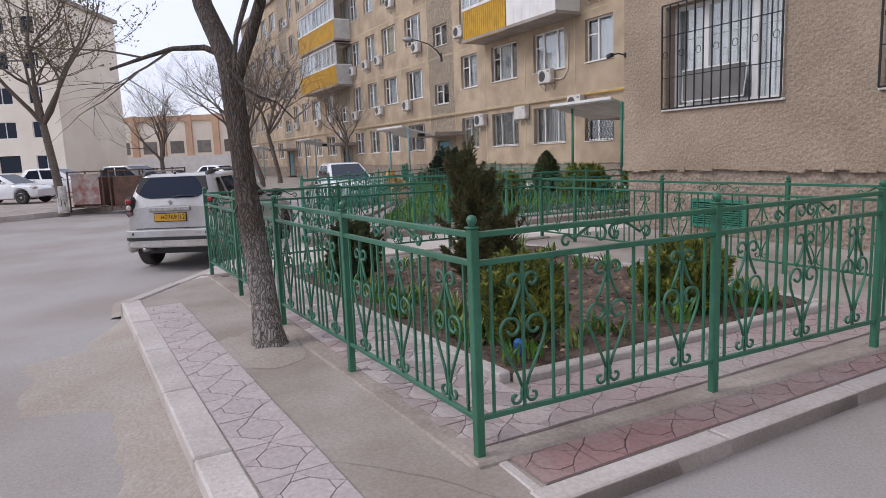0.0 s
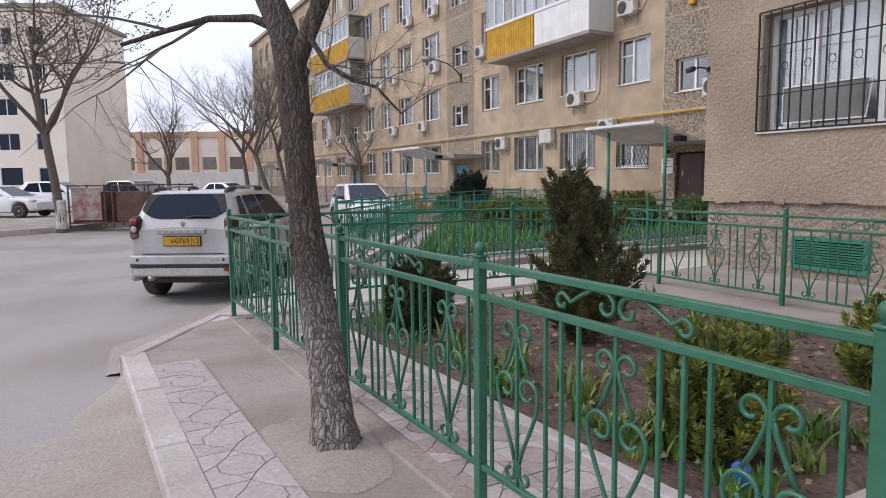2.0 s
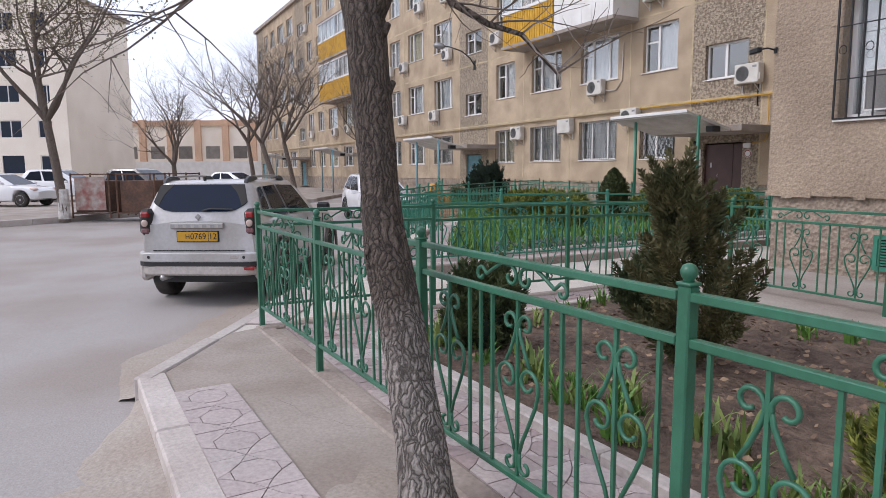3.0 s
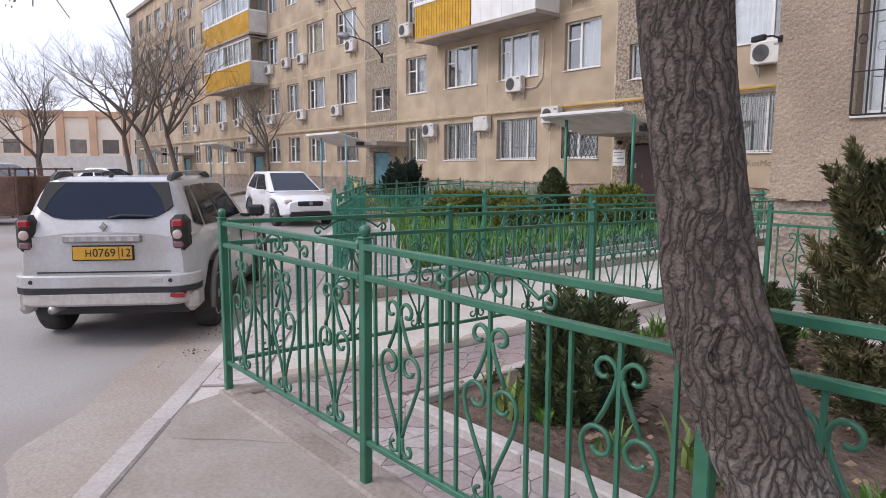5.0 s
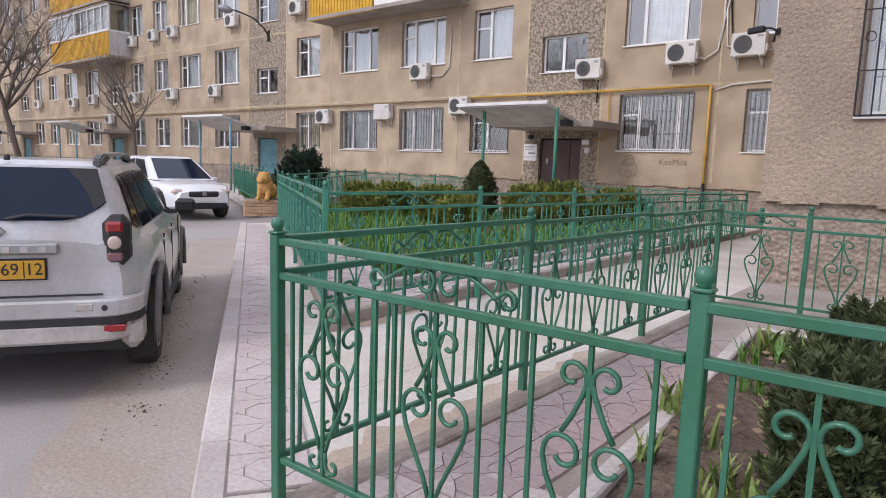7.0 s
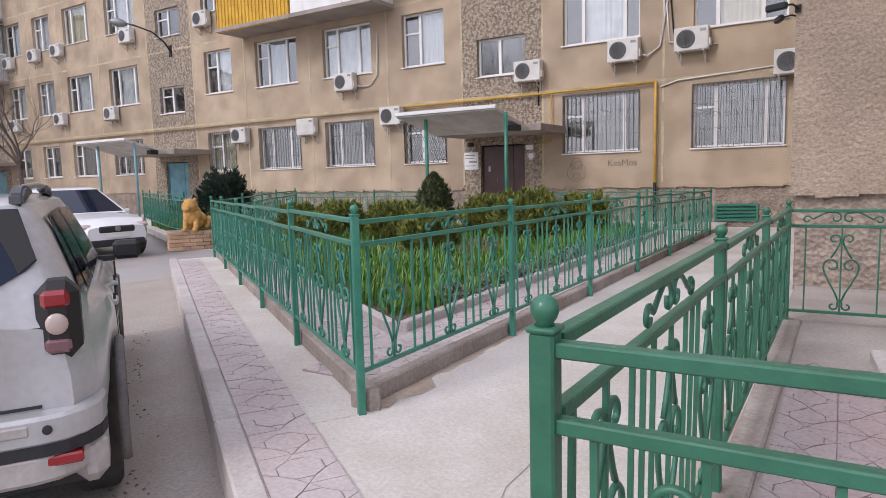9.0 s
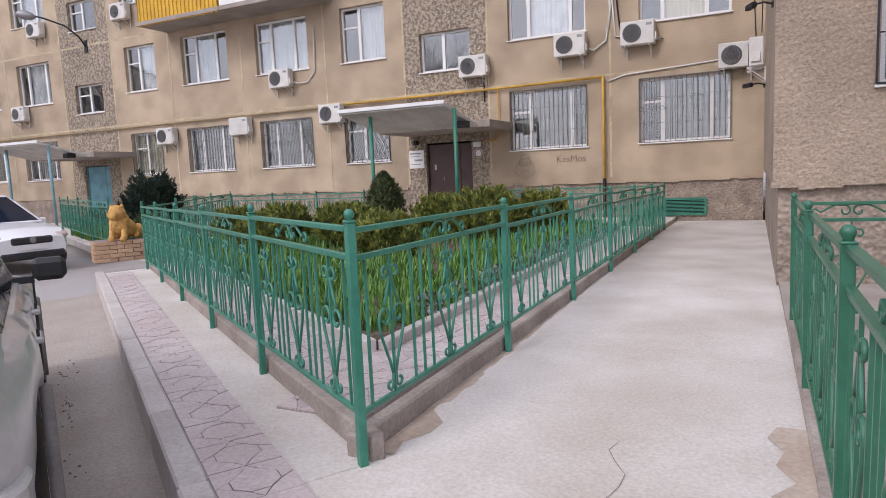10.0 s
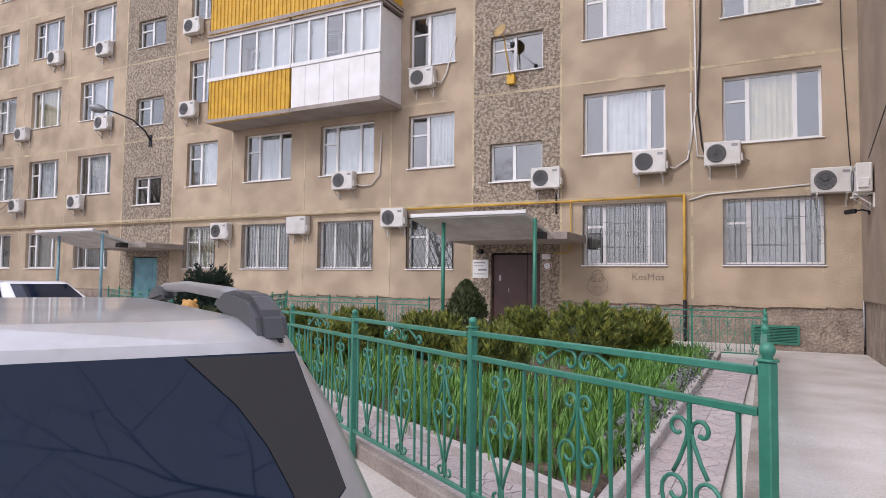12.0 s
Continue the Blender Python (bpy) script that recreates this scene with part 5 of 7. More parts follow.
shrub(-4.22, 5.75, 0.29, 0.64, "ball", LEAF_GOLD, 1, "rounded golden-green thuja shrub in the soil bed", 24000, size=0.034)
shrub(-4.17, 7.3, 0.36, 0.6, "ball", LEAF_GOLD, 2, "rounded golden-green thuja shrub in the soil bed", 26000, size=0.034)
shrub(-7.14, 5.66, 0.28, 0.66, "ball", LEAF_DARK, 3, "rounded dark green thuja shrub in the soil bed", 24000, size=0.034)
shrub(-7.2, 7.42, 0.36, 0.54, "ball", LEAF_DARK, 4, "low rounded dark green thuja shrub in the soil bed", 24000, size=0.034)
shrub(-6.1, 6.58, 0.5, 1.36, "wild", LEAF_BROWN, 5, "tall feathery bronzed juniper in the soil bed", 30000, size=0.032, upright=0.55, dark=LEAF_BROWN)
rg = random.Random(3)
tufts = [spray_mesh(40 + k, 16, 0.24, 0.12, BLADE_PALE if k % 2 else BLADE, 0.024) for k in range(4)]
for k in range(92):
    side = rg.random()
    if side < 0.45:
        x, y = rg.uniform(-7.9, -3.8), rg.uniform(5.38, 5.75)
    elif side < 0.7:
        x, y = rg.uniform(-4.1, -3.8), rg.uniform(5.4, 8.2)
    elif side < 0.9:
        x, y = rg.uniform(-8.0, -3.9), rg.uniform(7.85, 8.25)
    else:
        x, y = rg.uniform(-8.0, -7.5), rg.uniform(5.4, 8.2)
    p = thing("iris_tuft", pose(x, y, 0.04, 0, 0, rg.uniform(0, 360)) @ Matrix.Scale(rg.uniform(0.5, 1.2), 4), "young yellow-green iris leaves in the soil bed", "plant", group="iris tufts")
    part("leaves", tufts[k % 4], None, p)
# dry litter on the soil
rng = np.random.default_rng(9)
v, f = [], []
for i in range(900):
    x, y = rng.uniform(-7.9, -3.8), rng.uniform(5.35, 8.25)
    a, s = rng.uniform(0, 6.28), rng.uniform(0.012, 0.035)
    b = len(v)
    v += [(x - s * math.cos(a), y - s * math.sin(a), 0.075), (x - s * 0.5 * math.sin(a), y + s * 0.5 * math.cos(a), 0.09), (x + s * math.cos(a), y + s * math.sin(a), 0.08), (x + s * 0.4 * math.sin(a), y - s * 0.4 * math.cos(a), 0.07)]
    f.append((b, b + 1, b + 2, b + 3))
LITTER = mat("dark_crumbs", (0.15, 0.11, 0.085), 0.95, grain=20, bump=0)
DRY = mat("dry_leaf", (0.32, 0.22, 0.14), 0.9, second=(0.16, 0.10, 0.07), grain=20, stain=8, bump=0)
tagged(new("leaf_litter", mesh_arrays("leaf_litter", v, f, DRY)), "dry leaves and clods on the soil", "litter", kind="stuff")
part("blue_rag", bbox(-3.98, -3.9, 5.5, 5.56, 0.05, 0.16, 0.02), mat("blue_plastic", (0.03, 0.12, 0.35), 0.4, grain=20), None)
tagged(bpy.data.objects["blue_rag"], "crumpled blue plastic scrap on the soil", "litter")

# second garden
BED2 = [(-11.45, 7.75), (-11.5, 17.0), (-24.0, 17.0), (-18.3, 12.05)]
bed("garden_bed_2", BED2, "planted bed with irises and thuja", seed=4)
edging(BED2[:2], "pale concrete edging of the planted bed", closed=False)
edging([BED2[3], BED2[0]], "pale concrete edging of the planted bed", closed=False)
FOOT = mat("footing_concrete", (0.36, 0.31, 0.27), 0.95, second=(0.24, 0.195, 0.165), grain=40, stain=2, amount=0.4, bump=0.5)


def footing(a, b, z1, label="rough concrete footing under the fence", w=0.07, fall=0.0):
    m, length = along(a, b)
    m = m @ Matrix(((1, 0, 0, 0), (0, 1, 0, 0), (-fall / length, 0, 1, 0), (0, 0, 0, 1)))
    ob = part("fence_footing", bbox(-0.05, length + 0.05, -w, w, -0.35, z1, 0.012), FOOT)
    ob.matrix_world = m
    tagged(ob, label, "footing", kind="structure")


footing(qpt(0.05, -0.075), qpt(8.3, -0.075), 0.115, w=0.04, fall=0.1)
footing((-10.64, 6.27), (-10.77, 17.8), 0.1, w=0.045, fall=0.2)
footing(GA, (GB[0], GB[1] + 0.02), 0.008)
footing(GA, GD, 0.02)
footing((-8.72, 4.48), (-8.7, 9.45), 0.02)
rng = np.random.default_rng(21)
v, f = [], []


def in_bed2(x, y):
    return x < -11.5 and y < 16.8 and y > 7.78 + (-11.45 - x) * 0.63


clusters = []
for i in range(2300):
    x, y = rng.uniform(-19, -11.5), rng.uniform(7.8, 16.5)
    dist = (y - (7.75 + (-11.45 - x) * 0.63))
    if in_bed2(x, y) and (dist < 1.9 or x > -12.7 or rng.random() < 0.3):
        clusters.append((x, y))
for cx, cy in clusters:
    for k in range(14):
        a, lean = rng.uniform(0, 6.28), rng.uniform(0.05, 0.5)
        h, w = rng.uniform(0.13, 0.33), rng.uniform(0.014, 0.025)
        o = Vector((cx + rng.normal(0, 0.07), cy + rng.normal(0, 0.07), 0.02))
        d, s = Vector((math.cos(a), math.sin(a), 0)), Vector((-math.sin(a), math.cos(a), 0))
        b = len(v)
        for t, ww in ((0, 0.8), (0.5, 1.0)):
            c = o + d * lean * h * t * t + Vector((0, 0, h * t))
            v += [tuple(c - s * w * ww / 2), tuple(c + s * w * ww / 2)]
        v.append(tuple(o + d * lean * h + Vector((0, 0, h * 0.96))))
        f += [(b, b + 1, b + 3, b + 2), (b + 2, b + 3, b + 4)]
tagged(new("iris_leaves", mesh_arrays("iris_leaves", v, f, BLADE)), "dense upright green iris leaves filling the bed", "plants", kind="stuff")
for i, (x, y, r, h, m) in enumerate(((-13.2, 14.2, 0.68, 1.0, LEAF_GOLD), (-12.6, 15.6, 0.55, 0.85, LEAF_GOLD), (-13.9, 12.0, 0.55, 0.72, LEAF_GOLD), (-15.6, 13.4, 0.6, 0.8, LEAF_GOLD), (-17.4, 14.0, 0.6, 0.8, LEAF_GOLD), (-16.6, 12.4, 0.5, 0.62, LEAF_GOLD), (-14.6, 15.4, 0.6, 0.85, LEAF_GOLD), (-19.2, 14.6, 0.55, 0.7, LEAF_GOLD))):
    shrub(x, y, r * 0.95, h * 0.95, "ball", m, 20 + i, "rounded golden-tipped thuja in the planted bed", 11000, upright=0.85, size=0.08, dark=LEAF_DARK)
shrub(-15.6, 14.9, 0.34, 1.3, "egg", LEAF_DARK, 40, "soft dense dark green conical conifer", 11000, size=0.06, dark=LEAF_BLUE)
# low grey cushion plants along the inner edge
v, f = [], []
for i in range(2600):
    y = rng.uniform(8.6, 15.8)
    x = -11.58 + rng.normal(0, 0.09)
    z = 0.06 + 0.16 * rng.random() * math.exp(-((x + 11.6) / 0.14) ** 2)
    a, s = rng.uniform(0, 6.28), rng.uniform(0.015, 0.035)
    b = len(v)
    v += [(x - s * math.cos(a), y - s * math.sin(a), z), (x, y, z + s), (x + s * math.cos(a), y + s * math.sin(a), z), (x - s * math.sin(a), y + s * math.cos(a), z + s * 0.3)]
    f.append((b, b + 1, b + 2, b + 3))
tagged(new("cushion_plants", mesh_arrays("cushion_plants", v, f, GREYLEAF)), "low grey-green cushion plants along the bed edge", "plants", kind="stuff")
# inner fence at the house, seen behind the planting
fence_run(posts(QEND, (-14.6, 17.9), 3), "sea-green wrought-iron fence before the entrance", second=True, first_post=False, z=-0.2)
fence_run(posts((-18.0, 17.9), (-27.0, 18.0), 6), "sea-green wrought-iron fence along the house", second=True, z=-0.15)
fence_run([qpt(QSTEP * 5), (-18.4, 12.3), (-19.6, 13.9), (-20.8, 15.5), (-22.0, 17.4)], "sea-green wrought-iron fence on the far side of the planted bed", second=True, first_post=False, z=-0.06)

# third garden beyond the side walk
fence_run([(-21.0, 12.9), (-22.7, 13.7), (-24.4, 14.6), (-26.1, 15.5), (-27.8, 16.4)], "sea-green wrought-iron fence of the next garden", second=True, z=-0.02)
edging([(-27.8, 16.2), (-20.9, 12.7)], "low concrete edging of the next garden", width=0.2, z1=0.06, closed=False)
rng = np.random.default_rng(33)
v, f = [], []
for i in range(5200):
    u, w = rng.random(), rng.random()
    x, y = -21.6 - 6 * u, 13.4 + 3.1 * u + w * 2.2
    h, a = rng.uniform(0.2, 0.42), rng.uniform(0, 6.28)
    b = len(v)
    v += [(x - 0.012 * math.cos(a), y - 0.012 * math.sin(a), -0.1), (x + 0.012 * math.cos(a), y + 0.012 * math.sin(a), -0.1), (x + rng.normal(0, 0.08), y + rng.normal(0, 0.08), h)]
    f.append((b, b + 1, b + 2))
tagged(new("iris_leaves", mesh_arrays("iris_leaves", v, f, BLADE)), "green iris leaves in the next garden", "plants", kind="stuff")
shrub(-23.6, 16.2, 0.75, 1.75, "ball", LEAF_BLUE, 51, "dark rounded pine in the next garden", 16000, size=0.08, z=-0.15)
shrub(-25.8, 16.4, 0.6, 0.9, "ball", LEAF_DARK, 52, "low dark green shrub in the next garden", 3000, z=-0.15)
shrub(-22.3, 15.0, 0.5, 0.8, "ball", LEAF_DARK, 53, "low dark green shrub in the next garden", 3000, z=-0.15)

# small stones and leaf crumbs beside the kerb
rng = np.random.default_rng(77)
v, f = [], []
for i in range(170):
    s0 = rng.choice((3.2, 4.1, 5.2, 6.4, 7.5)) + rng.normal(0, 0.22)
    off = -0.42 + rng.normal(0, 0.07)
    x, y = kpt(s0, off)
    z, r, a = yard_z(x, y) + 0.02, rng.uniform(0.005, 0.014), rng.uniform(0, 6.28)
    b = len(v)
    v += [(x - r * math.cos(a), y - r * math.sin(a), z), (x + r * math.sin(a), y - r * math.cos(a) * 0.5, z), (x + r * math.cos(a), y + r * math.sin(a), z), (x, y, z + r * 0.8)]
    f += [(b, b + 1, b + 3), (b + 1, b + 2, b + 3), (b + 2, b, b + 3)]
tagged(new("crumbs", mesh_arrays("crumbs", v, f, LITTER)), "dark leaf crumbs on the sandy road", "litter", kind="stuff")

# ornamental lion on a brick pedestal
STONEBRICK = mat("sandy_brick", (0.46, 0.30, 0.18), 0.9, second=(0.38, 0.24, 0.15), grain=30, stain=3, vary=0.15)
OCHRE = mat("ochre_plaster", (0.58, 0.33, 0.09), 0.75, second=(0.42, 0.22, 0.06), grain=18, stain=8, amount=0.5, bump=0.8, bump_scale=14, bump_dist=0.04)
ped = thing("pedestal", pose(-19.1, 11.75, -0.02, 0, 0, 58), "low pedestal of sandy bricks", "pedestal")
brick = mesh_of("brick", bbox(-0.118, 0.118, -0.055, 0.055, 0, 0.065, 0.006), STONEBRICK)
part("mortar", bbox(-0.53, 0.53, -0.28, 0.28, 0, 0.36), JOINT, ped)
for row in range(5):
    for i in range(5):
        x = -0.5 + 0.25 * i + (0.06 if row % 2 else -0.06)
        for yy in (-0.255, 0.255):
            part("brick", brick, None, ped, m=pose(max(-0.43, min(0.43, x)), yy * 0.98, 0.072 * row + 0.004))
    for yy in (-0.12, 0.12):
        for xx in (-0.505, 0.505):
            part("brick", brick, None, ped, m=pose(xx, yy, 0.072 * row + 0.004, 0, 0, 90))
lion = bmesh.new()
for c, r, s in (((0, 0, 0.2), 0.21, (1.5, 0.8, 0.85)), ((0.22, 0, 0.3), 0.18, (1, 1, 1.2)), ((0.3, 0, 0.47), 0.15, (1, 1.05, 1.0)), ((0.42, 0, 0.44), 0.08, (1.1, 0.9, 0.8)), ((-0.24, 0.13, 0.14), 0.13, (1, 0.7, 1)), ((-0.24, -0.13, 0.14), 0.13, (1, 0.7, 1))):
    m = Matrix.Translation(c) @ Matrix.Diagonal((*s, 1))
    bmesh.ops.create_icosphere(lion, subdivisions=2, radius=r, matrix=m)
for y in (-0.1, 0.1):
    tube(lion, [(0.28, y, 0.3), (0.32, y, 0.06), (0.4, y, 0.03)], 0.055, 7)
    tube(lion, [(-0.2, y * 1.5, 0.1), (0.02, y * 1.7, 0.05)], 0.05, 7)
tube(lion, [(-0.3, 0, 0.12), (-0.42, 0.1, 0.1), (-0.35, 0.22, 0.06)], 0.025, 6)
for y in (-0.09, 0.09):
    bmesh.ops.create_icosphere(lion, subdivisions=1, radius=0.04, matrix=Matrix.Translation((0.28, y, 0.6)))
for vv in lion.verts:
    if vv.co.z > 0.3 and vv.co.x < 0.4:
        vv.co += vv.co.normalized() * 0.03 * noise.noise(vv.co * 14)
ob = part("lion_statue", lion, OCHRE, None, smooth=True)
ob.matrix_world = pose(-19.1, 11.75, 0.335, 0, 0, -60) @ Matrix.Scale(1.0, 4)
tagged(ob, "ochre plaster lion lying on the brick pedestal", "statue")


# ---- fittings of the long house ----
ACWHITE = mat("aged_white_sheet", (0.66, 0.64, 0.60), 0.45, second=(0.56, 0.53, 0.48), grain=30, stain=3, amount=0.12, bump=0, vary=0.07)


# dark grey stands for the shade behind the fan grille; no blades are modelled
FANGREY = mat("shaded_fan_blades", (0.13, 0.13, 0.128), 0.7, grain=20, bump=0)


def ac_parts():
    body = mesh_of("casing", bbox(-0.39, 0.39, -0.3, -0.04, 0, 0.55, 0.02), ACWHITE)
    bm = lathe(bmesh.new(), [(0.2, 0), (0.215, 0.008), (0.19, 0.014), (0.1, 0.004)], 20, pose(-0.12, -0.3, 0.275, 90))
    ring = mesh_of("fan_opening", bm, FANGREY)
    bm = bmesh.new()
    for r in (0.055, 0.1, 0.145, 0.19):
        tube(bm, [(-0.12 + r * math.cos(a), -0.318, 0.275 + r * math.sin(a)) for a in np.linspace(0, 2 * math.pi, 17)], 0.005, 3)
    for k in range(6):
        a = math.pi * k / 6
        tube(bm, [(-0.12 - 0.2 * math.cos(a), -0.318, 0.275 - 0.2 * math.sin(a)), (-0.12 + 0.2 * math.cos(a), -0.318, 0.275 + 0.2 * math.sin(a))], 0.005, 3)
    grille = mesh_of("fan_grille", bm, GREYMETAL)
    bm = bmesh.new()
    box(bm, -0.015, 0.015, -0.34, 0.0, -0.035, -0.002)
    box(bm, -0.015, 0.015, -0.03, 0.0, -0.28, -0.035)
    tube(bm, [(0, -0.3, -0.03), (0, -0.01, -0.26)], 0.012, 4)
    bracket = mesh_of("bracket", bm, ACWHITE)
    valve = mesh_of("valve_cover", bbox(0.385, 0.43, -0.27, -0.1, 0.08, 0.26, 0.008), ACWHITE)
    mark = mesh_of("maker_mark", bbox(0.2, 0.33, -0.306, -0.298, 0.42, 0.48), GREYMETAL)
    return body, ring, grille, bracket, valve, mark


AC = ac_parts()


def air_conditioner(x, z, hose=None, y=None, turn=0.0, scale=1.0, closed=False):
    a = thing("air_conditioner", pose(x, FY if y is None else y, z, 0, 0, turn) @ Matrix.Scale(scale, 4), "aged white outdoor air conditioner on a wall bracket", "air conditioner", group="air conditioners")
    for nm, me in zip(("casing", "fan_opening", "fan_grille", "bracket", "valve_cover", "maker_mark"), AC):
        if nm == "bracket":
            for x in (-0.28, 0.28):
                part(nm, me, None, a, m=pose(x, 0, 0))
        elif not (closed and nm in ("fan_opening", "fan_grille")):
            part(nm, me, None, a)
    if hose:
        part("hose", tube(bmesh.new(), [(0.42, -0.12, 0.15), (0.55, -0.06, 0.1), *hose], 0.022, 6), ACWHITE, a, "white insulated pipe", smooth=True)
    return a


air_conditioner(-13.17, 3.98, [(0.85, -0.04, 0.3), (0.95, -0.04, 0.9), (0.93, -0.04, 1.9)])
air_conditioner(-11.55, 4.05, [(-0.55, -0.04, 0.3), (-0.62, -0.04, 1.2)])
air_conditioner(-9.4, 3.3)
air_conditioner(-15.77, 3.75)
air_conditioner(-22.2, 4.08, [(0.9, -0.04, 0.1), (1.2, -0.04, 0.4), (1.25, -0.04, 1.7)])
air_conditioner(-20.4, 2.88)
air_conditioner(-23.95, 2.76, closed=True)
air_conditioner(-27.27, 2.66)
air_conditioner(-29.0, 7.05)
air_conditioner(-28.9, 10.05)
air_conditioner(-35.2, 4.02)
air_conditioner(-33.7, 7.05)
air_conditioner(-19.5, 6.9, [(0.7, -0.04, 0.35), (1.0, -0.04, 1.4)])
air_conditioner(-36.9, 10.1)
air_conditioner(-33.8, 10.0)
air_conditioner(-39.0, 7.1)
air_conditioner(-39.2, 4.05)
for x, z in ((-43.3, 4.0), (-43.4, 7.0), (-48.6, 4.1), (-51.5, 4.0), (-57.6, 7.1), (-57.4, 4.1), (-62.0, 10.0), (-66.2, 7.1), (-71.0, 10.1), (-71.2, 7.0), (-58.4, 13.0), (-64.8, 13.1), (-46.4, 2.9), (-41.0, 7.1)):
    air_conditioner(x, z)
# the unit on the block's side wall
air_conditioner(-8.85, 3.05, y=18.49, turn=-90)

# ground-floor grilles
BARGREY = mat("grey_painted_iron", (0.16, 0.155, 0.15), 0.6, grain=40, amount=0.2)


def grille(x0, x1, z0, z1, y, material, label, step=0.12, lattice=False, parent_scrolls=True, r=0.008):
    g = thing("window_grille", pose(x0, y - 0.03, z0), label, "window grille", group="window grilles")
    w, h = x1 - x0, z1 - z0
    bm = bmesh.new()
    for a, b in (((0, 0), (w, 0)), ((w, 0), (w, h)), ((w, h), (0, h)), ((0, h), (0, 0))):
        tube(bm, [(a[0], 0, a[1]), (b[0], 0, b[1])], 0.014, 4)
    part("border", bm, material, g)
    if lattice:
        n = 9
        for k in range(-n, n):
            for s in (-1, 1):
                xa, xb = k * 0.17, k * 0.17 + h * 0.5
                za, zb = 0.0, h
                pts = []
                for f in np.linspace(0, 1, 8):
                    x, z = xa + (xb - xa) * f, h * f if s > 0 else h * (1 - f)
                    if 0 <= x <= w:
                        pts.append((x, 0, z))
                if len(pts) > 1:
                    part("bar", tube(bmesh.new(), pts, r * 0.8, 4), material, g)
        return g
    n = round(w / step)
    bar = mesh_of("bar", tube(bmesh.new(), [(0, 0, 0), (0, 0, h)], r, 4), material)
    for i in range(1, n):
        part("bar", bar, None, g, m=pose(w * i / n, 0, 0))
    for f in (0.3, 0.7):
        part("cross_bar", tube(bmesh.new(), [(0, -0.008, h * f), (w, -0.008, h * f)], r * 0.8, 4), material, g)
    if parent_scrolls:
        curls = [mesh_of("scroll", tube(bmesh.new(), [(sx * 0.045 * math.cos(t), -0.012, h * 0.52 + 0.05 * math.sin(t) * (1 + t * 0.1)) for t in np.linspace(-1.5, 3.0, 9)], 0.005, 3), material) for sx in (-1, 1)]
        for i in range(0, n, 2):
            for curl in curls:
                part("scroll", curl, None, g, m=pose(w * (i + 0.5) / n, 0, 0))
    return g


for k, bay in enumerate(BAYS[:9]):
    if bay[2] == "stair":
        continue
    o = opening(bay, 0)
    if k == 3:
        grille(*o[:2], o[2], o[3], FY, BLACKMETAL, "dark iron lattice grille on a ground-floor window", lattice=True)
    else:
        grille(*o[:2], o[2], o[3], FY, BARGREY, "grey iron bar grille on a ground-floor window")
for x0 in (BX + 0.88, BX + 4.05):
    g = grille(x0 - 0.03, x0 + 1.95, 1.91, 3.45, BY - 0.02, BLACKMETAL, "black iron grille with scrolls on the block window", 0.155, r=0.011)
SCREEN = part("insect_screen", bbox(BX + 1.13, BX + 2.18, BY + 0.1, BY + 0.115, 2.0, 2.45), mat("grey_net", (0.22, 0.21, 0.20), 0.8, grain=60), None)
tagged(SCREEN, "grey insect screen leaning inside the grille", "screen")
part("screen_frame", tube(bmesh.new(), [(BX + 1.13, BY + 0.09, 2.0), (BX + 2.18, BY + 0.09, 2.0), (BX + 2.24, BY + 0.09, 2.46), (BX + 1.13, BY + 0.09, 2.46), (BX + 1.13, BY + 0.09, 2.0)], 0.013, 4), WHITE, SCREEN)

# yellow gas pipe
gas = thing("gas_pipe", label="yellow painted gas pipe along the first-floor line", category="pipe")
part("main", tube(bmesh.new(), [(-20.6, FY - 0.09, 3.40), (-15.4, FY - 0.09, 3.40), (-12.42, FY - 0.09, 3.42)], 0.032, 8), PIPE, gas, smooth=True)
part("riser", tube(bmesh.new(), [(-12.4, FY - 0.09, 3.44), (-12.4, FY - 0.09, 0.55)], 0.034, 8), PIPE, gas, smooth=True)
part("riser_foot", tube(bmesh.new(), [(-12.4, FY - 0.09, 0.95), (-12.4, FY - 0.09, -0.1)], 0.04, 8), BLACKMETAL, gas, smooth=True)
part("flange", lathe(bmesh.new(), [(0.05, 0), (0.05, 0.05)], 10, pose(-12.4, FY - 0.09, 1.62)), PIPE, gas)
part("branch", tube(bmesh.new(), [(-15.15, FY - 0.08, 3.38), (-15.15, FY - 0.08, 2.2), (-15.25, FY - 0.08, 2.08), (-15.6, FY - 0.08, 2.06)], 0.018, 6), PIPE, gas, smooth=True)
for x in np.arange(-20.4, -12.6, 1.3):
    part("clamp", bbox(x - 0.015, x + 0.015, FY - 0.13, FY, 3.38, 3.43), PIPE, gas)
pipe2 = thing("gas_pipe", label="dull ochre gas pipe along the house", category="pipe")
OCHREPIPE = mat("dull_ochre_paint", (0.36, 0.26, 0.13), 0.7, grain=30, stain=3)
part("main", tube(bmesh.new(), [(-76, FY - 0.07, 3.33), (-20.6, FY - 0.07, 3.36)], 0.028, 6), OCHREPIPE, pipe2, smooth=True)


def cable(pts, r, label, material=BLACKMETAL):
    ob = part("cable", tube(bmesh.new(), pts, r, 5), material, smooth=True)
    return tagged(ob, label, "cable", group="wall cables")


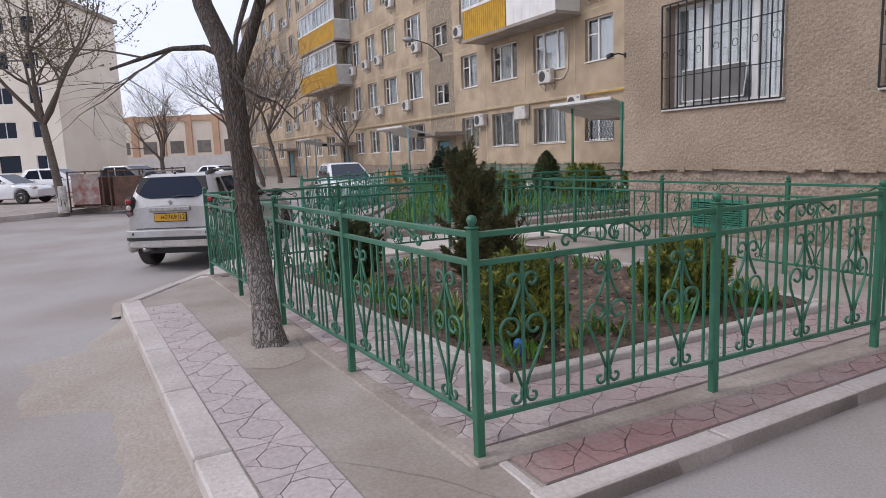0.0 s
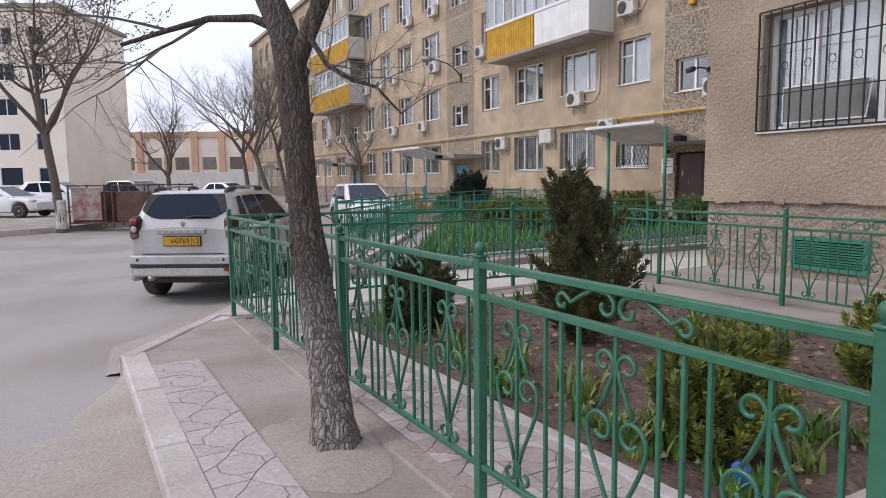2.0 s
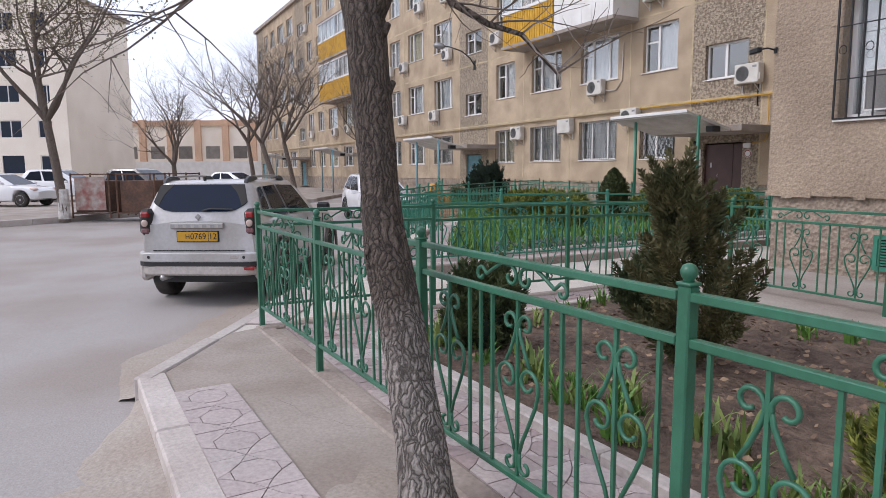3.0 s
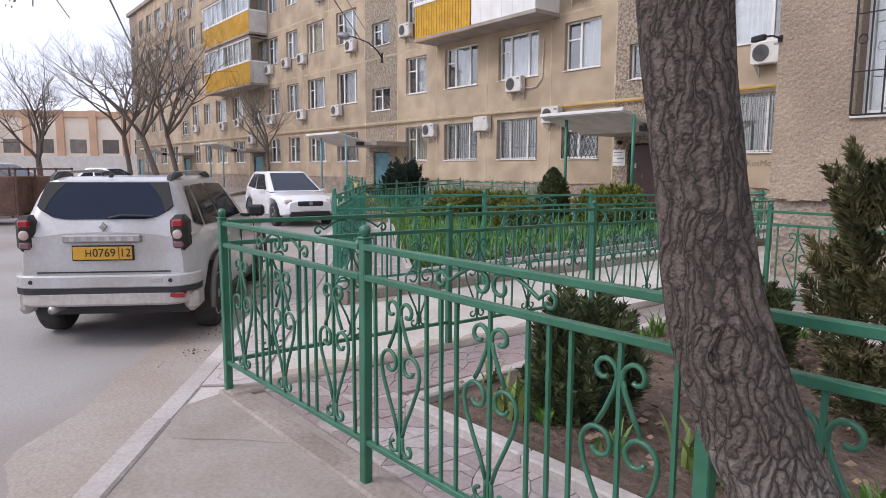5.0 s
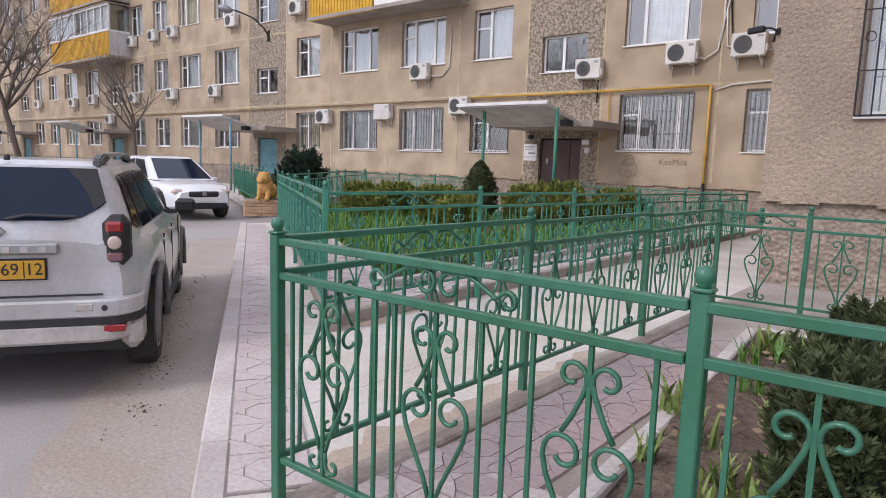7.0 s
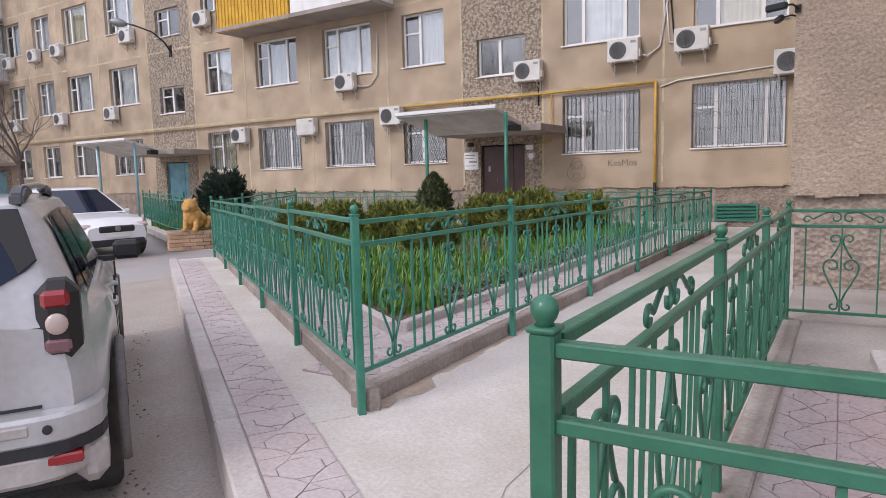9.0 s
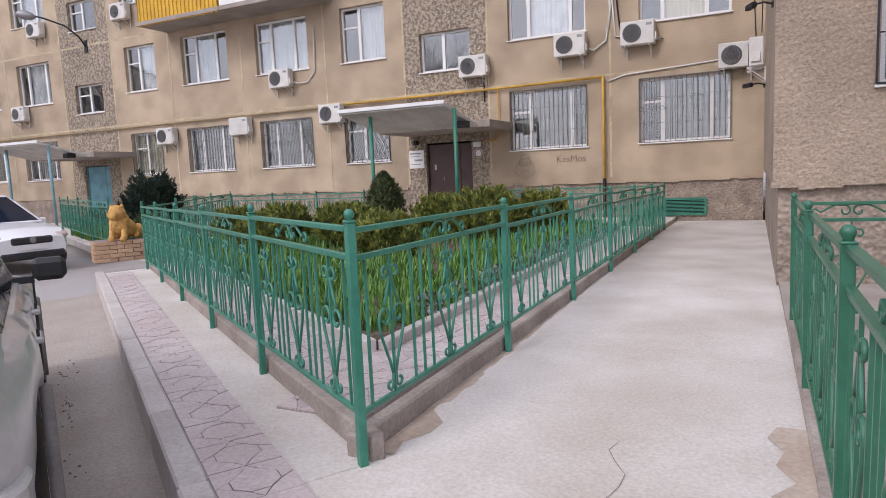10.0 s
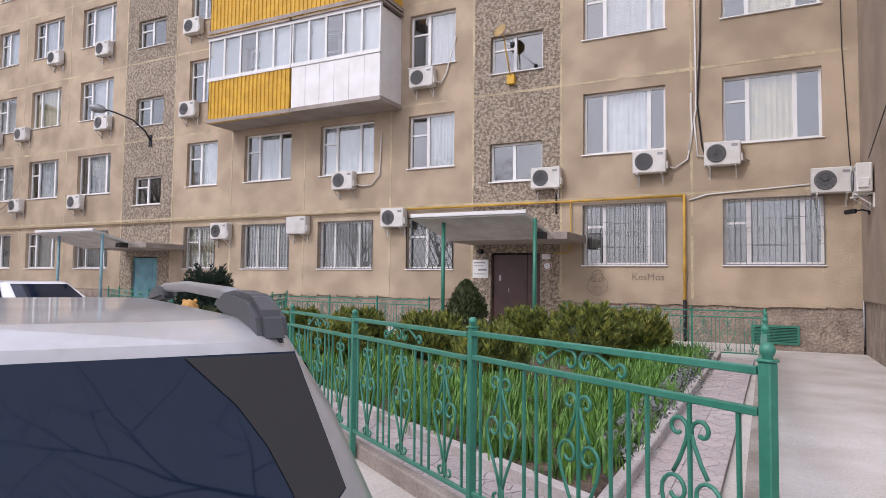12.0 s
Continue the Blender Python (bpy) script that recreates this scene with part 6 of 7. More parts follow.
cable([(-12.0, FY - 0.03, 8.6), (-12.03, FY - 0.03, 7.0), (-12.1, FY - 0.04, 5.6), (-12.0, FY - 0.04, 4.6), (-11.9, FY - 0.04, 4.2)], 0.02, "black cable bundle down the wall")
cable([(-12.15, FY - 0.03, 8.6), (-12.12, FY - 0.03, 5.5), (-12.3, FY - 0.05, 4.5)], 0.022, "pale cable down the wall", ACWHITE)
cable([(-12.3, FY - 0.03, 3.3), (-11.9, FY - 0.03, 3.42), (-10.4, FY - 0.03, 3.5), (-9.6, FY - 0.03, 3.55)], 0.02, "pale cable above the window", ACWHITE)
cable([(-9.2, FY - 0.03, 12.0), (-9.15, FY - 0.03, 6.5), (-9.05, FY - 0.03, 4.2), (-9.0, FY - 0.03, 3.4)], 0.01, "dark cable beside the inner corner")
cable([(-8.9, BY + 0.3, 5.4), (-8.93, BY + 2.2, 4.7), (-8.93, BY + 5.0, 4.1), (-8.93, BY + 7.0, 3.7)], 0.01, "black cable along the block")
cable([(-15.55, FY - 0.03, 3.75), (-15.55, FY - 0.03, 3.1)], 0.018, "dark cable below an air conditioner")


def cctv(m, label="small dark camera on a wall arm"):
    c = thing("security_camera", m, label, "camera")
    part("arm", tube(bmesh.new(), [(0, 0, 0), (0, -0.15, 0.04), (-0.05, -0.28, 0.02)], 0.015, 6), BLACKMETAL, c)
    part("housing", bbox(-0.28, 0.0, -0.34, -0.25, -0.03, 0.06, 0.015), BLACKMETAL, c)
    part("mount", bbox(-0.04, 0.04, -0.02, 0.0, -0.05, 0.05), BLACKMETAL, c)
    return c


cctv(pose(BX + 0.02, BY, 2.86, 0, 0, -25) @ Matrix.Scale(0.75, 4))
cctv(pose(BX + 0.0, BY + 0.9, 2.95, 0, 0, -70) @ Matrix.Scale(0.7, 4))
cctv(pose(BX, 18.89, 2.75, 0, 0, -60))

# wall lamp with a curved arm
lamp = thing("wall_lamp", pose(-31.15, FY, 6.5), "grey street lamp on a curved wall arm", "lamp")
part("arm", tube(bmesh.new(), [(0, 0, -0.1), (-0.02, -0.25, 0.25), (-0.25, -0.6, 0.6), (-0.75, -1.0, 0.85), (-1.0, -1.2, 0.93)], 0.03, 7), BLACKMETAL, lamp, smooth=True)
part("head", lathe(bmesh.new(), [(0.04, -0.32), (0.13, -0.2), (0.17, 0.02), (0.12, 0.22), (0.05, 0.3)], 12, pose(-1.2, -1.35, 0.95, 78, 0, -50)), GREYMETAL, lamp, "dusty grey lamp head", smooth=True)
part("plate", bbox(-0.08, 0.08, -0.03, 0.0, -0.3, 0.15), BLACKMETAL, lamp)
dish = thing("satellite_dish", pose(-16.75, FY - 0.02, 6.75), "small ochre satellite dish with yellow bracket", "satellite dish")
part("bowl", lathe(bmesh.new(), [(0.0, 0.0), (0.12, 0.02), (0.2, 0.06), (0.205, 0.065), (0.12, 0.03), (0.0, 0.012)], 18, pose(-0.2, -0.45, 1.25, 65, 0, -20)), mat("ochre_sheet", (0.45, 0.30, 0.12), 0.5, grain=20), dish, smooth=True)
part("mast", tube(bmesh.new(), [(-0.05, -0.05, 0.05), (-0.05, -0.3, 0.4), (-0.15, -0.42, 1.2)], 0.02, 6), PIPE, dish)
part("bracket", bbox(-0.16, 0.06, -0.12, 0.0, -0.08, 0.18, 0.01), YELLOW, dish)
part("feed_arm", tube(bmesh.new(), [(-0.15, -0.45, 1.1), (0.25, -0.75, 0.75)], 0.012, 5), GREYMETAL, dish)
part("feed", bbox(0.2, 0.3, -0.82, -0.7, 0.68, 0.8, 0.02), BLACKMETAL, dish)


# balconies
def balcony(x0, x1, z0, yellow, label, glaze=True, side=WHITE, depth=1.15, low=1.25, high=2.7, lattice=None):
    b = thing("balcony", pose(x0, FY, z0), label, "balcony", group="balconies")
    w = x1 - x0
    part("floor_slab", bbox(-0.02, w + 0.05, -depth - 0.05, 0, -0.12, 0.0), CONCRETE, b, "stained concrete balcony slab")
    if yellow:
        bm = bmesh.new()
        n = int(w / 0.16)
        for i in range(n):
            xa = w * i / n
            prof = ((0, 0), (0.3, 0), (0.4, -0.03), (0.8, -0.03), (0.9, 0))
            pts = [(xa + f * w / n, -depth + d) for f, d in prof] + [(xa + w / n, -depth)]
            for p, q in zip(pts, pts[1:]):
                bm.faces.new([bm.verts.new(c) for c in ((p[0], p[1], -0.15), (q[0], q[1], -0.15), (q[0], q[1], low), (p[0], p[1], low))])
        part("cladding", bm, YELLOW, b, "ribbed yellow cladding")
        part("side_cladding", bbox(w - 0.03, w, -depth, 0, -0.1, low), YELLOW if side is WHITE else side, b)
        part("side_cladding", bbox(0, 0.03, -depth, 0, -0.1, low), YELLOW, b)
    else:
        n = 6
        for i in range(n):
            part("panel", bbox(w * i / n + 0.005, w * (i + 1) / n - 0.005, -depth - 0.02, -depth + 0.03, 0.0, low - 0.005), WHITE, b, "white plastic panel")
        part("side_panel", bbox(w - 0.03, w, -depth + 0.03, 0, 0.0, low), WHITE, b)
        part("side_panel", bbox(0, 0.03, -depth + 0.03, 0, 0.0, low), WHITE, b)
    if glaze:
        part("rail_cap", bbox(-0.02, w + 0.02, -depth - 0.05, -depth + 0.06, low, low + 0.12, 0.008), WHITE, b)
        part("head", bbox(-0.02, w + 0.02, -depth - 0.04, -depth + 0.05, high - 0.1, high), WHITE, b)
        n = 5 if w < 5 else 9
        for i in range(n + 1):
            x = w * i / n
            part("mullion", bbox(max(0, x - 0.035), min(w, x + 0.035), -depth - 0.02, -depth + 0.04, low + 0.12, high - 0.1), WHITE, b)
        for i in range(n):
            part("pane", bbox(w * i / n + 0.03, w * (i + 1) / n - 0.03, -depth + 0.005, -depth + 0.012, low + 0.12, high - 0.1), GLASS, b).visible_shadow = False
            if i != n // 2:
                part("blind", bbox(w * i / n + 0.04, w * (i + 1) / n - 0.04, -depth + 0.1, -depth + 0.11, low + 0.12, high - 0.1), CURTAIN, b)
        part("side_frame", bbox(w - 0.05, w, -depth + 0.05, 0, low, low + 0.08), WHITE, b)
        part("side_pane", bbox(w - 0.03, w - 0.02, -depth + 0.05, 0, low + 0.08, high - 0.08), WHITE if not yellow else GLASS, b)
        part("roof_sheet", bbox(-0.05, w + 0.08, -depth - 0.1, 0, high, high + 0.05), CONCRETE, b)
    return b


balcony(-27.0, -23.55, 6.5, True, "glazed balcony with ribbed yellow cladding")
balcony(-23.5, -20.32, 6.5, False, "closed white plastic balcony")
balcony(-27.0, -20.32, 9.45, True, "glazed balcony with ribbed yellow cladding on the fourth floor")
balcony(-51.9, -43.9, 6.5, True, "glazed balcony with yellow cladding and grey side", side=TIN)
balcony(-51.9, -43.9, 9.5, True, "glazed balcony with yellow cladding and grey side", side=TIN)


# entrances: canopy, columns, door
def canopy(cx, label, post_mat, wide=2.8):
    c = thing("entrance_canopy", pose(cx, FY - 20.0, 0), label, "canopy", group="entrance canopies")
    w = wide / 2
    bm = bmesh.new()
    vs = [bm.verts.new(p) for p in ((-w, 16.75, 2.74), (w, 16.75, 2.74), (w + 0.1, 18.35, 2.32), (-w + 0.2, 18.35, 2.32), (-w, 16.75, 2.82), (w, 16.75, 2.82), (w + 0.1, 18.35, 2.40), (-w + 0.2, 18.35, 2.40))]
    for q in ((3, 2, 1, 0), (4, 5, 6, 7), (0, 1, 5, 4), (2, 3, 7, 6), (1, 2, 6, 5), (3, 0, 4, 7)):
        bm.faces.new([vs[i] for i in q])
    part("roof_sheet", bm, TIN, c, "pale upturned canopy sheet with worn edge")
    part("slab", bbox(-w + 0.1, w + 0.45, 18.3, 20.0, 2.32, 2.5, 0.01), CONCRETE, c, "rough concrete slab over the door")
    part("edge_strip", bbox(-w - 0.01, w + 0.01, 16.7, 16.75, 2.78, 2.86), WHITE, c)
    for x in (-0.72, 1.5):
        part("column", tube(bmesh.new(), [(x, 17.05, -0.1), (x, 17.05, 2.7)], 0.045, 8), post_mat, c, smooth=True)
    part("drain", bbox(w - 0.12, w + 0.1, 17.6, 17.9, 2.3, 2.45), BLACKMETAL, c)
    return c


BLUEPOST = mat("pale_blue_paint", (0.20, 0.36, 0.40), 0.5, grain=30, stain=3)
canopy(-16.62, "pale upturned entrance canopy on green columns", FENCE2)
canopy(-31.0, "pale upturned entrance canopy on blue columns", BLUEPOST, 3.0)
canopy(-45.6, "pale upturned entrance canopy on blue columns", BLUEPOST, 3.0)
canopy(-60.2, "pale upturned entrance canopy on blue columns", BLUEPOST, 3.0)


def entrance_door(cx, material, label, number):
    d = thing("door_%d" % number, pose(cx, FY + 0.12, 0), label, "door", kind="structure")
    part("leaf", bbox(-0.66, 0.30, 0, 0.06, 0.04, 2.06, 0.006), material, d)
    part("side_leaf", bbox(0.31, 0.66, 0.004, 0.064, 0.04, 2.06, 0.006), material, d)
    part("door_frame", bbox(-0.7, -0.665, -0.02, 0.1, 0.02, 2.1), material, d)
    part("door_frame", bbox(0.665, 0.7, -0.02, 0.1, 0.02, 2.1), material, d)
    part("lock_plate", bbox(-0.5, -0.44, -0.012, 0.0, 1.35, 1.5), SILVER, d, "bright lock plate")
    part("handle", tube(bmesh.new(), [(-0.2, -0.03, 1.05), (-0.2, -0.05, 1.1), (-0.2, -0.03, 1.15)], 0.012, 5), SILVER, d)
    part("threshold", bbox(-0.75, 0.75, -0.3, 0.0, -0.02, 0.03), CONCRETE, d)


entrance_door(-16.69, DOORBROWN, "brown steel entrance door with a side leaf", 1)
for i, bay in enumerate([b for b in BAYS if b[2] == "stair"][1:]):
    entrance_door((bay[0] + bay[1]) / 2, DOORBLUE, "light blue painted entrance door", i + 2)
sign = part("notice_board", bbox(-17.92, -17.45, FY - 0.03, FY - 0.005, 1.42, 1.92, 0.004), WHITE)
tagged(sign, "white notice board with printed sheets beside the entrance", "notice board")
for i, (a, b, z, h) in enumerate(((-17.88, -17.55, 1.82, 0.03), (-17.88, -17.6, 1.74, 0.02), (-17.75, -17.5, 1.62, 0.05), (-17.88, -17.55, 1.52, 0.02))):
    part("print_bar", bbox(a, b, FY - 0.036, FY - 0.031, z, z + h), GREYMETAL, sign)
box2 = part("intercom_box", bbox(-15.92, -15.7, FY - 0.07, FY - 0.005, 1.92, 2.06, 0.01), WHITE)
tagged(box2, "small white box beside the entrance", "wall box")
nos = part("round_sign", lathe(bmesh.new(), [(0.115, 0), (0.115, 0.012)], 20, pose(-15.79, FY - 0.004, 1.75, 90)), WHITE)
tagged(nos, "round white sign with a red ring", "sign")
part("ring", tube(bmesh.new(), [(-15.79 + 0.095 * math.cos(a), FY - 0.018, 1.75 + 0.095 * math.sin(a)) for a in np.linspace(0, 2 * math.pi, 19)], 0.012, 4), REDLENS, nos)
wl1 = part("entrance_lamp", bbox(-17.72, -17.6, FY - 0.14, FY, 2.08, 2.2, 0.02), BLACKMETAL)
tagged(wl1, "small dark lamp above the notice board", "lamp")
# scribbles on the wall
SCRIBBLE = mat("grey_spray_paint", (0.20, 0.155, 0.115), 0.9, grain=30, bump=0)
word = lettering("KesMos", 0.24, SCRIBBLE, None, pose(-13.25, FY - 0.004, 1.47, 90), 0.001, "graffiti_word")
tagged(word, "grey sprayed word on the stucco", "graffiti")
bm = bmesh.new()
rs = random.Random(4)
for cx, cz, r in ((-14.48, 1.28, 0.27), (-14.58, 1.4, 0.06), (-14.38, 1.4, 0.06), (-14.48, 1.15, 0.1), (-14.48, 1.5, 0.15)):
    tube(bm, [(cx + r * math.cos(a) * rs.uniform(0.85, 1.1), FY - 0.004, cz + r * math.sin(a) * rs.uniform(0.85, 1.1)) for a in np.linspace(0, 6.1, 15)], 0.009, 4, flat=0.4)
tagged(part("graffiti_scrawl", bm, SCRIBBLE), "grey sprayed scrawl on the stucco", "graffiti")


def vent(m, w, h, label):
    v = thing("vent_grille", m, label, "vent", group="cellar vents")
    part("backing", bbox(0, w, -0.01, 0.02, 0, h), DARK, v)
    bm = bmesh.new()
    box(bm, 0, w, -0.05, 0, 0, 0.05), box(bm, 0, w, -0.05, 0, h - 0.05, h), box(bm, 0, 0.05, -0.05, 0, 0.05, h - 0.05), box(bm, w - 0.05, w, -0.05, 0, 0.05, h - 0.05)
    part("vent_frame", bm, FENCE2, v)
    n = 9
    for i in range(n):
        z = 0.06 + (h - 0.12) * (i + 0.5) / n
        part("slat", bbox(0.05, w - 0.05, -0.04, -0.008, z - 0.012, z + 0.006), FENCE2, v)


vent(pose(-7.46, BY + 0.05, 0.12), 0.95, 0.42, "green louvred cellar vent in the plinth")
vent(pose(-11.0, FY + 0.03, 0.0), 0.96, 0.42, "green louvred cellar vent in the plinth")
vent(pose(-14.6, FY + 0.03, 0.1), 0.9, 0.4, "green louvred cellar vent in the plinth")
# cracked lower edge of the stucco
for x0, x1, y in ((BX - 0.02, BX + 12, BY), (-15.4, -8.86, FY), (-29.8, -18.0, FY)):
    bm = bmesh.new()
    x = x0
    while x < x1:
        st = min(random.uniform(0.12, 0.35), x1 - x)
        d = random.uniform(0.0, 0.045)
        zt = (1.0 if y == BY else PLINTH_TOP)
        box(bm, x, x + st, y - 0.012 - d * 0.4, y + 0.08, zt - 0.02 - d, zt + 0.03)
        x += st
    ob = part("stucco_edge", bm, ROUGHCAST if y == BY else STUCCO)
    tagged(ob, "broken lower edge of the stucco", "wall edge", kind="structure")


# ---- dirt along the walk's edges and cracks in its concrete ----
def dirt_edge(a, b, width, seed, z=0.001, label="brown dirt gathered along the fence footing", fall=(0.0, 0.0)):
    """A thin uneven film of dirt from a to b, spreading to the left of that line."""
    m, length = along(a, b)
    bm, row = bmesh.new(), []
    n = int(length * 7)
    for i in range(n + 1):
        u = length * i / n
        w = width * (0.55 + 0.9 * noise.noise(Vector((u * 1.1, seed, 0))) + 0.5 * noise.noise(Vector((u * 4.3, seed, 5))) + 0.25 * noise.noise(Vector((u * 13, seed, 9))))
        zz = z - fall[0] + (fall[0] - fall[1]) * i / n
        row.append((bm.verts.new(m @ Vector((u, 0, zz + 0.004))), bm.verts.new(m @ Vector((u, max(0.03, w), zz)))))
    for p, q in zip(row, row[1:]):
        bm.faces.new((p[0], q[0], q[1], p[1]))
    tagged(part("dirt_edge", bm, EDGEDIRT), label, "dirt", kind="structure")


def crack(a, b, seed, z=-0.009, wide=0.002):
    m, length = along(a, b)
    bm, row = bmesh.new(), []
    n = int(length * 9)
    for i in range(n + 1):
        u = length * i / n
        y = 0.16 * noise.noise(Vector((u * 0.9, seed, 0))) + 0.07 * noise.noise(Vector((u * 4, seed, 3)))
        w = wide * (0.6 + abs(noise.noise(Vector((u * 3, seed, 8)))))
        row.append((bm.verts.new(m @ Vector((u, y - w, z))), bm.verts.new(m @ Vector((u, y + w, z)))))
    for p, q in zip(row, row[1:]):
        bm.faces.new((p[0], q[0], q[1], p[1]))
    tagged(part("crack", bm, JOINT), "crack in the concrete walk", "crack", kind="structure")


EDGEDIRT = mat("edge_dirt", (0.45, 0.37, 0.30), 0.97, second=(0.37, 0.29, 0.225), grain=40, stain=3, amount=0.3, bump=0.3, bump_scale=40)
dirt_edge((-10.71, 17.0), (-10.59, 6.3), 0.3, 2, z=-0.008, fall=(0.1, 0.0))
dirt_edge((-8.78, 4.6), (-8.74, 7.2), 0.3, 7, z=-0.008, label="brown dirt at the edge of the concrete walk")
for k, (a, b) in enumerate(((kpt(2.2, 0.25), (-9.6, 6.8)),)):
    crack(a, b, 3.0 + k * 4, wide=0.0022)
for k, (a, b) in enumerate((((-7.0, 4.1), (-6.2, 4.5)), ((-3.4, 4.0), (-2.6, 4.5)), ((-8.3, 4.0), (-7.9, 4.4)))):
    crack(a, b, 31.0 + k * 4, z=-0.003, wide=0.002)


# ---- across the street ----
def far_house(m, cols, floors, label, material, w=3.3, wall_name="wall"):
    """A distant house whose front lies in y = 0, looking to -y; x from 0."""
    h = thing("apartment_building", m, label, "building", group="far buildings")
    width, height = cols * w, floors * 3.0 + 1.6
    part("wall", bbox(0, width, 0.14, 12, -0.5, height), material, h)
    part("roof", bbox(-0.3, width + 0.3, -0.15, 12.3, height, height + 0.35), CONCRETE, h)
    grid_me = mesh_of("front_strip", bbox(0, width, 0.0, 0.14, 0, 1.5), material)
    for f in range(floors + 1):
        part("front_strip", grid_me, None, h, m=pose(0, 0, 3.0 * f - (0.0 if f else 0.2)))
    pier = mesh_of("pier", bbox(-0.7, 0.7, 0.003, 0.14, 0, height - 0.02), material)
    for c in range(cols + 1):
        part("pier", pier, None, h, m=pose(min(max(c * w, 0.7), width - 0.7), 0, 0))
    fr = bmesh.new()
    for a, b, c, d in ((0.7, w - 0.7, 1.5, 1.57), (0.7, w - 0.7, 2.93, 3.0), (0.7, 0.77, 1.57, 2.93), (w - 0.77, w - 0.7, 1.57, 2.93), (w / 2 - 0.035, w / 2 + 0.035, 1.57, 2.93)):
        box(fr, a, b, 0.06, 0.12, c, d)
    fr = mesh_of("window_frame", fr, WHITE)
    pane = mesh_of("pane", bbox(0.7, w - 0.7, 0.11, 0.13, 1.5, 3.0), CARGLASS)
    rr = random.Random(cols)
    for f in range(floors):
        for c in range(cols):
            win = part("window", pane, None, h, m=pose(c * w, 0, 3.0 * f))
            if rr.random() < 0.75:
                part("window_frame", fr, None, win)
    return h


far_house(pose(-85.4, -30.0, -0.2, 0, 0, 62), 11, 5, "pale cream five-storey apartment house behind bare trees", CREAM)
# low works building with brick piers
works = thing("works_building", pose(-121.0, -14.0, 0, 0, 0, 62), "long low works building with orange brick piers", "building")
part("wall", bbox(0, 76, 0, 10, 0, 8.6), CREAM, works)
part("parapet", bbox(-0.3, 76.3, -0.3, 0.0, 7.9, 8.7), BRICKRED, works)
for i in range(20):
    part("pier", bbox(i * 4.0 - 0.45, i * 4.0 + 0.45, -0.5, 0, 0, 8.8), BRICKRED, works)
for i in range(19):
    part("window", bbox(i * 4.0 + 1.0, i * 4.0 + 3.0, -0.05, 0.02, 3.2, 5.0), ROOM, works)
fencewall = part("yard_wall", bbox(0, 70, 0, 0.25, 0, 2.6), WHITE)
fencewall.matrix_world = pose(-97.0, -12.0, -0.1, 0, 0, 62)
tagged(fencewall, "long white yard wall before the works building", "wall")
# waste bins in mesh cages
RUST = mat("rusty_sheet", (0.16, 0.085, 0.055), 0.8, second=(0.09, 0.055, 0.04), grain=14, stain=3, amount=0.5, bump=0.4)
POSTER = mat("faded_poster", (0.42, 0.36, 0.32), 0.8, second=(0.30, 0.12, 0.10), grain=9, stain=4, amount=0.4, bump=0)


def bin_cage(x, y, turn, poster):
    b = thing("waste_bin", pose(x, y, -0.1, 0, 0, turn), "rusty brown waste bin in a metal cage", "waste bin", group="waste bins")
    part("body", bbox(-0.55, 0.55, -0.5, 0.5, 0.12, 1.15, 0.02), RUST, b)
    for sx in (-0.62, 0.62):
        for sy in (-0.57, 0.57):
            part("cage_post", tube(bmesh.new(), [(sx, sy, -0.05), (sx, sy, 1.4)], 0.03, 5), RUST, b)
    for z in (0.1, 1.36):
        part("cage_rail", tube(bmesh.new(), [(-0.62, -0.57, z), (0.62, -0.57, z), (0.62, 0.57, z), (-0.62, 0.57, z), (-0.62, -0.57, z)], 0.03, 4), RUST, b)
    if poster:
        part("poster", bbox(-0.5, 0.5, -0.585, -0.575, 0.2, 1.28), POSTER, b, "faded torn poster sheet")


bin_cage(-27.75, 3.55, 60, True)
bin_cage(-27.0, 4.85, 60, False)
bin_cage(-27.6, 5.9, 60, False)


# ---- patterned paving pieces: octagon, half diamonds and corners in each slab ----
OCT = [(-0.25, -0.62), (0.25, -0.62), (0.62, -0.25), (0.62, 0.25), (0.25, 0.62), (-0.25, 0.62), (-0.62, 0.25), (-0.62, -0.25)]
TRI = [(0.62, -0.25), (1.0, 0.0), (0.62, 0.25)]
CORNER = [(0.25, 0.62), (0.62, 0.25), (1.0, 0.0), (1.0, 1.0), (0.0, 1.0)]


def spun(poly, k):
    for _ in range(k):
        poly = [(-y, x) for x, y in poly]
    return poly


CELLS = [OCT] + [spun(TRI, k) for k in range(4)] + [spun(CORNER, k) for k in range(4)]


def shrunk(poly, sx, sy, gap):
    cx, cy = sum(p[0] for p in poly) / len(poly), sum(p[1] for p in poly) / len(poly)
    out = []
    for x, y in poly:
        dx, dy = (x - cx) * sx, (y - cy) * sy
        r = math.hypot(dx, dy)
        f = max(0.2, (r - gap) / r)
        out.append((cx * sx + dx * f, cy * sy + dy * f))
    return out


def piece_bm(bm, poly, z0, z1, shift=(0, 0)):
    lo = [bm.verts.new((x + shift[0], y + shift[1], z0)) for x, y in poly]
    hi = [bm.verts.new((x * 1.0 + shift[0], y + shift[1], z1)) for x, y in poly]
    bm.faces.new(hi)
    k = len(lo)
    for i in range(k):
        bm.faces.new((lo[i], lo[(i + 1) % k], hi[(i + 1) % k], hi[i]))


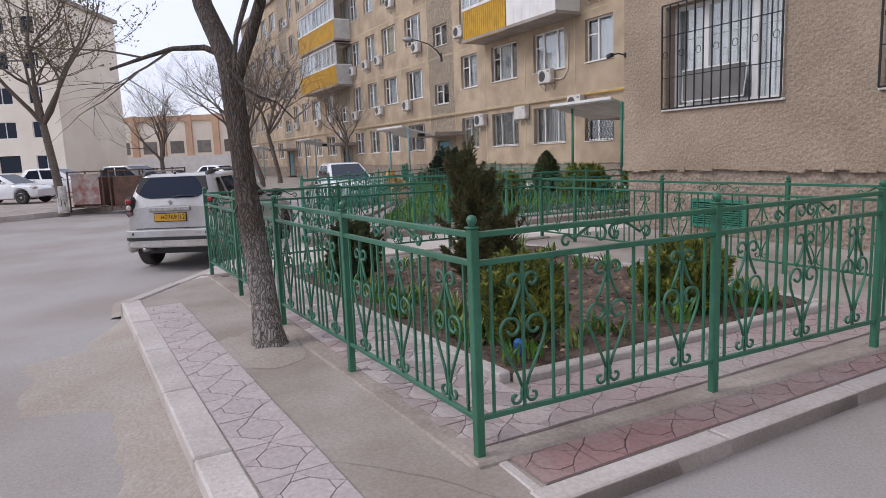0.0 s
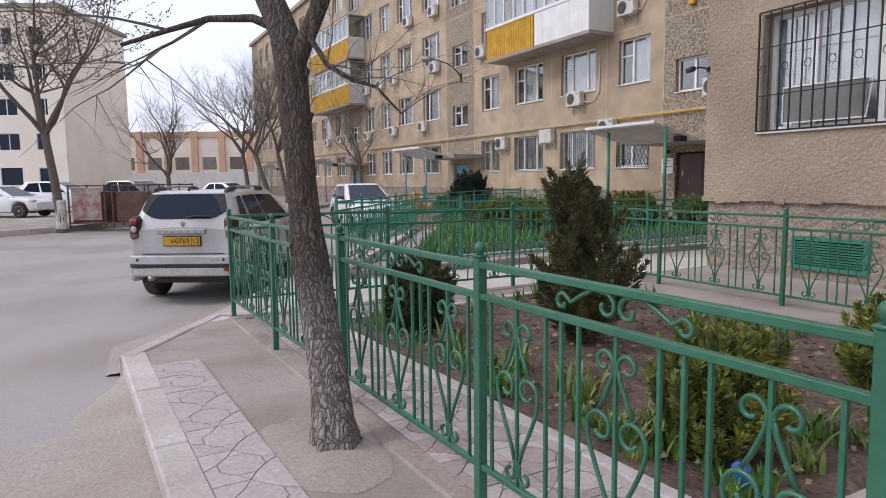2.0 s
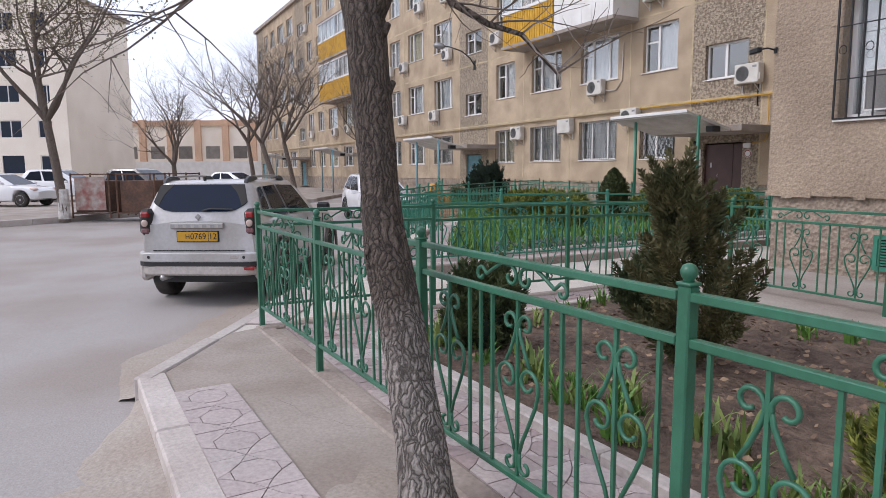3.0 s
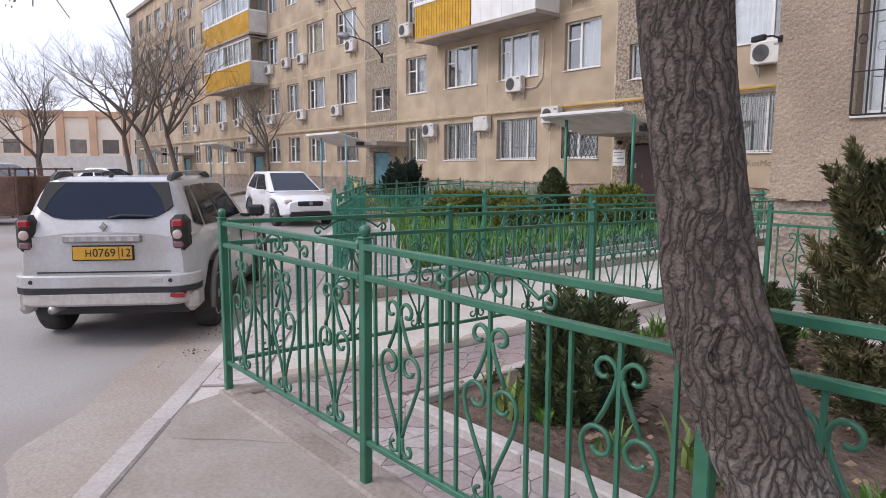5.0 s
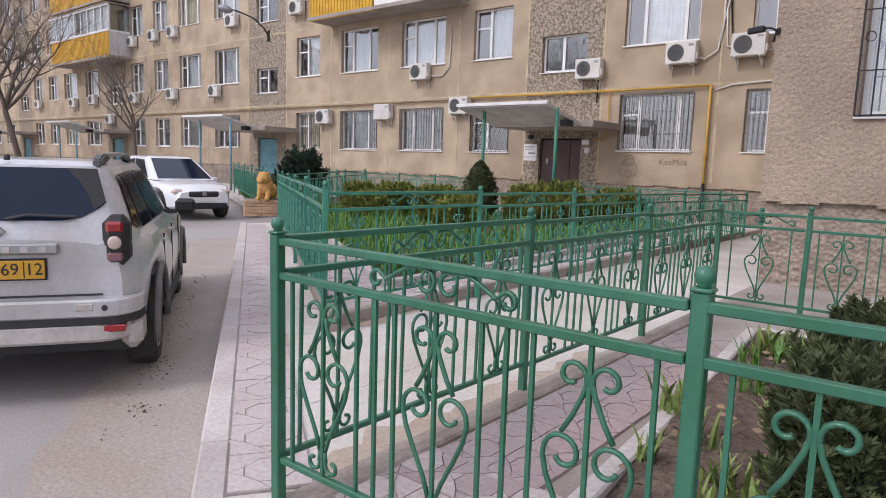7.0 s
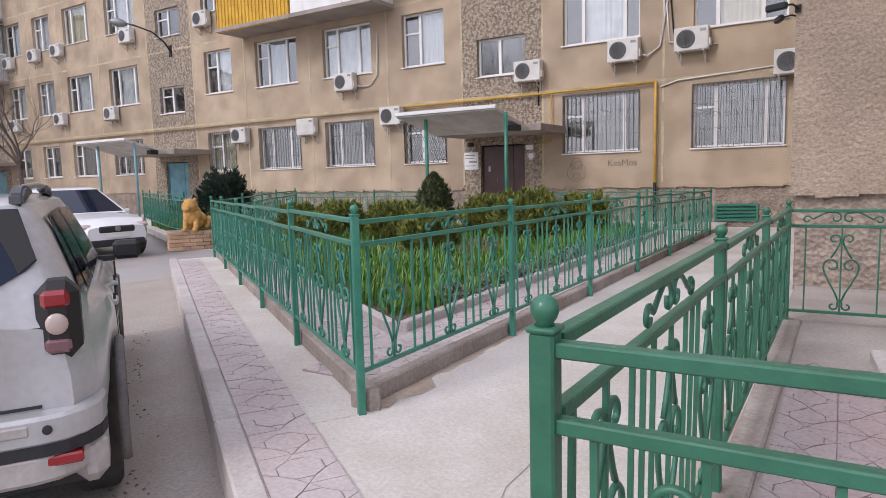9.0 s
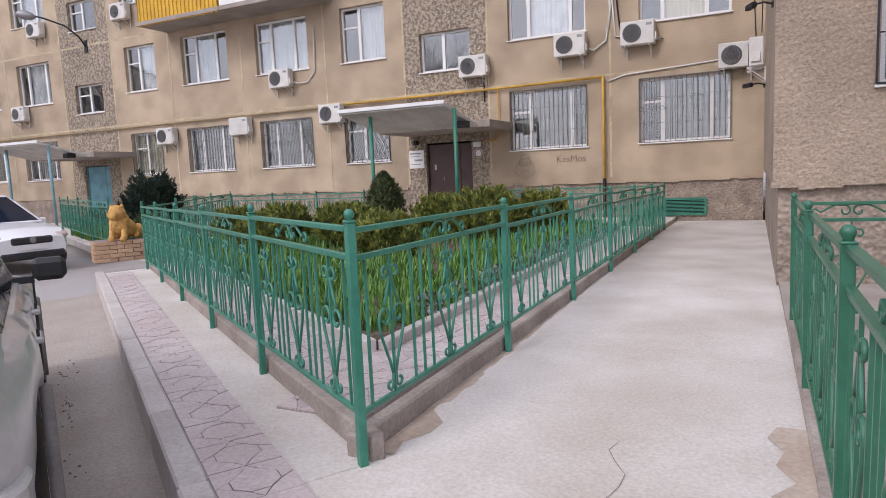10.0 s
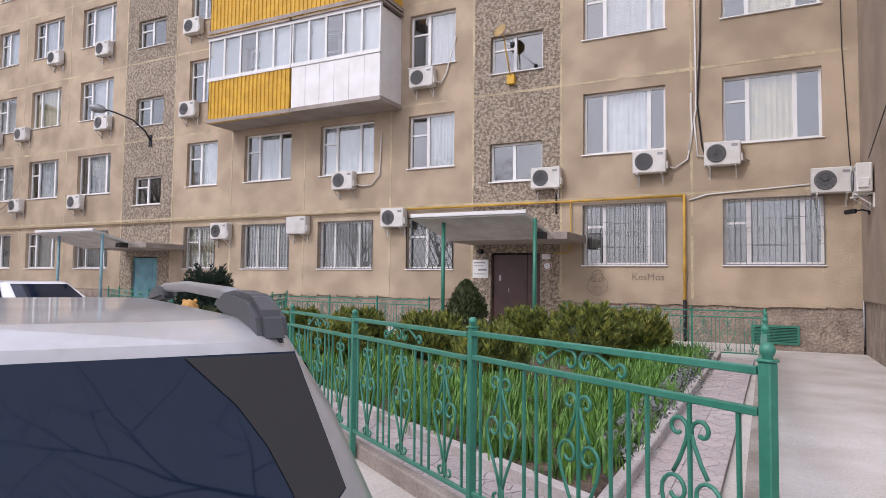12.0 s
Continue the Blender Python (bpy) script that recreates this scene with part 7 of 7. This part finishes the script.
def paving(name, m, nx, ny, sx, sy, materials, label, singly=False, z=0.004, mix=0.0, seed=0):
    """nx by ny slabs of sx by sy metres in the plane of m, on a sandy bedding."""
    rp = random.Random(seed)
    base = part(name, bbox(0, nx * sx, 0, ny * sy, -0.03, 0.001), WORNJOINT if materials[0] in (TILE_GREY, TILE_PALE, TILE_WORN) else JOINT)
    base.matrix_world = m
    tagged(base, label, "paving", kind="structure")
    polys = [shrunk(c, sx / 2, sy / 2, 0.004) for c in CELLS]
    if singly:
        made = {}
        for i in range(nx):
            for j in range(ny):
                mt = rp.choice(materials)
                for k, p in enumerate(polys):
                    if (k, mt.name) not in made:
                        bm = bmesh.new()
                        piece_bm(bm, p, -0.01, z + 0.006)
                        made[(k, mt.name)] = mesh_of("tile", bm, mt)
                    part("tile", made[(k, mt.name)], None, base, m=pose((i + 0.5) * sx, (j + 0.5) * sy, rp.uniform(-0.0015, 0.0015), rp.uniform(-0.25, 0.25), rp.uniform(-0.25, 0.25)))
        return
    bms = [bmesh.new() for _ in materials]
    for i in range(nx):
        for j in range(ny):
            for p in polys:
                piece_bm(rp.choice(bms), p, -0.01, z + rp.uniform(0.003, 0.007), ((i + 0.5) * sx, (j + 0.5) * sy))
    for bm, mt in zip(bms, materials):
        tagged(part("tile_field", bm, mt, base), kind="stuff")


paving("paving_1", pose(-7.35, 3.59, -0.001, 0, 0, 1.6), 26, 1, 0.37, 0.335, [TILE_PINK], "pinkish patterned paving strip behind the kerb", True, seed=1)
m, _ = along(kpt(12.0, 0.13), kpt(1.6, 0.13))
paving("paving_2", m @ pose(0, 0, -0.004), 32, 1, 0.325, 0.33, [TILE_PALE], "worn pinkish paving strip along the second garden", seed=2)
paving("paving_3", pose(-2.63, 4.72, -0.002, 0, 0, 90), 24, 1, 0.3, 0.3, [TILE_RED], "red patterned paving strip beside the fence", seed=3)
paving("paving_4", pose(-8.75, 4.62, -0.001), 19, 2, 0.3, 0.3, [TILE_GREY, TILE_WORN], "pinkish paving inside the garden fence", seed=4)
paving("paving_5", pose(-3.05, 5.2, -0.001, 0, 0, 90), 14, 2, 0.3, 0.27, [TILE_WORN], "pinkish paving inside the garden fence", seed=5)
paving("paving_6", pose(-8.1, 5.2, -0.0005, 0, 0, 90), 10, 2, 0.3, 0.26, [TILE_WORN], "pinkish paving inside the garden fence", seed=6)
paving("paving_7", pose(-10.85, 6.6, -0.001, 0, 0, 90), 34, 2, 0.3, 0.28, [TILE_PALE, TILE_GREY, TILE_PINK], "pink and white paving inside the second fence", seed=7)
m, _ = along(qpt(1.2, -0.1), qpt(7.8, -0.1))
paving("paving_8", m @ pose(0, -0.92, -0.0015), 22, 3, 0.3, 0.3, [TILE_GREY, TILE_PINK], "pale paving inside the second fence", seed=8)
